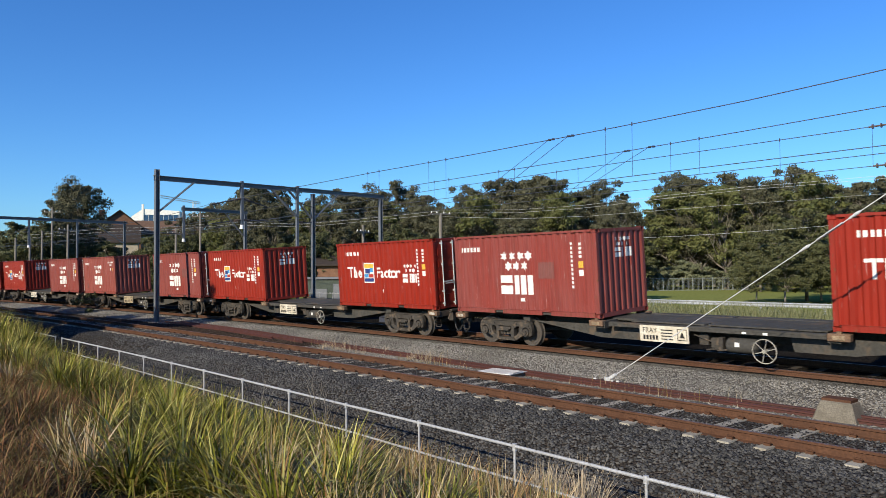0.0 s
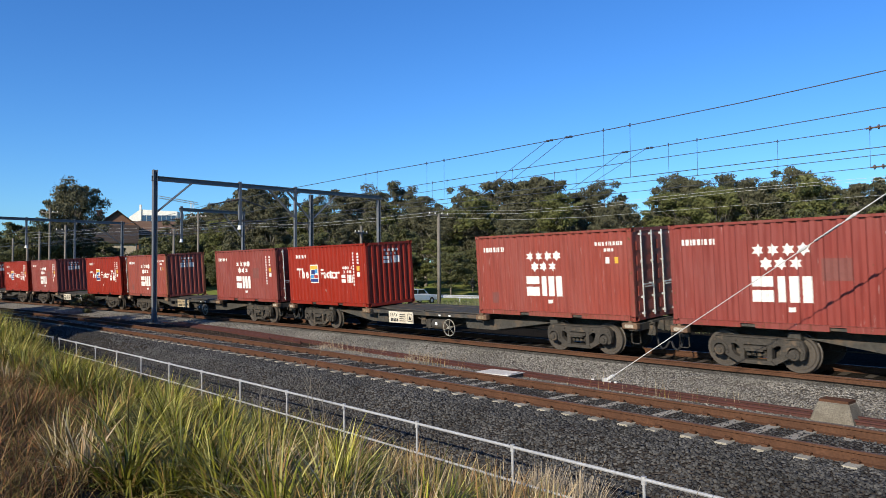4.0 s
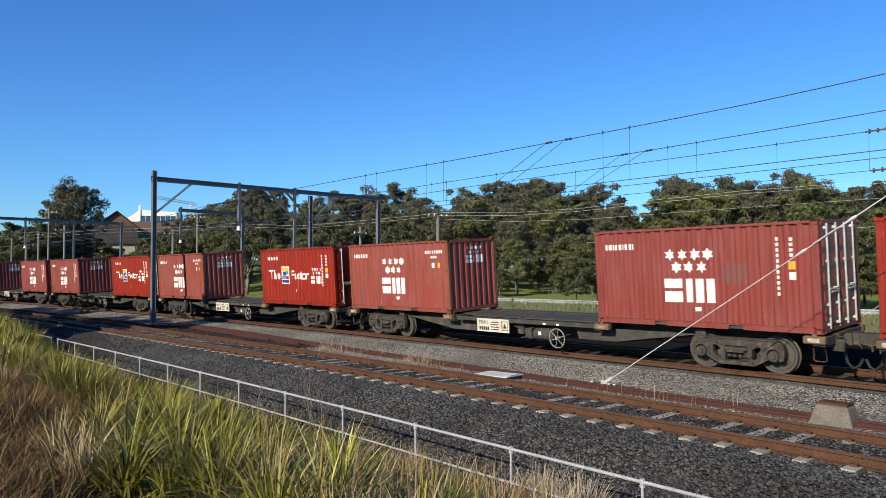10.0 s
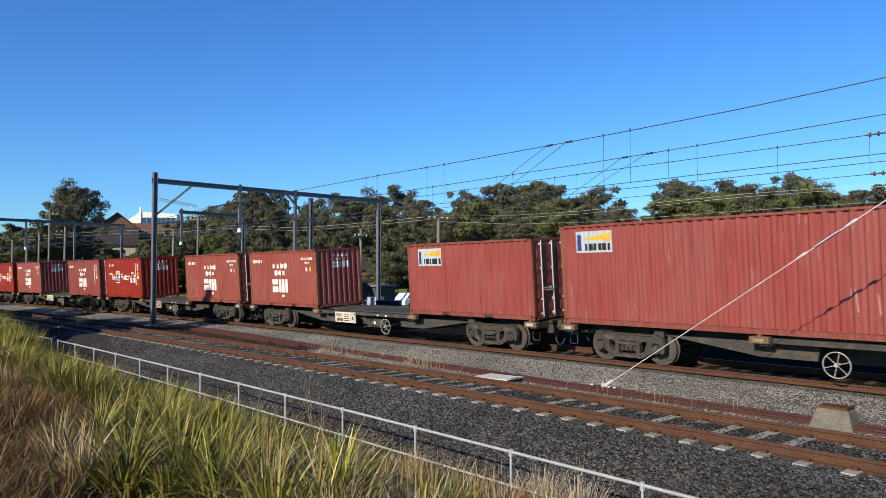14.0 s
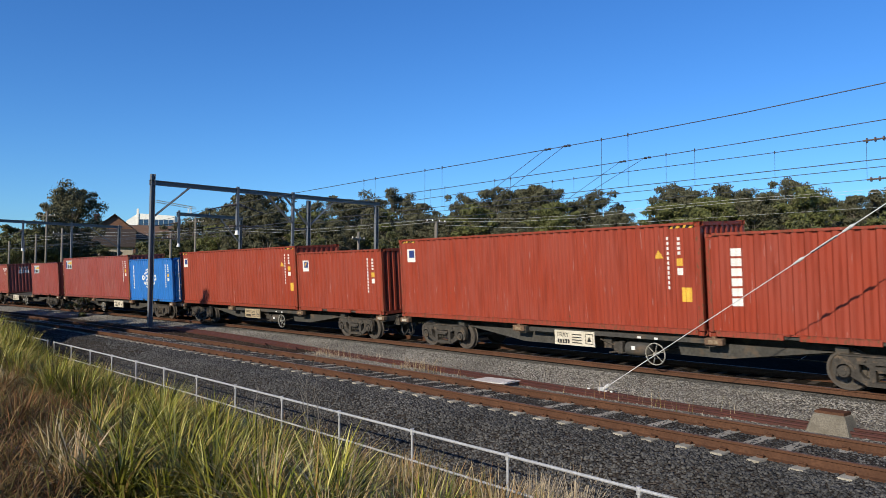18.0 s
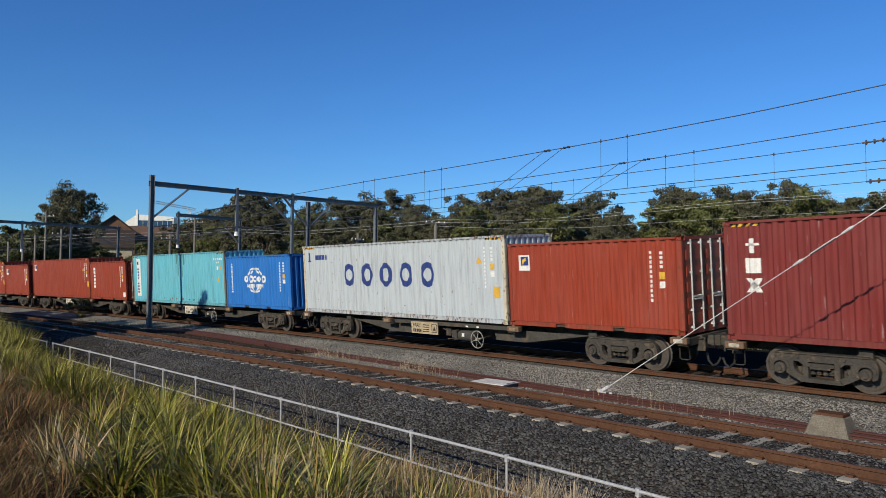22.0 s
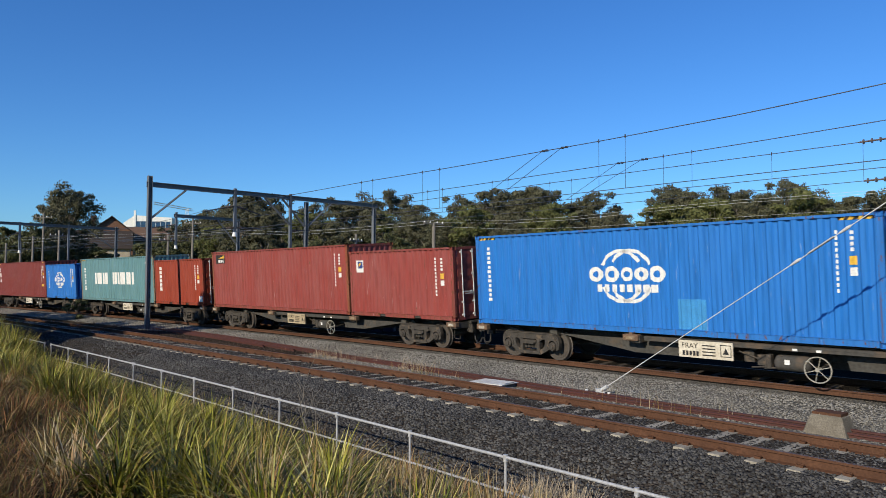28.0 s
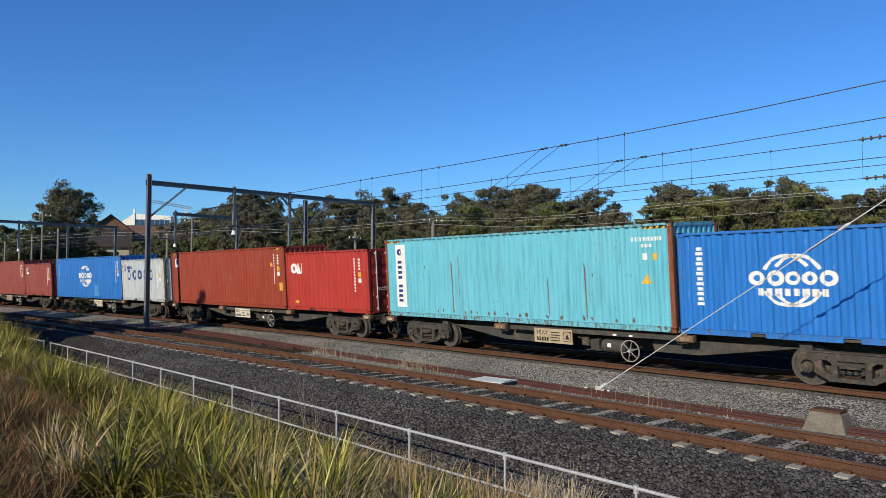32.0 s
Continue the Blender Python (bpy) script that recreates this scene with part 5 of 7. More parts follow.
_arms = ((-3.2, 6.9, -1.25, 6.42), (-3.2, 5.6, -1.25, 5.3), (-3.2, 6.9, -5.0, 6.45), (-3.2, 5.6, -5.0, 5.6), (-7.1, 6.9, -8.5, 6.6), (-7.1, 5.6, -8.5, 5.7))
_brace = ((1.85, 5.85, -0.15, 7.60), (-8.2, 5.9, -6.5, 7.60), (-8.4, 5.9, -10.3, 7.60), (-7.1, 5.9, -5.2, 7.60))
gantry(-27.7, 2.15, -14.3, 7.85, ((1.97, -0.5, 8.19), (-8.3, -0.7, 7.52), (-14.0, -0.7, 7.52)), ((-3.2, 5.3, 7.95), (-7.1, -0.7, 7.95)), _brace, _arms)
gantry(-44.5, -7.3, -13.3, 7.75, ((-13.1, -0.7, 7.45),), ((-7.5, 5.2, 7.9),), ((-12.9, 5.6, -11.2, 7.45),), ((-7.5, 6.9, -5.0, 6.45), (-7.5, 5.6, -5.0, 5.6)))
gantry(-65, 3.2, -11.6, 7.85, ((3.0, -0.5, 8.1), (-11.3, -0.7, 7.9)), ((-2.2, 5.2, 7.9), (-6.6, 0.0, 7.9)), ((-11.1, 5.6, -8.4, 7.5),), ((-2.2, 6.9, -1.0, 6.4),))
gantry(24, 2.6, -14.3, 8.6, ((2.5, -0.5, 9.0), (-14.0, -0.7, 8.3)), ((-3.2, 5.4, 8.8),), (), ((-3.2, 7.6, -1.25, 7.45), (-3.2, 5.6, -1.25, 5.3)))

def line_wire(lat, zf, r, label, s0=-110, s1=24):
    bm = bmesh.new()
    tube(bm, [on(a, lat, zf(a)) for a in np.arange(s0, s1 + 0.1, 2.0)], r, 5)
    return tagged(part("overhead_wire", bm, M_WIRE), label, "wire", "overhead wires")


CARRIERS = (((-27.7, -20, -12, -7, 0, 4.3, 7.5, 24), (6.45, 6.60, 6.69, 6.69, 6.74, 6.81, 6.93, 7.6)), ((-27.7, -12, -2.6, 2.6, 6.3, 24), (6.45, 6.60, 6.69, 6.77, 6.85, 7.4)), ((-27.7, -14, -5, 5, 24), (6.60, 6.85, 6.92, 6.95, 7.3)))


def carrier(lat, k):
    def zf(s):
        if s >= -27.7:
            return float(np.interp(s, *CARRIERS[k]))
        t = (s + 27.7) / -18.65 % 2.0
        return 6.45 - 0.55 * t * (2 - t)
    return zf


for k, (lat, zc) in enumerate(((-1.22, 5.20), (-5.0, 5.56), (-8.5, 5.68))):
    zf = carrier(lat, k)
    line_wire(lat, zf, 0.014, "dark stranded carrier wire over the track")
    line_wire(lat, lambda s: zc, 0.011, "dark contact wire over the track")
    # droppers
    spots = ((-12.7, -11.9, -8.7, -7.7, -0.4, 0.55), (-12.6, -11.6, -8.5, -7.6, -0.45, 0.6), (-8.2, -7.0, 1.7, 4.6))[k]
    for s in spots:
        bm = bmesh.new()
        rod(bm, on(s, lat, zc), on(s, lat, zf(s)), 0.006, 5)
        rod(bm, on(s, lat, zf(s) - 0.05), on(s, lat, zf(s) + 0.06), 0.02, 6)
        tagged(part("dropper_wire", bm, M_WIRE), "thin dropper wire hanging from the carrier", "wire", "dropper wires")
for lat, k, z in ((-8.5, 2, 0), (-8.5, 9, 5.68)):
    zz = carrier(-8.5, 2)
    a, b = (on(4.5, lat, zz(4.5)), on(6.2, lat, zz(6.2))) if z == 0 else (on(4.6, lat, z), on(6.3, lat, z))
    bm = bmesh.new()
    insulator(bm, a, b, 7, 0.08)
    tagged(part("strain_insulator", bm, M_PORCELAIN), "brown ribbed strain insulator in the overhead wire", "insulator")
# slanting jumpers from a carrier down to its contact wire, with clamp pairs
for lat_a, ka, sa, sb, zb in ((-1.22, 0, -2.65, -5.9, 5.20), (-1.22, 0, -1.85, -5.0, 5.20), (-5.0, 1, -2.3, -4.6, 5.56), (-5.0, 1, -1.3, -4.0, 5.56)):
    a, b = on(sa, lat_a, carrier(lat_a, ka)(sa)), on(sb, lat_a, zb)
    bm = bmesh.new()
    rod(bm, a, b, 0.009, 5)
    tagged(part("jumper_wire", bm, M_WIRE), "thin slanting jumper wire below a carrier", "wire", "jumper wires")
    for d in (0.05, 0.20):
        bm = bmesh.new()
        p = on(sa + d, lat_a, carrier(lat_a, ka)(sa + d))
        rod(bm, p - Vector((0.05, 0, 0.0)), p + Vector((0.05, 0, 0.0)), 0.036, 8)
        tagged(part("wire_clamp", bm, M_WIRE), "small dark clamp on the carrier wire", "clamp", "wire clamps")


def guy(base, tip, marks, label):
    root = new("guy_cable")
    base, tip = Vector(base), Vector(tip)
    root.matrix_basis = Matrix.Translation(base)
    tagged(root, label, "cable", "guy cables")
    d = tip - base
    u = d.normalized()
    bm = bmesh.new()
    rod(bm, (0, 0, 0), d, 0.010, 7)
    part("cable", bm, M_GUY, root)
    for along, length, r in marks:
        bm = bmesh.new()
        if r > 0.1:
            side = u.cross(Vector((0, 0, 1))).normalized() * 0.035
            for o in (-1, 1):
                rod(bm, u * along + side * o, u * (along + length) + side * o, 0.014, 6)
            part("turnbuckle", bm, M_GUY, root, "open steel turnbuckle")
        else:
            rod(bm, u * along, u * (along + length), r * 0.6, 8, r)
            rod(bm, u * (along + length), u * (along + length * 1.4), r, 8, r * 0.5)
            part("clamp", bm, M_GUY, root, "bright cable clamp")
    bm = bmesh.new()
    box(bm, -0.10, 0.10, -0.05, 0.05, -0.12, 0.06)
    rod(bm, -u * 0.12, u * 0.25, 0.045, 8)
    part("anchor_shackle", bm, M_GUY, root)
    return root


g0 = on(2.27, 2.49, -0.22)
g1 = Vector((6.95, 14.05, 2.790))
gd = (g1 - g0)
guy(g0, g0 + gd * 2.62, ((gd.length * 0.99, 0.17, 0.034), (gd.length * 1.0 + 0.34, 0.56, 0.2), (gd.length + 1.02, 0.18, 0.034)), "bright steel guy cable with clamps and a turnbuckle")
g2, g3 = on(3.7, -8, 0.52), on(5.2, -8, 1.56)
gu = g3 - g2
guy(g2 - gu * 1.05, g2 + gu * 6.2, (), "pale steel guy cable behind the train")
for o in (-0.36, 0.30):
    bm = bmesh.new()
    p = on(2.27 + o, 2.55, -0.16)
    rod(bm, p - Vector((0, 0, 0.2)), p + Vector((0, 0, -0.05)), 0.035, 8)
    tagged(part("anchor_bolt", bm, M_WHITE), "pale anchor bolt in the ballast", "bolt", "anchor bolts")
bm = bmesh.new()
box(bm, -0.55, 0.75, -0.16, 0.16, -0.2, 0.0)
bevelled(bm, 0.01)
tagged(part("anchor_sleeper", bm, M_TUBE, None, "", stand(2.3, 2.49, -0.27)), "dark timber anchor baulk in the ballast", "baulk")


# ---- trees ----
def leaves(rng, centres, radii, per, size):
    """Leaf blades on the outside of flattened clumps, facing mostly outwards."""
    n = len(centres)
    c = np.repeat(np.asarray(centres), per, 0)
    r = np.repeat(np.asarray(radii), per, 0)
    N = n * per
    d = rng.normal(size=(N, 3))
    d[:, 2] = np.where(rng.uniform(size=N) < 0.45, np.abs(d[:, 2]), d[:, 2])
    d /= np.linalg.norm(d, axis=1)[:, None]
    rad = rng.uniform(0.35, 1.0, N) ** 0.5 + rng.normal(size=N) * 0.05
    lump = 1 + 0.28 * np.sin(d[:, 0] * 7 + c[:, 0] * 3) * np.cos(d[:, 1] * 6 + c[:, 1] * 3) + 0.14 * np.sin(d[:, 2] * 11 + c[:, 2] * 5)
    p = c + d * (rad * lump)[:, None] * r
    face = d + rng.normal(size=(N, 3)) * 0.55
    face[:, 2] += 0.15
    face /= np.linalg.norm(face, axis=1)[:, None]
    a = np.cross(face, rng.normal(size=(N, 3)))
    a /= np.linalg.norm(a, axis=1)[:, None]
    b = np.cross(face, a)
    sz = size * rng.uniform(0.6, 1.4, N)
    a, b = a * sz[:, None], b * (sz * 0.45)[:, None]
    v = np.stack((p - a, p + b, p + a, p - b), 1).reshape(-1, 3)
    return v, np.arange(len(v)).reshape(-1, 4)


M_GUM = pieces("gum_leaves", ((0.068, 0.069, 0.041), (0.085, 0.085, 0.049), (0.116, 0.112, 0.066), (0.076, 0.076, 0.045)), 0.55, 0.18, 0.2)
M_BUSH = pieces("bush_leaves", ((0.062, 0.068, 0.029), (0.082, 0.087, 0.037), (0.112, 0.115, 0.051), (0.069, 0.074, 0.032)), 0.55, 0.2, 0.2)
M_LIGHT = pieces("light_leaves", ((0.092, 0.102, 0.036), (0.124, 0.134, 0.046), (0.165, 0.168, 0.064)), 0.55, 0.25, 0.2)
M_SAGE = pieces("sage_leaves", ((0.12, 0.135, 0.075), (0.17, 0.185, 0.105), (0.22, 0.225, 0.135)), 0.55, 0.25, 0.2)
M_BARK = surface("pale_gum_bark", (0.30, 0.27, 0.235), (0.17, 0.15, 0.125), 0.85, 0.0, 1.2, 12, 0.4, stretch=(1, 1, 0.3))


def tree(seed, height, width, bare, clumps, per, size, mat, label, airy=0.0):
    """A tree with a tapering trunk, forking limbs and a crown of leafy clumps; bare: share of clear trunk; airy: gaps between clumps."""
    rng = np.random.default_rng(seed)
    root = new("tree")
    tagged(root, label, "tree")
    bm = bmesh.new()
    h0 = height * bare
    pts = [Vector((0, 0, -0.5))]
    for k in range(1, 6):
        pts.append(Vector((rng.normal() * 0.05 * height * k / 5, rng.normal() * 0.05 * height * k / 5, height * 0.72 * k / 5)))
    r0 = height * 0.020
    for k in range(5):
        rod(bm, pts[k], pts[k + 1], r0 * (1 - k * 0.17), 8, r0 * (1 - (k + 1) * 0.17))
    # main limbs, each carrying its own bough of clumps
    boughs = []
    nb = 9 if airy else 8
    for k in range(nb):
        a = 2.4 * k + rng.uniform(-0.4, 0.4)
        f = (k + 0.5) / nb
        z = h0 + (height - h0) * (0.22 + 0.62 * f)
        reach = width / 2 * (0.62 if f < 0.75 else 0.34) * rng.uniform(0.75, 1.1)
        tip = Vector((math.cos(a) * reach, math.sin(a) * reach, z))
        i = min(4, max(1, int(f * 4)))
        foot = pts[i].lerp(pts[i + 1], 0.2)
        knee = foot.lerp(tip, 0.5) + Vector((0, 0, -0.03 * height))
        rod(bm, foot, knee, r0 * 0.36, 7, r0 * 0.24)
        rod(bm, knee, tip, r0 * 0.24, 6, r0 * 0.12)
        boughs.append((tip, knee))
    cs, rs = [], []
    for k in range(clumps):
        f = rng.uniform(0, 1)
        if rng.uniform() < 0.62:
            tip, knee = boughs[k % nb]
            o = Vector(np.clip(rng.normal(size=3), -1.5, 1.5)) * width * 0.115
            o.z = abs(o.z) * 0.9 - width * 0.02
            c = tip + o
            start = knee.lerp(tip, rng.uniform(0.3, 1.0))
        else:
            a = rng.uniform(0, 2 * math.pi)
            spread = width / 2 * (max(0.04, 1 - f ** 3.2)) ** 0.5 * min(1.0, 0.55 + f * 1.4) * rng.uniform(0.3, 1.0)
            c = Vector((math.cos(a) * spread, math.sin(a) * spread, h0 + (height - h0) * (0.12 + 0.84 * f)))
            i = min(4, max(1, int(f * 4.5)))
            start = pts[i].lerp(pts[min(5, i + 1)], 0.3)
        c.z = min(c.z, height * 0.96)
        rr = width * rng.uniform(0.055, 0.13) * (1 - 0.25 * airy)
        cs.append(tuple(c))
        rs.append((rr, rr, rr * rng.uniform(0.5, 0.72)))
        if start.z < c.z + 1:
            mid = start.lerp(c, 0.5) + Vector((0, 0, -0.012 * height))
            rod(bm, start, mid, r0 * 0.13, 5, r0 * 0.09)
            rod(bm, mid, c, r0 * 0.09, 5, r0 * 0.04)
    part("trunk", bm, M_BARK, root, "pale bark trunk with forking limbs", smooth=True)
    v, q = leaves(rng, cs, rs, per, size)
    cr = bulk("crown", v, q, mat)
    cr.parent = root
    tagged(cr, "ragged crown of small leaves")
    root["tall"] = height
    return root


def afar(a, d, z=0.0):
    """A place at depth d, a times d to the side of the line of sight."""
    return Vector((a * d, d, z))


GUMS = [tree(10 + k, 18.0, 11.5 + 1.5 * (k % 3), 0.22, 84, 250, 0.20, M_GUM, "tall olive-green gum tree with a ragged crown") for k in range(6)]
BUSHES = [tree(40 + k, 9.0, 8.5 + (k % 2), 0.0, 84, 210, 0.16, M_BUSH, "dense dark green bushy tree at the railway's edge") for k in range(4)]
LIGHTS = [tree(60 + k, 11.0, 8.5, 0.14, 84, 190, 0.15, M_LIGHT, "light yellow-green young tree with pale forking limbs", 0.4) for k in range(3)]
SHRUBS = [tree(80 + k, 3.0, 4.2, 0.0, 40, 120, 0.11, M_SAGE, "low grey-green shrub at the edge of a lawn") for k in range(2)]
_used = set()


def plant(kind, a, d, top, wide=1.0):
    """One tree at depth d whose crown's top stands top times d over the eye."""
    i = random.randrange(len(kind))
    src = kind[i]
    p = afar(a, d)
    g = 0.0
    ht = (EYE[2] + top * d - g) * 1.03
    k = ht / src["tall"]
    m = Matrix.Translation((p.x, p.y, g)) @ Matrix.Rotation(random.uniform(0, 6.28), 4, "Z") @ Matrix.Diagonal((k * wide, k * wide, k, 1))
    if src.name in _used:
        copy_thing(src, m)
    else:
        _used.add(src.name)
        src.matrix_basis = m


def skyline(x):
    """Height of the wood's edge over the eye, as a share of the depth, against the sideways share x."""
    return float(np.interp(x, (-0.37, -0.31, -0.275, -0.23, -0.19, -0.145, -0.10, -0.06, -0.02, 0.05, 0.085, 0.10, 0.125, 0.16, 0.19, 0.215, 0.24, 0.265, 0.28, 0.30, 0.315, 0.34, 0.38, 0.42, 0.45, 0.49, 0.54, 0.565, 0.58, 0.62, 0.75), (0.07, 0.097, 0.128, 0.112, 0.10, 0.108, 0.118, 0.112, 0.104, 0.118, 0.128, 0.116, 0.127, 0.122, 0.110, 0.112, 0.102, 0.094, 0.072, 0.08, 0.115, 0.134, 0.126, 0.128, 0.122, 0.132, 0.142, 0.122, 0.112, 0.135, 0.14)))


random.seed(5)
for k in range(48):
    a = -0.345 + k * 0.0236 + random.uniform(-0.006, 0.006)
    if 0.266 < a < 0.294:
        continue
    plant(GUMS, a, random.uniform(112, 150), skyline(a) * random.uniform(0.93, 1.02), random.uniform(0.8, 1.05))
for k in range(38):
    a = -0.30 + k * 0.0285 + random.uniform(-0.01, 0.01)
    if 0.262 < a < 0.296:
        continue
    plant(GUMS if k % 4 else LIGHTS, a, random.uniform(92, 106), skyline(a) * random.uniform(0.70, 0.92), random.uniform(0.9, 1.15))
for k in range(34):
    a = -0.22 + k * 0.0265 + random.uniform(-0.01, 0.01)
    if -0.16 < a < -0.09 or 0.27 < a < 0.42:
        continue
    plant(BUSHES if k % 4 else LIGHTS, a, random.uniform(80, 90), random.uniform(0.030, 0.068), random.uniform(0.9, 1.2))
for a, d, t in ((0.185, 62, 0.055), (0.215, 64, 0.070), (0.43, 60, 0.05), (0.47, 57, 0.072), (0.50, 61, 0.09), (0.52, 58, 0.06), (0.56, 55, 0.075), (0.585, 60, 0.09), (0.61, 56, 0.08), (0.655, 54, 0.07)):
    plant(BUSHES, a, d, t, 1.05)
# in front of the houses by the town end
for k in range(17):
    a = -0.63 + k * 0.021 + random.uniform(-0.008, 0.008)
    plant(BUSHES, a, random.uniform(98, 125), random.uniform(0.035, 0.062) * (0.6 if -0.51 < a < -0.44 else 1.05), random.uniform(0.9, 1.2))
plant(GUMS, -0.515, 118, 0.136, 0.80)
plant(GUMS, -0.542, 112, 0.100, 0.6)
plant(GUMS, -0.528, 121, 0.117, 0.62)
plant(BUSHES, -0.575, 105, 0.085, 1.0)
plant(BUSHES, -0.61, 108, 0.068, 1.0)
plant(GUMS, -0.275, 108, 0.126, 0.95)
for a, d, t in ((-0.44, 118, 0.052), (-0.425, 114, 0.060), (-0.41, 112, 0.062), (-0.395, 116, 0.064), (-0.378, 112, 0.062), (-0.36, 114, 0.066), (-0.465, 128, 0.046), (-0.345, 118, 0.075), (-0.325, 116, 0.085), (-0.492, 120, 0.048), (-0.476, 117, 0.050), (-0.458, 121, 0.047), (-0.56, 116, 0.078), (-0.595, 118, 0.075), (-0.625, 120, 0.08)):
    plant(BUSHES, a, d, t, 0.9)
# low growth behind the lawn
for k in range(11):
    a = 0.255 + k * 0.018 + random.uniform(-0.004, 0.004)
    plant(BUSHES, a, random.uniform(106, 112), random.uniform(0.030, 0.048), 1.1)
for k in range(26):
    a = 0.20 + k * 0.020 + random.uniform(-0.005, 0.005)
    plant(BUSHES, a, random.uniform(122, 132), random.uniform(0.050, 0.075), 1.3)
for a, d, top in ((0.335, 99, 0.088), (0.372, 101, 0.098), (0.40, 98, 0.082)):
    plant(LIGHTS, a, d, top, 1.15)
for k in range(13):
    plant(SHRUBS, 0.262 + k * 0.0145 + random.uniform(-0.004, 0.004), random.uniform(90, 96), random.uniform(-0.004, 0.012), random.uniform(0.9, 1.3))
# shade-givers on the bank, beside the viewer's field
for x, y, ht, w in ((-24.6, 31.2, 7.4, 1.0), (-22.3, 27.4, 9.2, 0.46), (-29.2, 34.5, 7.7, 0.85), (-33.2, 42.5, 6.4, 1.35), (-37.5, 49.0, 5.4, 1.4), (-30.5, 28.0, 8.8, 0.7), (-27.0, 22.0, 8.0, 0.6), (-46, 58, 5.4, 1.1), (-27.0, 33.0, 7.3, 0.9), (-31.6, 38.5, 6.7, 1.25), (-36.0, 46.0, 5.8, 1.4), (-42.0, 53.0, 5.5, 1.4), (-22.6, 29.3, 6.6, 0.75), (-27.0, 35.4, 6.6, 0.9)):
    src = BUSHES[int(ht * 10) % 4]
    copy_thing(src, Matrix.Translation((x, y, 0.3)) @ Matrix.Diagonal((ht / 9 * w, ht / 9 * w, ht / 9, 1)))
shrub = tree(90, 1.3, 2.0, 0.02, 16, 90, 0.07, M_BUSH, "small dark green shrub beside the goods line")
shrub.matrix_basis = stand(-40.5, 1.35, -0.3)


def bare_shrub(seed, s, lat, z, height):
    """A leafless weed: one stem with thin forking twigs."""
    r = random.Random(seed)
    root = new("bare_shrub")
    root.matrix_basis = stand(s, lat, z)
    tagged(root, "leafless grey weed standing by the fence", "shrub", "leafless weeds")
    stem = [Vector((0, 0, 0))]
    for k in range(6):
        stem.append(stem[-1] + Vector((r.uniform(-0.03, 0.03), r.uniform(-0.03, 0.03), height / 6)))
    bm = bmesh.new()
    tube(bm, stem, 0.007, 5)
    part("stem", bm, M_POLEWOOD, root)
    for k in range(9):
        a = stem[2 + k % 4].lerp(stem[3 + k % 4], r.random())
        d = Vector((r.uniform(-1, 1), r.uniform(-1, 1), r.uniform(1.2, 2.2))).normalized()
        e = a + d * height * r.uniform(0.18, 0.36)
        f = e + (d + Vector((r.uniform(-0.6, 0.6), r.uniform(-0.6, 0.6), 0.3))).normalized() * height * 0.14
        bm = bmesh.new()
        tube(bm, (a, a.lerp(e, 0.5) + Vector((0, 0, -0.01)), e, f), 0.0035, 4)
        part("twig", bm, M_POLEWOOD, root)


bare_shrub(1, 2.05, 10.55, -0.72, 1.45)
bare_shrub(2, 2.45, 10.6, -0.72, 1.05)
bare_shrub(3, 0.5, 10.7, -0.70, 0.9)
bare_shrub(4, 9.3, 10.5, -0.72, 0.8)


# ---- buildings, road edge and poles beyond the line ----
M_BRICK = surface("brown_brick", (0.27, 0.15, 0.10), (0.19, 0.105, 0.07), 0.9, 0.0, 2, 8, 0.3)
M_TILE = surface("grey_brown_roof_tile", (0.070, 0.056, 0.050), (0.045, 0.037, 0.034), 0.85, 0.0, 2, 10, 0.3)
M_STUCCO = surface("white_stucco", (0.76, 0.76, 0.74), (0.62, 0.62, 0.60), 0.8, 0.0, 1, 10, 0.1)
M_BLUEGLASS = surface("blue_window_glass", (0.04, 0.10, 0.20), (0.02, 0.05, 0.11), 0.15, 0.0, 1, 10, 0)
M_DARKGLASS = surface("dark_window_glass", (0.02, 0.022, 0.025), None, 0.12, bumps=0)
M_HUT = surface("dull_green_hut_paint", (0.085, 0.105, 0.09), (0.055, 0.07, 0.06), 0.8, 0.0, 2, 15, 0.1)
M_MESH = surface("grey_green_fence_paint", (0.30, 0.34, 0.34), (0.22, 0.25, 0.25), 0.6, 0.0, 2, 15, 0.1)
M_CARWHITE = surface("white_car_paint", (0.78, 0.78, 0.78), (0.70, 0.70, 0.70), 0.25, bumps=0)
M_RUBBER = surface("black_rubber", (0.015, 0.015, 0.015), None, 0.8, bumps=0)
M_GUARD = surface("weathered_guard_rail", (0.55, 0.57, 0.60), (0.42, 0.44, 0.46), 0.5, 0.4, 0.5, 12, 0.1)
M_CREAM = surface("cream_weatherboard", (0.52, 0.46, 0.36), (0.42, 0.37, 0.29), 0.8, 0.0, 2, 20, 0.2)


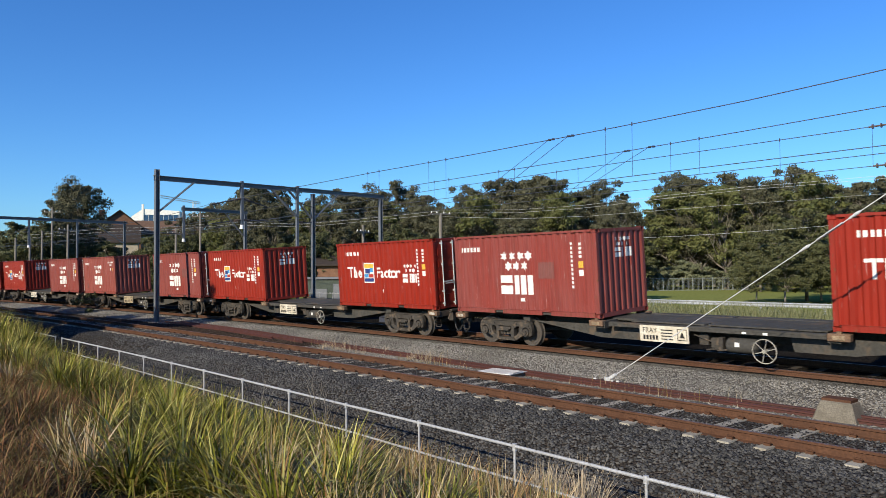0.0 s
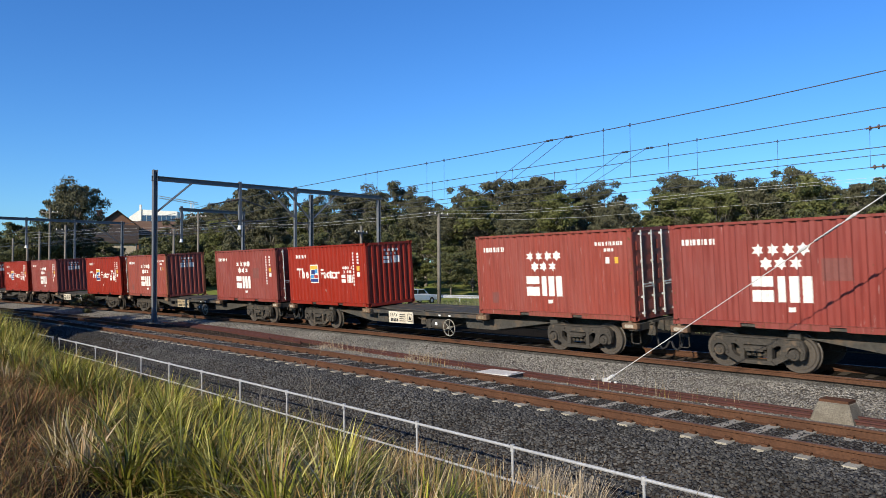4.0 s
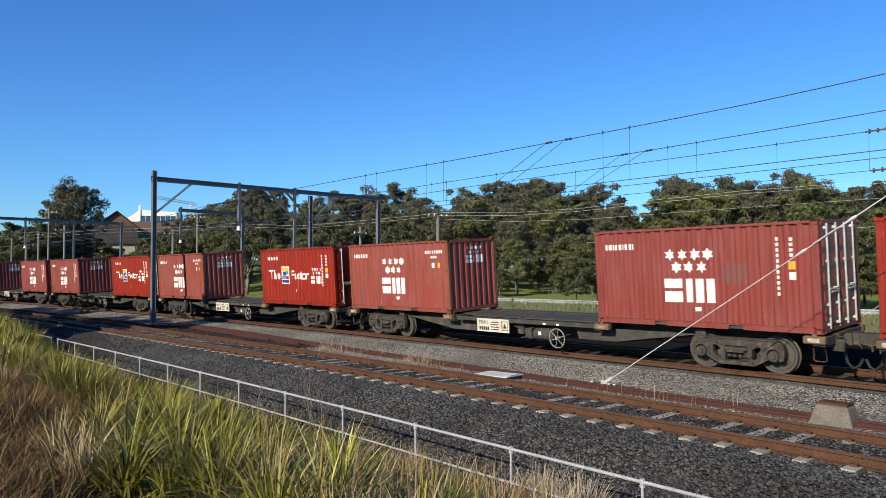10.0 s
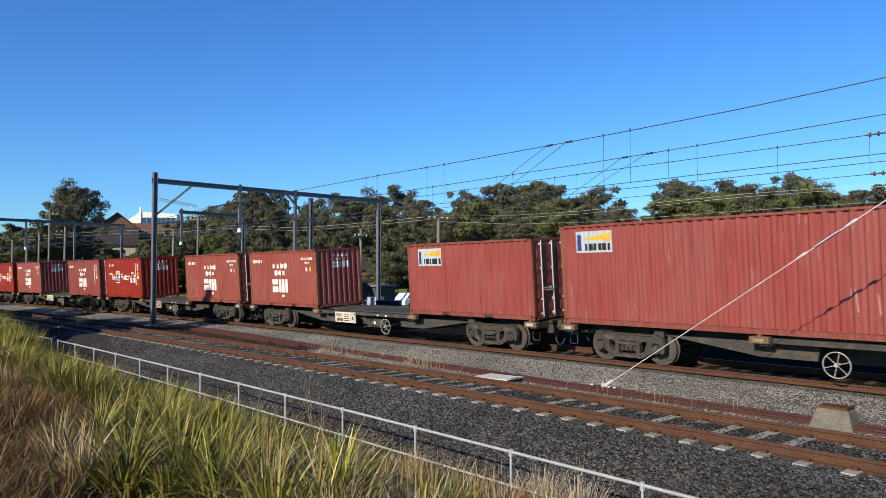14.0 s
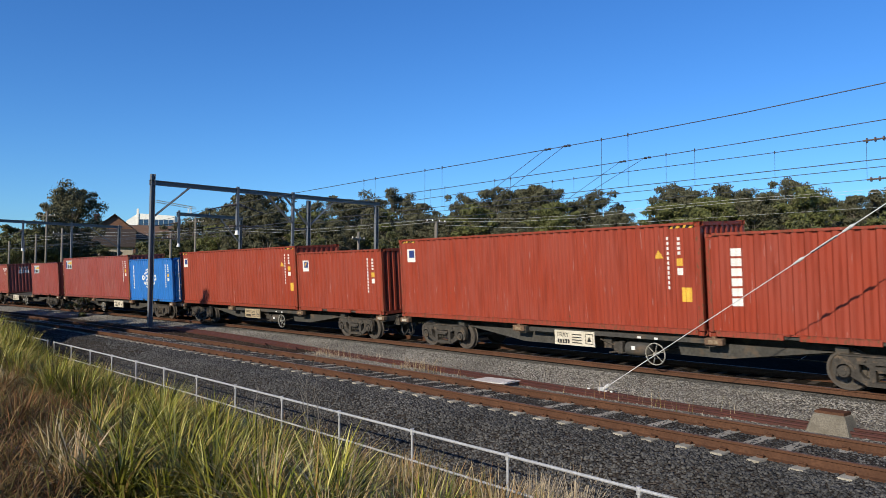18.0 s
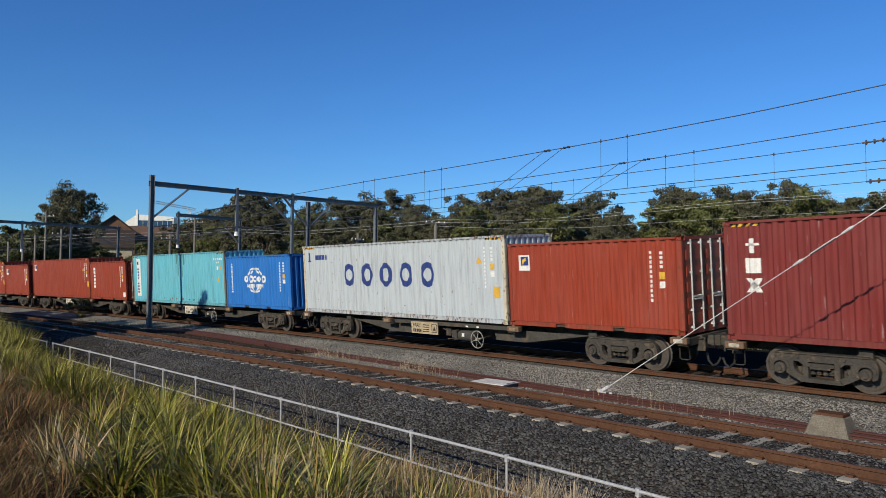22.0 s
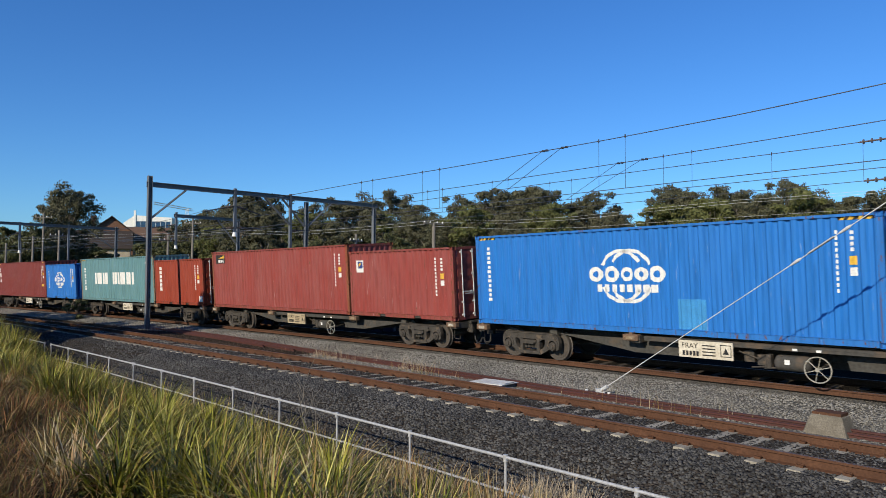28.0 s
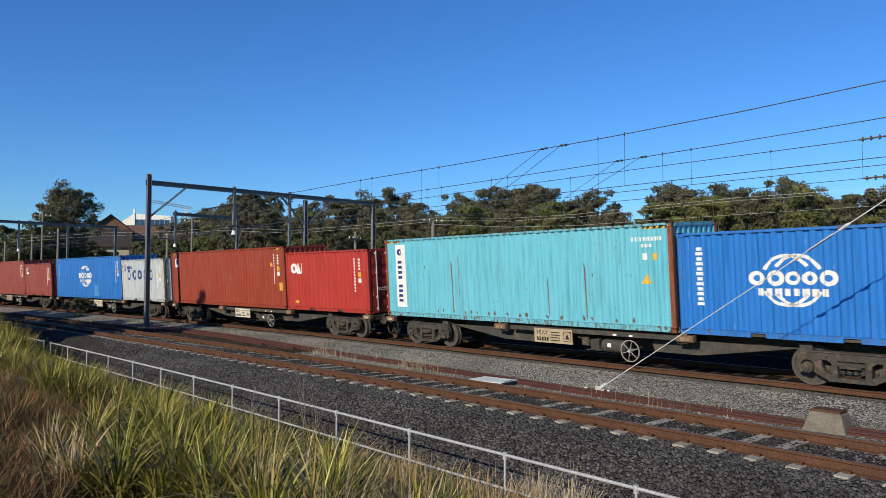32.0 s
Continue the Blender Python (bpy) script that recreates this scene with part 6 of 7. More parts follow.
def house(p, turn, w, d, eaves, ridge, wall_m, roof_m, label, wins=(), chimney=None, base=0.0):
    """A gabled house; gable end faces -y; w across the gable."""
    root = new("house")
    root.matrix_basis = pose(p.x, p.y, base, 0, 0, turn)
    tagged(root, label, "house", "houses beyond the railway")
    bm = bmesh.new()
    prism(bm, [(-w / 2, -1.0), (w / 2, -1.0), (w / 2, eaves), (0, ridge), (-w / 2, eaves)], 0, d)
    part("wall", bm, wall_m, root)
    sl = (ridge - eaves) / (w / 2)
    for o in (-1, 1):
        bm = bmesh.new()
        prism(bm, [(0, ridge + 0.06), (o * (w / 2 + 0.5), eaves - 0.5 * sl + 0.06), (o * (w / 2 + 0.5), eaves - 0.5 * sl + 0.26), (0, ridge + 0.28)], -0.5, d + 0.5)
        part("roof", bm, roof_m, root)
    for x, z, ww, hh in wins:
        bm = bmesh.new()
        box(bm, x - ww / 2, x + ww / 2, -0.05, 0.04, z, z + hh)
        f = part("window", bm, M_STUCCO, root)
        bm = bmesh.new()
        box(bm, x - ww / 2 + 0.08, x + ww / 2 - 0.08, -0.07, -0.052, z + 0.08, z + hh - 0.08)
        part("pane", bm, M_DARKGLASS, f)
    if chimney:
        bm = bmesh.new()
        x, y, z = chimney
        box(bm, x - 0.5, x + 0.5, y - 0.5, y + 0.5, eaves, z)
        box(bm, x - 0.6, x + 0.6, y - 0.6, y + 0.6, z, z + 0.25)
        part("chimney", bm, M_BRICK, root)
    return root


def stead(a, d):
    p = afar(a, d)
    return p, hill_at(p.x, p.y) - 0.2


M_CLAY = surface("brown_clay_roof_tile", (0.20, 0.125, 0.09), (0.13, 0.085, 0.065), 0.85, 0.0, 2, 10, 0.3)
p, g = stead(-0.4545, 152)
house(p, 27, 8.4, 13, 12.3 - g, 15.6 - g, M_BRICK, M_TILE, "tall brown brick house with a steep tiled gable roof", ((0, 10.2 - g, 1.2, 1.5), (-2.0, 7.4 - g, 1.2, 1.5), (2.0, 7.4 - g, 1.2, 1.5)), (-3.4, 2.5, 15.7 - g), g)
p, g = stead(-0.428, 147)
house(p, 112, 7.0, 10.2, 8.8 - g, 12.0 - g, M_CREAM, M_TILE, "cream brick wing of a house with a dark tiled roof", (), None, g)
p, g = stead(-0.340, 172)
house(p, 108, 8.0, 15, 11.4 - g, 14.4 - g, M_CREAM, M_CLAY, "long low house with a brown clay-tiled roof on the hill", (), None, g)
house(afar(-0.585, 120), 60, 8, 12, 3.4, 5.4, M_CREAM, M_TILE, "low house with a dark roof behind bushes", ((0, 1.2, 1.4, 1.3),))
house(afar(-0.070, 88), 92, 8, 9, 3.2, 4.8, M_BRICK, M_TILE, "brick house with a dark roof and verandah behind the railway", ((-1.6, 1.2, 1.5, 1.3), (2.0, 1.2, 1.5, 1.3)))

big = new("public_building")
p, g = stead(-0.405, 230)
big.matrix_basis = pose(p.x, p.y, 0, 0, 0, 10)
tagged(big, "white rendered building with blue glazing on the hill", "building")
bm = bmesh.new()
prism(bm, [(-7.3, g), (7.4, g), (7.4, 22.3), (-3.8, 22.9), (-7.3, 20.4)], 0, 12)
part("wall", bm, M_STUCCO, big)
bm = bmesh.new()
box(bm, -4.1, -3.5, -0.3, 0.4, 18, 24.4)
part("fin_wall", bm, M_STUCCO, big)
for k in range(7):
    bm = bmesh.new()
    x = -3.4 + k * 1.5
    box(bm, x, x + 1.36, -0.12, 0.05, 17.6, 21.0)
    w = part("window", bm, M_BLUEGLASS, big, "blue glazed window")
    bm = bmesh.new()
    box(bm, x + 1.38, x + 1.48, -0.18, 0.05, 17.5, 21.1)
    part("window_frame", bm, M_GUARD, w)

# a tower crane far behind the town
crane = new("tower_crane")
q0, q1, q2 = afar(-0.398, 300, 34.4), afar(-0.3426, 330, 34.3), afar(-0.3504, 325.5, 0)
q2.z = hill_at(q2.x, q2.y) - 0.3
crane.matrix_basis = Matrix.Translation(q2)
tagged(crane, "pale lattice tower crane far behind the houses", "crane")


def lattice(bm, a, b, w, n):
    d = (b - a).normalized()
    e = d.cross(Vector((0, 0, 1)) if abs(d.z) < 0.5 else Vector((1, 0, 0))).normalized() * w
    f = d.cross(e).normalized() * w
    rings = [[a.lerp(b, k / n) + e * i + f * j for i, j in ((-1, -1), (1, -1), (1, 1), (-1, 1))] for k in range(n + 1)]
    for k in range(4):
        rod(bm, rings[0][k], rings[n][k], 0.07, 5)
    for i in range(n):
        for k in range(4):
            rod(bm, rings[i][k], rings[i + 1][(k + 1) % 4], 0.045, 4)


bm = bmesh.new()
lattice(bm, Vector((0, 0, 0)), Vector((0, 0, 34.4 - q2.z)), 0.6, 16)
part("mast", bm, M_STUCCO, crane)
bm = bmesh.new()
lattice(bm, q0 - q2, q1 - q2, 0.45, 18)
part("jib", bm, M_STUCCO, crane)
hut = new("equipment_hut")
hut.matrix_basis = pose(*afar(-0.165, 55), 0, 0, -28) @ Matrix.Translation((0, 0, -0.6))
tagged(hut, "low dull green equipment hut with a flat roof", "hut")
bm = bmesh.new()
box(bm, -2.2, 2.2, 0, 2.6, 0, 2.45)
part("wall", bm, M_HUT, hut)
bm = bmesh.new()
box(bm, -2.4, 2.4, -0.2, 2.8, 2.45, 2.6)
part("roof", bm, M_GANTRY, hut, "flat grey metal roof")
bm = bmesh.new()
box(bm, 0.6, 1.6, -0.04, 0.02, 0.05, 2.1)
part("door", bm, M_GANTRY, hut)
bm = bmesh.new()
box(bm, -1.6, 0.0, -0.04, 0.02, 0.9, 1.7)
for k in range(5):
    box(bm, -1.55, -0.05, -0.07, -0.04, 0.95 + k * 0.15, 1.03 + k * 0.15)
part("louvre", bm, M_GANTRY, hut)
for x in (-2.3, -1.15, 0.0, 1.15, 2.3):
    bm = bmesh.new()
    rod(bm, (x, -0.9, 0.0), (x, -0.9, 1.45), 0.025, 6)
    part("rail_post", bm, M_STEEL, hut)
for z in (0.95, 1.42):
    bm = bmesh.new()
    rod(bm, (-2.3, -0.9, z), (2.3, -0.9, z), 0.022, 6)
    part("front_rail", bm, M_STEEL, hut)
hut2 = copy_thing(hut, pose(*afar(-0.125, 57), 0, 0, -30) @ Matrix.Translation((0, 0, -0.9)))
bm = bmesh.new()
box(bm, -0.55, 0.55, -0.4, 0.4, 0, 1.5)
bevelled(bm, 0.04)
tagged(part("relay_cabinet", bm, M_STEEL, None, "", pose(*afar(-0.095, 52), 0, 0, -35) @ Matrix.Translation((0, 0, -0.6))), "pale grey steel relay cabinet", "cabinet")


M_NAVYBOX = surface("dark_blue_cabinet_paint", (0.016, 0.026, 0.062), (0.011, 0.017, 0.04), 0.6, 0.0, 2, 15, 0.1)
for a in (-0.0845, -0.0675):
    cab = new("relay_cabinet")
    q = afar(a, 38)
    cab.matrix_basis = pose(q.x, q.y, -0.65, 0, 0, -12)
    tagged(cab, "dark blue steel relay cabinet beyond the tracks", "cabinet", "dark blue cabinets")
    bm = bmesh.new()
    box(bm, -0.28, 0.28, -0.25, 0.25, 0, 1.72)
    bevelled(bm, 0.015)
    part("body", bm, M_NAVYBOX, cab)
    bm = bmesh.new()
    box(bm, -0.31, 0.31, -0.28, 0.28, 1.725, 1.78)
    part("cap", bm, M_NAVYBOX, cab)
    bm = bmesh.new()
    box(bm, -0.23, 0.23, -0.27, -0.253, 0.15, 1.62)
    d = part("door", bm, M_NAVYBOX, cab)
    bm = bmesh.new()
    box(bm, 0.15, 0.18, -0.30, -0.272, 0.85, 1.0)
    part("door_handle", bm, M_STEEL, d)


def post_rail(s0, s1, lat, top, n, mat, label, rail_h, name="guard_rail"):
    root = new(name)
    p = on(s0, lat, 0)
    root.matrix_basis = Matrix.Translation(p)
    tagged(root, label, "barrier")
    g = ground_z(lat)
    for k in range(n + 1):
        s = s0 + (s1 - s0) * k / n
        bm = bmesh.new()
        q = on(s, lat - 0.12, 0) - p
        box(bm, q.x - 0.07, q.x + 0.07, q.y - 0.07, q.y + 0.07, g - 0.1, top - 0.02)
        part("post", bm, mat, root)
        if k < n:
            e = s0 + (s1 - s0) * (k + 1) / n
            bm = bmesh.new()
            a, b = on(s, lat, 0) - p, on(e, lat, 0) - p
            away = Vector((-math.sin(heading(s)), math.cos(heading(s)), 0))
            prof = ((0.0, top), (-0.04, top - rail_h * 0.2), (0.03, top - rail_h * 0.5), (-0.04, top - rail_h * 0.8), (0.0, top - rail_h), (0.05, top - rail_h), (0.05, top))
            va = [bm.verts.new(a + away * o + Vector((0, 0, z))) for o, z in prof]
            vb = [bm.verts.new(b + away * o + Vector((0, 0, z))) for o, z in prof]
            for j in range(7):
                bm.faces.new((va[j], va[(j + 1) % 7], vb[(j + 1) % 7], vb[j]))
            bmesh.ops.recalc_face_normals(bm, faces=bm.faces[:])
            part("rail_beam", bm, mat, root)
    return root


post_rail(-40, 14, -31.2, 0.14, 14, M_GUARD, "weathered steel road guard rail in rough grass", 0.31)

# mesh fence across the lawn
mf = new("park_fence")
mf.matrix_basis = pose(*afar(0.24, 88), 0, 0, 0)
tagged(mf, "grey-green steel bar fence across a lawn", "fence")
for k in range(24):
    bm = bmesh.new()
    rod(bm, (k * 1.2 - 9, 0, -0.6), (k * 1.2 - 9, 0, 1.35), 0.035, 6)
    part("post", bm, M_MESH, mf)
for z in (-0.2, 1.25):
    bm = bmesh.new()
    rod(bm, (-9, 0, z), (18.6, 0, z), 0.03, 6)
    part("rail", bm, M_MESH, mf)
bm = bmesh.new()
for k in range(180):
    x = -9 + k * 0.152
    box(bm, x - 0.008, x + 0.008, -0.008, 0.008, -0.5, 1.3)
tagged(part("bars", bm, M_MESH, mf), kind="stuff")


def car(p, turn, mat, label):
    root = new("parked_car")
    root.matrix_basis = pose(p.x, p.y, p.z, 0, 0, turn)
    tagged(root, label, "car", "parked cars")
    bm = bmesh.new()
    prism(bm, [(-2.15, 0.32), (2.15, 0.32), (2.2, 0.62), (2.05, 0.80), (1.2, 0.92), (-2.0, 0.95), (-2.2, 0.7)], -0.86, 0.86)
    bevelled(bm, 0.05)
    part("body", bm, mat, root)
    bm = bmesh.new()
    prism(bm, [(-1.9, 0.93), (1.15, 0.90), (0.45, 1.42), (-1.35, 1.45)], -0.74, 0.74)
    bevelled(bm, 0.05)
    cab = part("cabin", bm, mat, root)
    for sy in (-1, 1):
        for x0, x1 in ((-1.5, -0.5), (-0.4, 0.75)):
            bm = bmesh.new()
            prism(bm, [(x0 - (0.12 if x0 < -1 else 0), 0.98), (x1, 0.98), (x1 - (0.35 if x1 > 0.5 else 0), 1.36), (x0 + 0.08, 1.36)], *sorted((sy * 0.742, sy * 0.755)))
            part("side_window", bm, M_DARKGLASS, cab)
    for x in (-1.35, 1.35):
        for sy in (-1, 1):
            bm = bmesh.new()
            turned(bm, [(0.20, -0.10), (0.31, -0.09), (0.31, 0.09), (0.20, 0.10)], 16, "y")
            w = part("wheel", bm, M_RUBBER, root, "", pose(x, sy * 0.80, 0.31))
            bm = bmesh.new()
            turned(bm, [(0.05, -0.115), (0.18, -0.105), (0.18, 0.105), (0.05, 0.115)], 12, "y")
            part("rim", bm, M_BAR, w)
    return root


for a, d, tn in ((-0.040, 68, 48), (-0.085, 72, -36)):
    q = afar(a, d)
    car(Vector((q.x, q.y, -0.62)), tn, M_CARWHITE, "white car parked beyond the railway")


def pole(p, top, arm, label, r=0.14, turn=0):
    root = new("utility_pole")
    root.matrix_basis = pose(p.x, p.y, 0, 0, 0, turn)
    tagged(root, label, "pole", "utility poles")
    bm = bmesh.new()
    rod(bm, (0, 0, -0.9), (0, 0, top), r, 10, r * 0.75)
    part("shaft", bm, M_POLEWOOD, root, smooth=True)
    for z in arm:
        bm = bmesh.new()
        box(bm, -1.0, 1.0, -0.06, 0.06, z - 0.06, z + 0.06)
        c = part("cross_arm", bm, M_POLEWOOD, root)
        for x in (-0.9, -0.35, 0.35, 0.9):
            bm = bmesh.new()
            rod(bm, (x, 0, z + 0.06), (x, 0, z + 0.2), 0.05, 6, 0.03)
            part("insulator", bm, M_WHITE, c)


def ht(y, d):
    return EYE[2] + y * d


pole(afar(-0.007, 56), ht(0.0795, 56), (ht(0.0785, 56),), "weathered timber power pole with a cross-arm", 0.16, 40)
for a, d, y in ((-0.549, 95, 0.092), (-0.563, 90, 0.060), (-0.580, 85, 0.052), (-0.527, 80, 0.068), (-0.376, 75, 0.062), (-0.115, 62, 0.064), (-0.342, 88, 0.085), (-0.60, 92, 0.05)):
    pole(afar(a, d), ht(y, d), (ht(y, d) - 0.6,) if y > 0.06 else (), "weathered power pole among the trees", 0.15, random.uniform(0, 90))


def far_wire(pts, r, label):
    bm = bmesh.new()
    tube(bm, [afar(a, d, ht(y, d)) for a, d, y in pts], r, 5)
    tagged(part("power_line", bm, M_GUY), label, "wire", "power lines")


for o in (0, 0.004):
    far_wire(((-0.007, 56, 0.080 + o), (0.10, 52, 0.0795 + o), (0.19, 49, 0.085 + o), (0.30, 46, 0.097 + o), (0.42, 43, 0.109 + o), (0.50, 41, 0.1145 + o), (0.66, 38, 0.127 + o)), 0.007, "pale power line sagging across the trees")
    far_wire(((-0.007, 56, 0.079 + o), (-0.10, 60, 0.070 + o), (-0.20, 64, 0.062 + o), (-0.30, 70, 0.066 + o), (-0.376, 75, 0.060 + o), (-0.47, 82, 0.058 + o), (-0.58, 85, 0.05 + o)), 0.008, "pale power line between poles")
far_wire(((0.20, 62, 0.041), (0.33, 58, 0.045), (0.42, 55, 0.0500), (0.52, 52, 0.057), (0.66, 48, 0.066)), 0.011, "pale telephone line against the trees")
far_wire(((-0.007, 56, 0.075), (0.10, 55, 0.071), (0.20, 54, 0.074), (0.40, 52, 0.088), (0.66, 49, 0.105)), 0.008, "thin power line against the trees")


# ---- grass and stones ----
M_GREEN = pieces("long_green_grass", ((0.022, 0.030, 0.004), (0.125, 0.14, 0.012), (0.37, 0.35, 0.055), (0.035, 0.042, 0.006), (0.64, 0.58, 0.20), (0.060, 0.072, 0.008), (0.34, 0.22, 0.08), (0.18, 0.192, 0.02), (0.09, 0.055, 0.02)), 0.5, 0.06, 0.12)
M_DRY = pieces("dry_straw_grass", ((0.36, 0.24, 0.125), (0.07, 0.05, 0.02), (0.54, 0.42, 0.25), (0.16, 0.165, 0.04), (0.31, 0.16, 0.07), (0.10, 0.11, 0.025), (0.58, 0.49, 0.33), (0.12, 0.06, 0.025)), 0.6, 0.12, 0.12)
M_STRAW = pieces("bleached_straw", ((0.34, 0.28, 0.20), (0.46, 0.40, 0.30), (0.24, 0.18, 0.12)), 0.6, 0.15, 0.1)
M_BROWN = pieces("brown_weeds", ((0.092, 0.046, 0.024), (0.24, 0.112, 0.050), (0.125, 0.108, 0.030), (0.34, 0.22, 0.11), (0.056, 0.038, 0.02), (0.14, 0.14, 0.036)), 0.7, 0.15, 0.1)
S_ARR, X_ARR, Y_ARR, T_ARR = S_TAB, X_TAB, Y_TAB, TH_TAB


def on_many(s, lat):
    t = np.interp(s, S_ARR, T_ARR)
    return np.interp(s, S_ARR, X_ARR) + np.sin(t) * lat, np.interp(s, S_ARR, Y_ARR) - np.cos(t) * lat


def blades(name, rng, s, lat, z, length, lean, width, mat, label, segs=4):
    """Arching blades: arrays of root places, lengths, leans; each blade is a tapering strip."""
    n = len(s)
    x, y = on_many(s, lat)
    az = rng.uniform(0, 2 * math.pi, n)
    dx, dy = np.cos(az), np.sin(az)
    fa = az + rng.uniform(0.6, 2.5, n)
    wx, wy = np.cos(fa), np.sin(fa)
    verts = np.zeros((n, segs + 1, 2, 3))
    px, py, pz = x.copy(), y.copy(), z.copy()
    step = length / segs
    ang = lean * rng.uniform(0.1, 0.5, n)
    for k in range(segs + 1):
        w = width * (1 - (k / segs) ** 1.6) * 0.5 + 0.0008
        for j, o in enumerate((-1, 1)):
            verts[:, k, j, 0] = px + wx * w * o
            verts[:, k, j, 1] = py + wy * w * o
            verts[:, k, j, 2] = pz
        px = px + dx * np.sin(ang) * step
        py = py + dy * np.sin(ang) * step
        pz = pz + np.cos(ang) * step
        ang = ang + lean * rng.uniform(0.5, 1.3, n) / segs * 1.6
    base = (np.arange(n) * (segs + 1) * 2)[:, None]
    quads = np.concatenate([base + np.array([[2 * k, 2 * k + 1, 2 * k + 3, 2 * k + 2]]) for k in range(segs)], 1).reshape(-1, 4)
    ob = bulk(name, verts.reshape(-1, 3), quads, mat)
    return tagged(ob, label, "grass", kind="stuff")


_gl, _gz = [g[0] for g in GROUND], [g[1] for g in GROUND]


def clumped(rng, n_clumps, per, s0, s1, l0, l1, keep, spread):
    cs, cl = rng.uniform(s0, s1, n_clumps), rng.uniform(l0, l1, n_clumps)
    k = np.array([rng.uniform() < keep(a, b) for a, b in zip(cs, cl)])
    cs, cl = cs[k], cl[k]
    vig = rng.uniform(0.7, 1.2, len(cs))
    s = np.repeat(cs, per) + rng.normal(size=len(cs) * per) * spread
    l = np.repeat(cl, per) + rng.normal(size=len(cs) * per) * spread
    return s, l, np.interp(l, _gl, _gz) - 0.03, np.repeat(vig, per)


def wet(s, l):
    return 0.55 + 1.5 * noise.noise((s * 0.17 + 3, l * 0.33, 1.7))


STRAW = 0.80      # slope of the line in plan between green and straw


def crest(s):
    """Where the green grass gives way to brown weeds towards the viewer."""
    return 13.45 + min(1.35, max(0.0, (s + 1.5) * 0.30)) + 0.35 * math.sin(s * 1.3)


def straw_side(s, l):
    """How far a place lies on the straw-coloured end of the bank."""
    return 12.55 + STRAW * (s - 4.44) - l


def green_keep(s, l):
    return min(1, max(0.40, 0.42 + wet(s, l)) * min(1, max(0.02, (crest(s) - l) * 2.0)) * min(1, max(0.16, 0.5 - straw_side(s, l) * 0.8)))


def dry_keep(s, l):
    return min(1, max(0.03, straw_side(s, l) * 0.7 + 0.25 if s < 9.5 and l < 14.2 else 0.03, 0.10 if -16 < s < -5 and l < 12.8 else 0))


def brown_keep(s, l):
    return min(1, max(0.10, (l - crest(s) + 0.4) * 0.9, 0.5 - wet(s, l)))


def tall(l):
    """How tall the grass grows: tallest on the slope, low on the crest."""
    return np.interp(l, (10.8, 11.4, 13.0, 14.4, 15.6, 17), (0.75, 0.95, 1.0, 0.9, 0.6, 0.4))


def tussocks(name, rng, n, per, s0, s1, l0, l1, keep, length, lean, width, mat, label, segs=5):
    """Tufts of strap leaves that spring from one crown and arch outwards."""
    cs, cl = rng.uniform(s0, s1, n), rng.uniform(l0, l1, n)
    k = np.array([rng.uniform() < keep(a, b) for a, b in zip(cs, cl)])
    cs, cl = cs[k], cl[k]
    m = len(cs)
    cx, cy = on_many(cs, cl)
    cz = np.interp(cl, _gl, _gz)
    vig = rng.uniform(0.65, 1.15, m) * np.interp(cs, (-22, -14), (1.4, 1.0)) * (tall(cl) if length[1] > 1.1 else np.interp(cl, (10, 10.8, 13, 16), (0.75, 0.9, 1.0, 0.7)))
    N = m * per
    idx = np.repeat(np.arange(m), per)
    az = rng.uniform(0, 2 * math.pi, N)
    big = 0.16 + 0.12 * vig
    out = rng.uniform(0, 1, N) ** 0.6
    rad = out * big[idx]
    x, y, z = cx[idx] + np.cos(az) * rad, cy[idx] + np.sin(az) * rad, cz[idx] - 0.03
    ln = rng.uniform(length[0], length[1], N) * vig[idx] * (1.08 - 0.2 * out)
    le = rng.uniform(lean[0], lean[1], N) * (0.22 + 0.95 * out)
    az = az + rng.normal(size=N) * 0.6
    dx, dy = np.cos(az), np.sin(az)
    fa = az + math.pi / 2 + rng.normal(size=N) * 0.35
    wx, wy = np.cos(fa), np.sin(fa)
    wd = rng.uniform(width[0], width[1], N)
    verts = np.zeros((N, segs + 1, 2, 3))
    ang = le * 0.3
    step = ln / segs
    for q in range(segs + 1):
        w = wd * (1 - (q / segs) ** 2.2) * 0.5 + 0.0008
        for j, o in enumerate((-1, 1)):
            verts[:, q, j, 0], verts[:, q, j, 1], verts[:, q, j, 2] = x + wx * w * o, y + wy * w * o, z
        x, y, z = x + dx * np.sin(ang) * step, y + dy * np.sin(ang) * step, z + np.cos(ang) * step
        ang = ang + le * rng.uniform(0.6, 1.4, N) / segs * 1.5
    base = (np.arange(N) * (segs + 1) * 2)[:, None]
    quads = np.concatenate([base + np.array([[2 * q, 2 * q + 1, 2 * q + 3, 2 * q + 2]]) for q in range(segs)], 1).reshape(-1, 4)
    return tagged(bulk(name, verts.reshape(-1, 3), quads, mat), label, "grass", kind="stuff")


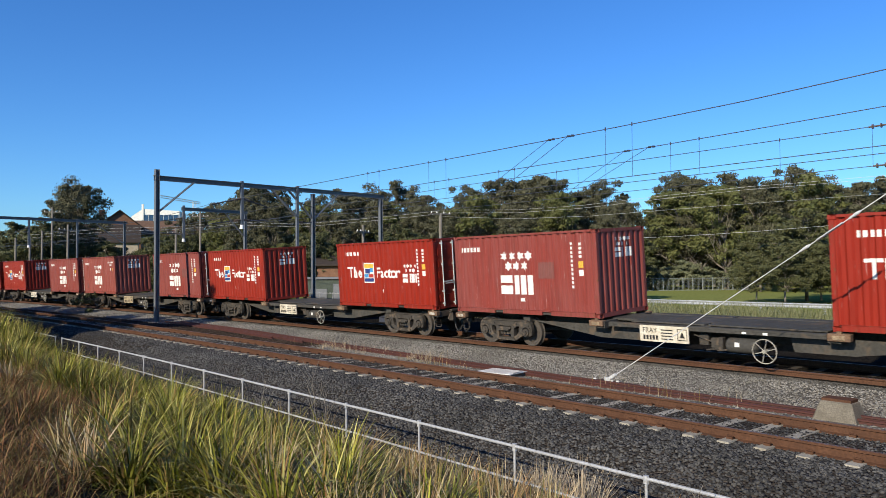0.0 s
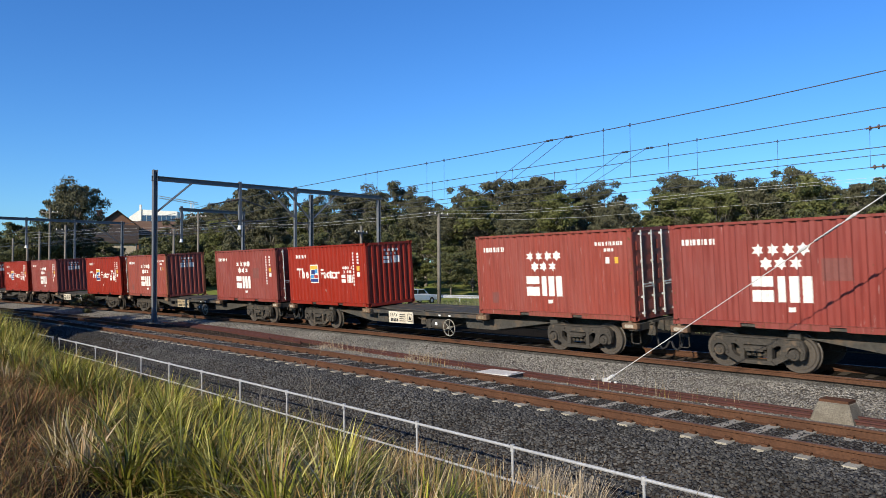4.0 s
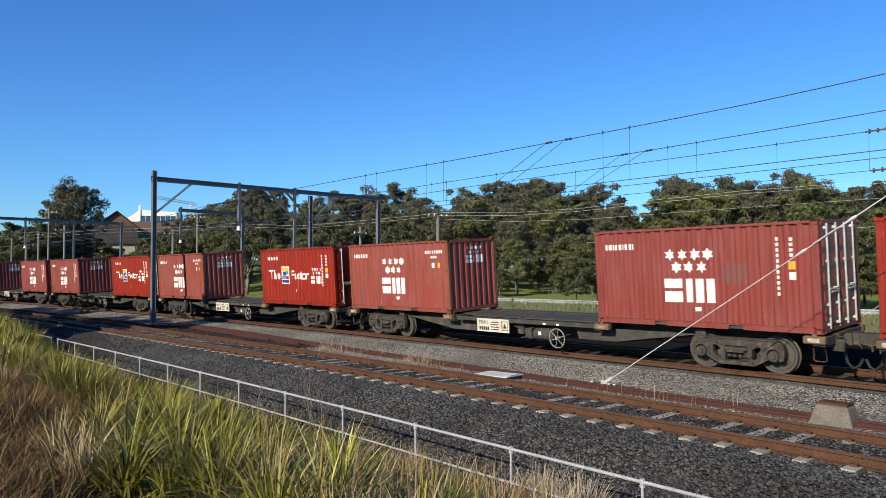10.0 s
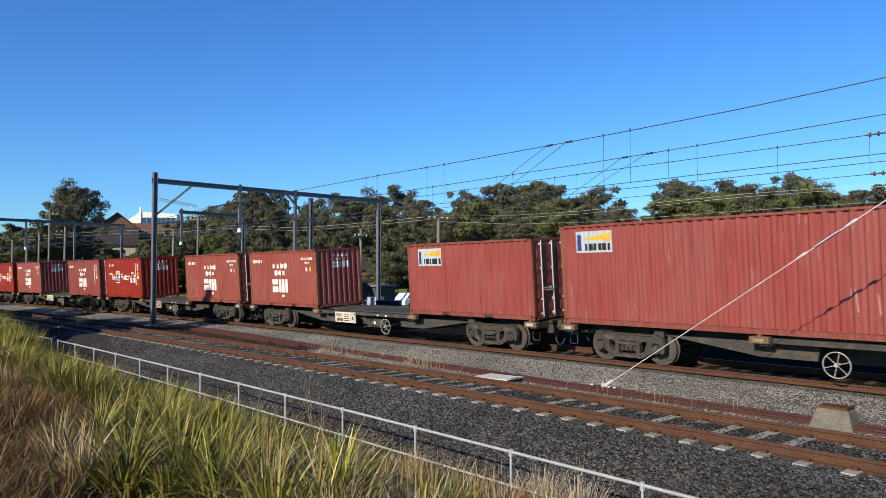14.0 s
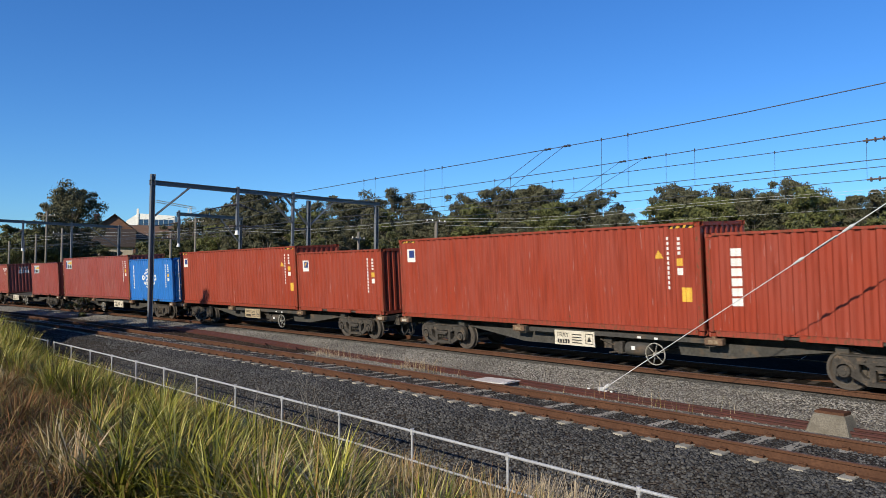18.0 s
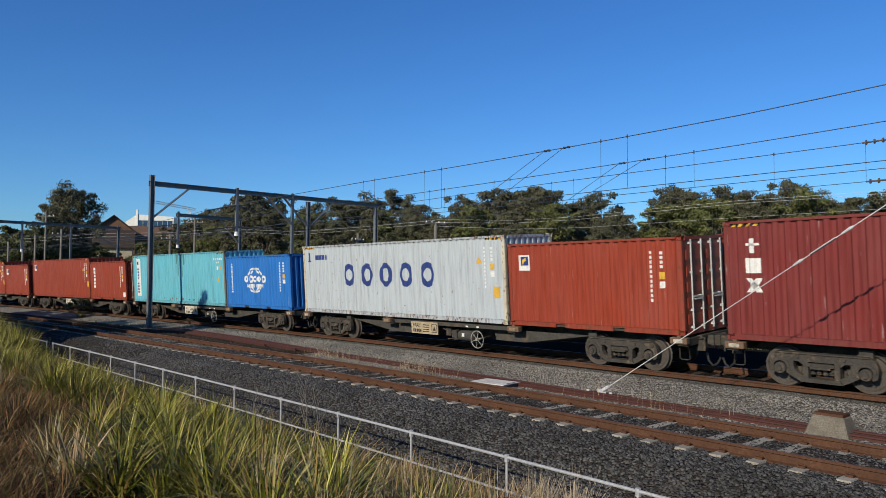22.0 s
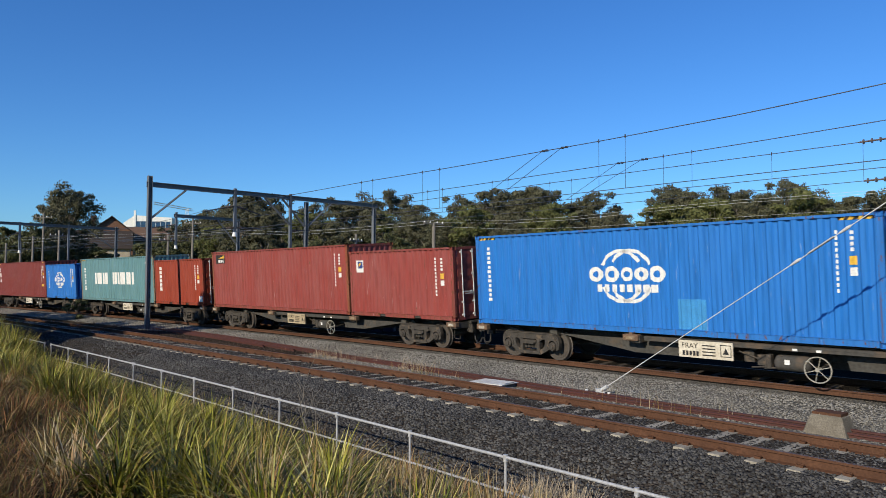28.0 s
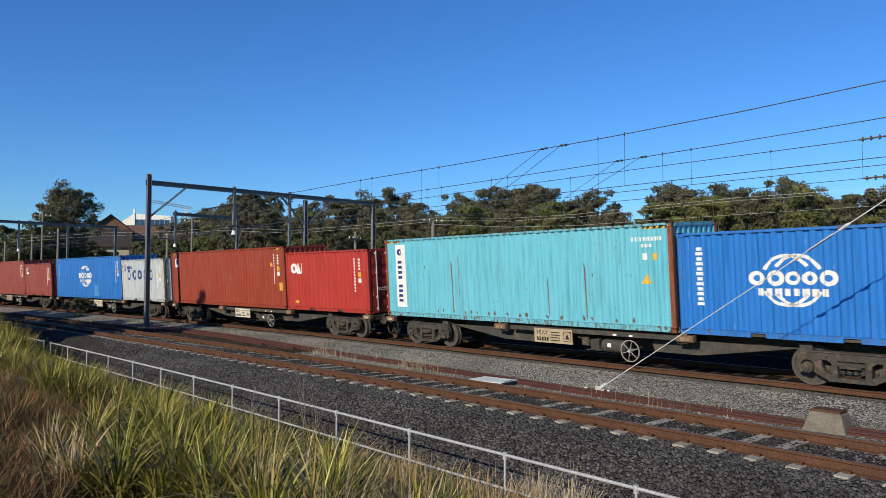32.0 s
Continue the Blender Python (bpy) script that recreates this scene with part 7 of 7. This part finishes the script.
rng = np.random.default_rng(8)
M_SOIL = surface("dark_leaf_litter", (0.060, 0.044, 0.028), (0.032, 0.025, 0.017), 0.95, 0.0, 1.2, 18, 0.8, 0.03, dirt=(0.13, 0.10, 0.055))
tagged(strip("bank", [-70, -60, -50] + list(np.arange(-40, 24, 1.0)) + [30, 40, 50, 60], [10.35, 10.9, 11.7, 12.5, 13.3, 14.2, 15, 16, 17, 18.5, 20, 24, 28, 33, 38], lambda s, l: ground_z(l) + 0.035 + 0.05 * noise.noise((s * 0.3, l * 0.3, 0)), M_SOIL), "bank of dark soil and leaf litter under the grass", "bank", kind="structure")
tussocks("grass", rng, 560, 220, -30, 12.5, 10.8, 15.9, green_keep, (0.6, 1.12), (0.7, 2.2), (0.013, 0.028), M_GREEN, "tussocks of long green and yellow-green grass on the bank")
tussocks("grass", rng, 95, 150, -27, -13.2, 10.7, 12.4, lambda a, b: 0.9, (0.85, 1.55), (0.35, 1.5), (0.018, 0.036), M_GREEN, "tall pale green tussocks over the fence's far end")
tussocks("dry_grass", rng, 7, 120, 6.65, 7.45, 9.85, 10.3, lambda a, b: 1.0, (0.9, 1.3), (0.2, 1.1), (0.005, 0.012), M_STRAW, "bright bleached straw tussocks against the fence")
tussocks("dry_grass", rng, 14, 90, 4.6, 7.9, 10.4, 11.2, lambda a, b: 1.0, (0.6, 1.0), (0.3, 1.4), (0.008, 0.018), M_DRY, "straw tussocks beside the fence")
tussocks("dry_grass", rng, 60, 70, -6, 8, 10.35, 11.0, lambda a, b: 0.9, (0.35, 0.72), (0.3, 1.7), (0.010, 0.020), M_DRY, "low straw tussocks along the fence")
tussocks("grass", rng, 60, 80, -14, 3, 10.4, 11.2, lambda a, b: 0.9, (0.4, 0.8), (0.4, 1.9), (0.011, 0.022), M_GREEN, "low green tussocks along the fence")
tussocks("withered_grass", rng, 150, 80, -20, 1, 11.2, 15.2, lambda a, b: 0.75 if b > crest(a) - 1.5 or (-15 < a < -6) else 0.15, (0.4, 0.9), (0.5, 2.0), (0.012, 0.024), M_BROWN, "tussocks of withered red-brown grass on the bank")
tussocks("dry_grass", rng, 520, 130, -20, 10.5, 9.9, 16.2, dry_keep, (0.55, 1.02), (0.4, 1.8), (0.013, 0.027), M_DRY, "tussocks of dry straw-coloured grass on the bank")
s, l, z, v = clumped(rng, 6400, 30, -30, 13, 11.0, 17.5, brown_keep, 0.15)
blades("weeds", rng, s, l, z, rng.uniform(0.18, 0.58, len(s)) * v, rng.uniform(0.4, 1.9, len(s)), rng.uniform(0.007, 0.017, len(s)), M_BROWN, "low brown withered weeds on the bank")
s, l, z, v = clumped(rng, 3200, 14, -60, 45, 11.0, 36, lambda a, b: 0.0 if -30 < a < 13 and b < 17.3 else 1.0, 0.3)
blades("weeds", rng, s, l, z, rng.uniform(0.2, 0.5, len(s)) * v, rng.uniform(0.4, 1.9, len(s)), rng.uniform(0.02, 0.04, len(s)), M_BROWN, "low withered weeds on the crest of the bank", 3)
# thin dead stalks along the fence and between the lines
s = np.concatenate((rng.uniform(-2, 12, 420), rng.uniform(6.5, 12.5, 700), rng.normal(-3.5, 0.7, 60), rng.normal(3.9, 1.2, 50), rng.normal(-9.0, 1.0, 50)))
l = np.concatenate((rng.uniform(9.3, 10.6, 420), rng.uniform(10.0, 11.3, 700), np.full(60, 3.3) + rng.normal(size=60) * 0.12, np.full(50, 3.25) + rng.normal(size=50) * 0.12, np.full(50, 2.9) + rng.normal(size=50) * 0.1))
z = np.where(l > 5, np.interp(l, _gl, _gz) - 0.05, -0.32)
blades("dead_stalks", rng, s, l, z, np.where(l > 5, rng.uniform(0.3, 0.75, len(s)), rng.uniform(0.2, 0.5, len(s))), rng.uniform(0.05, 0.5, len(s)), rng.uniform(0.004, 0.008, len(s)), M_DRY, "thin dead stalks by the ballast")
# pale dead tufts sprawling over the disused rails
cs = np.concatenate((rng.uniform(-10.2, -6.4, 15), rng.uniform(-5.2, -3.3, 15)))
cl = np.concatenate((rng.uniform(2.55, 3.45, 15), rng.uniform(2.5, 3.1, 15)))
s, l = np.repeat(cs, 22) + rng.normal(size=660) * 0.12, np.repeat(cl, 22) + rng.normal(size=660) * 0.09
blades("dead_tufts", rng, s, l, np.full(660, -0.30), rng.uniform(0.15, 0.50, 660), rng.uniform(0.5, 2.8, 660), rng.uniform(0.004, 0.009, 660), M_STRAW, "pale dead grass tufts over the disused rails")
# rough grass beyond the train
s, l, z, v = clumped(rng, 2600, 14, -30, 16, -30.5, -11.5, lambda a, b: 0.9, 0.28)
blades("rough_grass", rng, s, l, z, rng.uniform(0.45, 1.1, len(s)) * v, rng.uniform(0.2, 1.0, len(s)), rng.uniform(0.02, 0.045, len(s)), pieces("rough_verge_grass", ((0.12, 0.135, 0.055), (0.19, 0.20, 0.095), (0.28, 0.27, 0.15)), 0.6, 0.3), "rough pale grass beyond the train", 3)


def stones(name, rng, n, s0, s1, l0, l1, zf, r0, r1, mat, label):
    """Crushed stones: jittered octahedra lying on the bed."""
    s, l = rng.uniform(s0, s1, n), rng.uniform(l0, l1, n)
    x, y = on_many(s, l)
    z = zf(s, l)
    base = np.array(((1, 0, 0), (-1, 0, 0), (0, 1, 0), (0, -1, 0), (0, 0, 1), (0, 0, -1)), float)
    q = rng.normal(size=(n, 3, 3))
    q, _ = np.linalg.qr(q)
    size = rng.uniform(r0, r1, (n, 1, 1)) * rng.uniform(0.6, 1.25, (n, 6, 1))
    v = np.einsum("nij,kj->nki", q, base) * size
    v[:, :, 2] *= 0.8
    v += np.stack((x, y, z), 1)[:, None, :]
    tri = np.array(((0, 2, 4), (2, 1, 4), (1, 3, 4), (3, 0, 4), (2, 0, 5), (1, 2, 5), (3, 1, 5), (0, 3, 5)))
    t = (np.arange(n) * 6)[:, None, None] + tri[None]
    det = np.linalg.det(q)
    t[det < 0] = t[det < 0][:, :, ::-1]
    ob = bulk(name, v.reshape(-1, 3), t.reshape(-1, 3), mat, True)
    return tagged(ob, label, "ballast", kind="stuff")


def bed_fn(prof):
    a, b = [g[0] for g in prof], [g[1] for g in prof]
    return lambda s, l: np.interp(l, a, b) + 0.0


M_STONE_D = pieces("dark_stone", ((0.019, 0.0195, 0.0205), (0.048, 0.048, 0.050), (0.077, 0.077, 0.078), (0.112, 0.110, 0.108), (0.033, 0.033, 0.034)), 0.9)
M_STONE_B = pieces("oily_brown_stone", ((0.022, 0.017, 0.014), (0.050, 0.038, 0.030), (0.085, 0.066, 0.052), (0.035, 0.026, 0.021)), 0.9)
M_STONE_L = pieces("pale_stone", ((0.108, 0.103, 0.094), (0.18, 0.172, 0.156), (0.265, 0.254, 0.230), (0.148, 0.137, 0.120)), 0.9)
stones("loose_ballast", rng, 42000, -14, 13, 6.4, 9.5, bed_fn(BED2), 0.024, 0.047, M_STONE_D, "dark crushed stones on the shoulder")
stones("loose_ballast", rng, 12000, -40, -14, 6.4, 9.5, bed_fn(BED2), 0.03, 0.05, M_STONE_D, "dark crushed stones on the shoulder")
stones("loose_ballast", rng, 24000, -22, 12, 4.2, 6.9, lambda s, l: bed_fn(BED2)(s, l) - 0.006, 0.02, 0.042, M_STONE_D, "dark crushed stones between the rails")
stones("loose_ballast", rng, 27000, -10.5, 12, 0.1, 4.2, bed_fn(BED), 0.02, 0.042, M_STONE_L, "pale crushed stones between the lines")
stones("loose_ballast", rng, 9000, -26, -10.5, 0.1, 1.9, bed_fn(BED), 0.022, 0.045, M_STONE_L, "pale crushed stones between the lines")
stones("loose_ballast", rng, 10000, -40, -9.8, 1.75, 4.2, bed_fn(BED), 0.022, 0.048, M_STONE_B, "oily brown crushed stones round the disused rails")
stones("loose_ballast", rng, 12000, -62, -26, 0.0, 2.2, bed_fn(BED), 0.035, 0.065, M_STONE_L, "pale crushed stones between the lines")
stones("loose_ballast", rng, 9000, -62, -22, 4.2, 6.9, lambda s, l: bed_fn(BED2)(s, l) - 0.012, 0.03, 0.055, M_STONE_D, "dark crushed stones between the rails")


# ---- what moves ----
def wagon_pose(s_left):
    a, b = canted(s_left + 2.1, 1.219, 0), canted(s_left + 16.27, 1.219, 0)
    x = (b - a).normalized()
    side = canted(s_left + 9.185, 2.2, 0) - canted(s_left + 9.185, 0.2, 0)
    z = x.cross(side).normalized()
    y = z.cross(x)
    m = Matrix((x, y, z)).transposed().to_4x4()
    return Matrix.Translation((a + b) / 2) @ m


def motions():
    rolling = {}
    for wag, n, boxes in TRAIN:
        rows = [(t, wagon_pose(n * SPACING + moved(9.0) - moved(t))) for t in range(33)]
        way = -1 if n in TURNED_WAGONS else 1
        walk(wag, rows if way > 0 else [(t, m @ pose(0, 0, 0, 0, 0, 180)) for t, m in rows])
        for b, x in boxes:
            walk(b, [(t, m @ pose(x, 0, DECK)) for t, m in rows])
        for bog in wag.children:
            for w in bog.children:
                if "axle" not in w.keys():
                    continue
                ax = w["axle"]
                if (ax, way) not in rolling:
                    base = pose(ax * 0.915, 0, 0.46)
                    walk(w, [(k / 30, base @ pose(0, 0, 0, 0, -way * math.degrees(moved(k / 30) / 0.46), 0)) for k in range(0, 961)])
                    rolling[ax, way] = w.animation_data.action
                else:
                    w.rotation_mode = "QUATERNION"
                    w.animation_data_create()
                    w.animation_data.action = rolling[ax, way]
                    w.animation_data.action_slot = rolling[ax, way].slots[0]


motions()
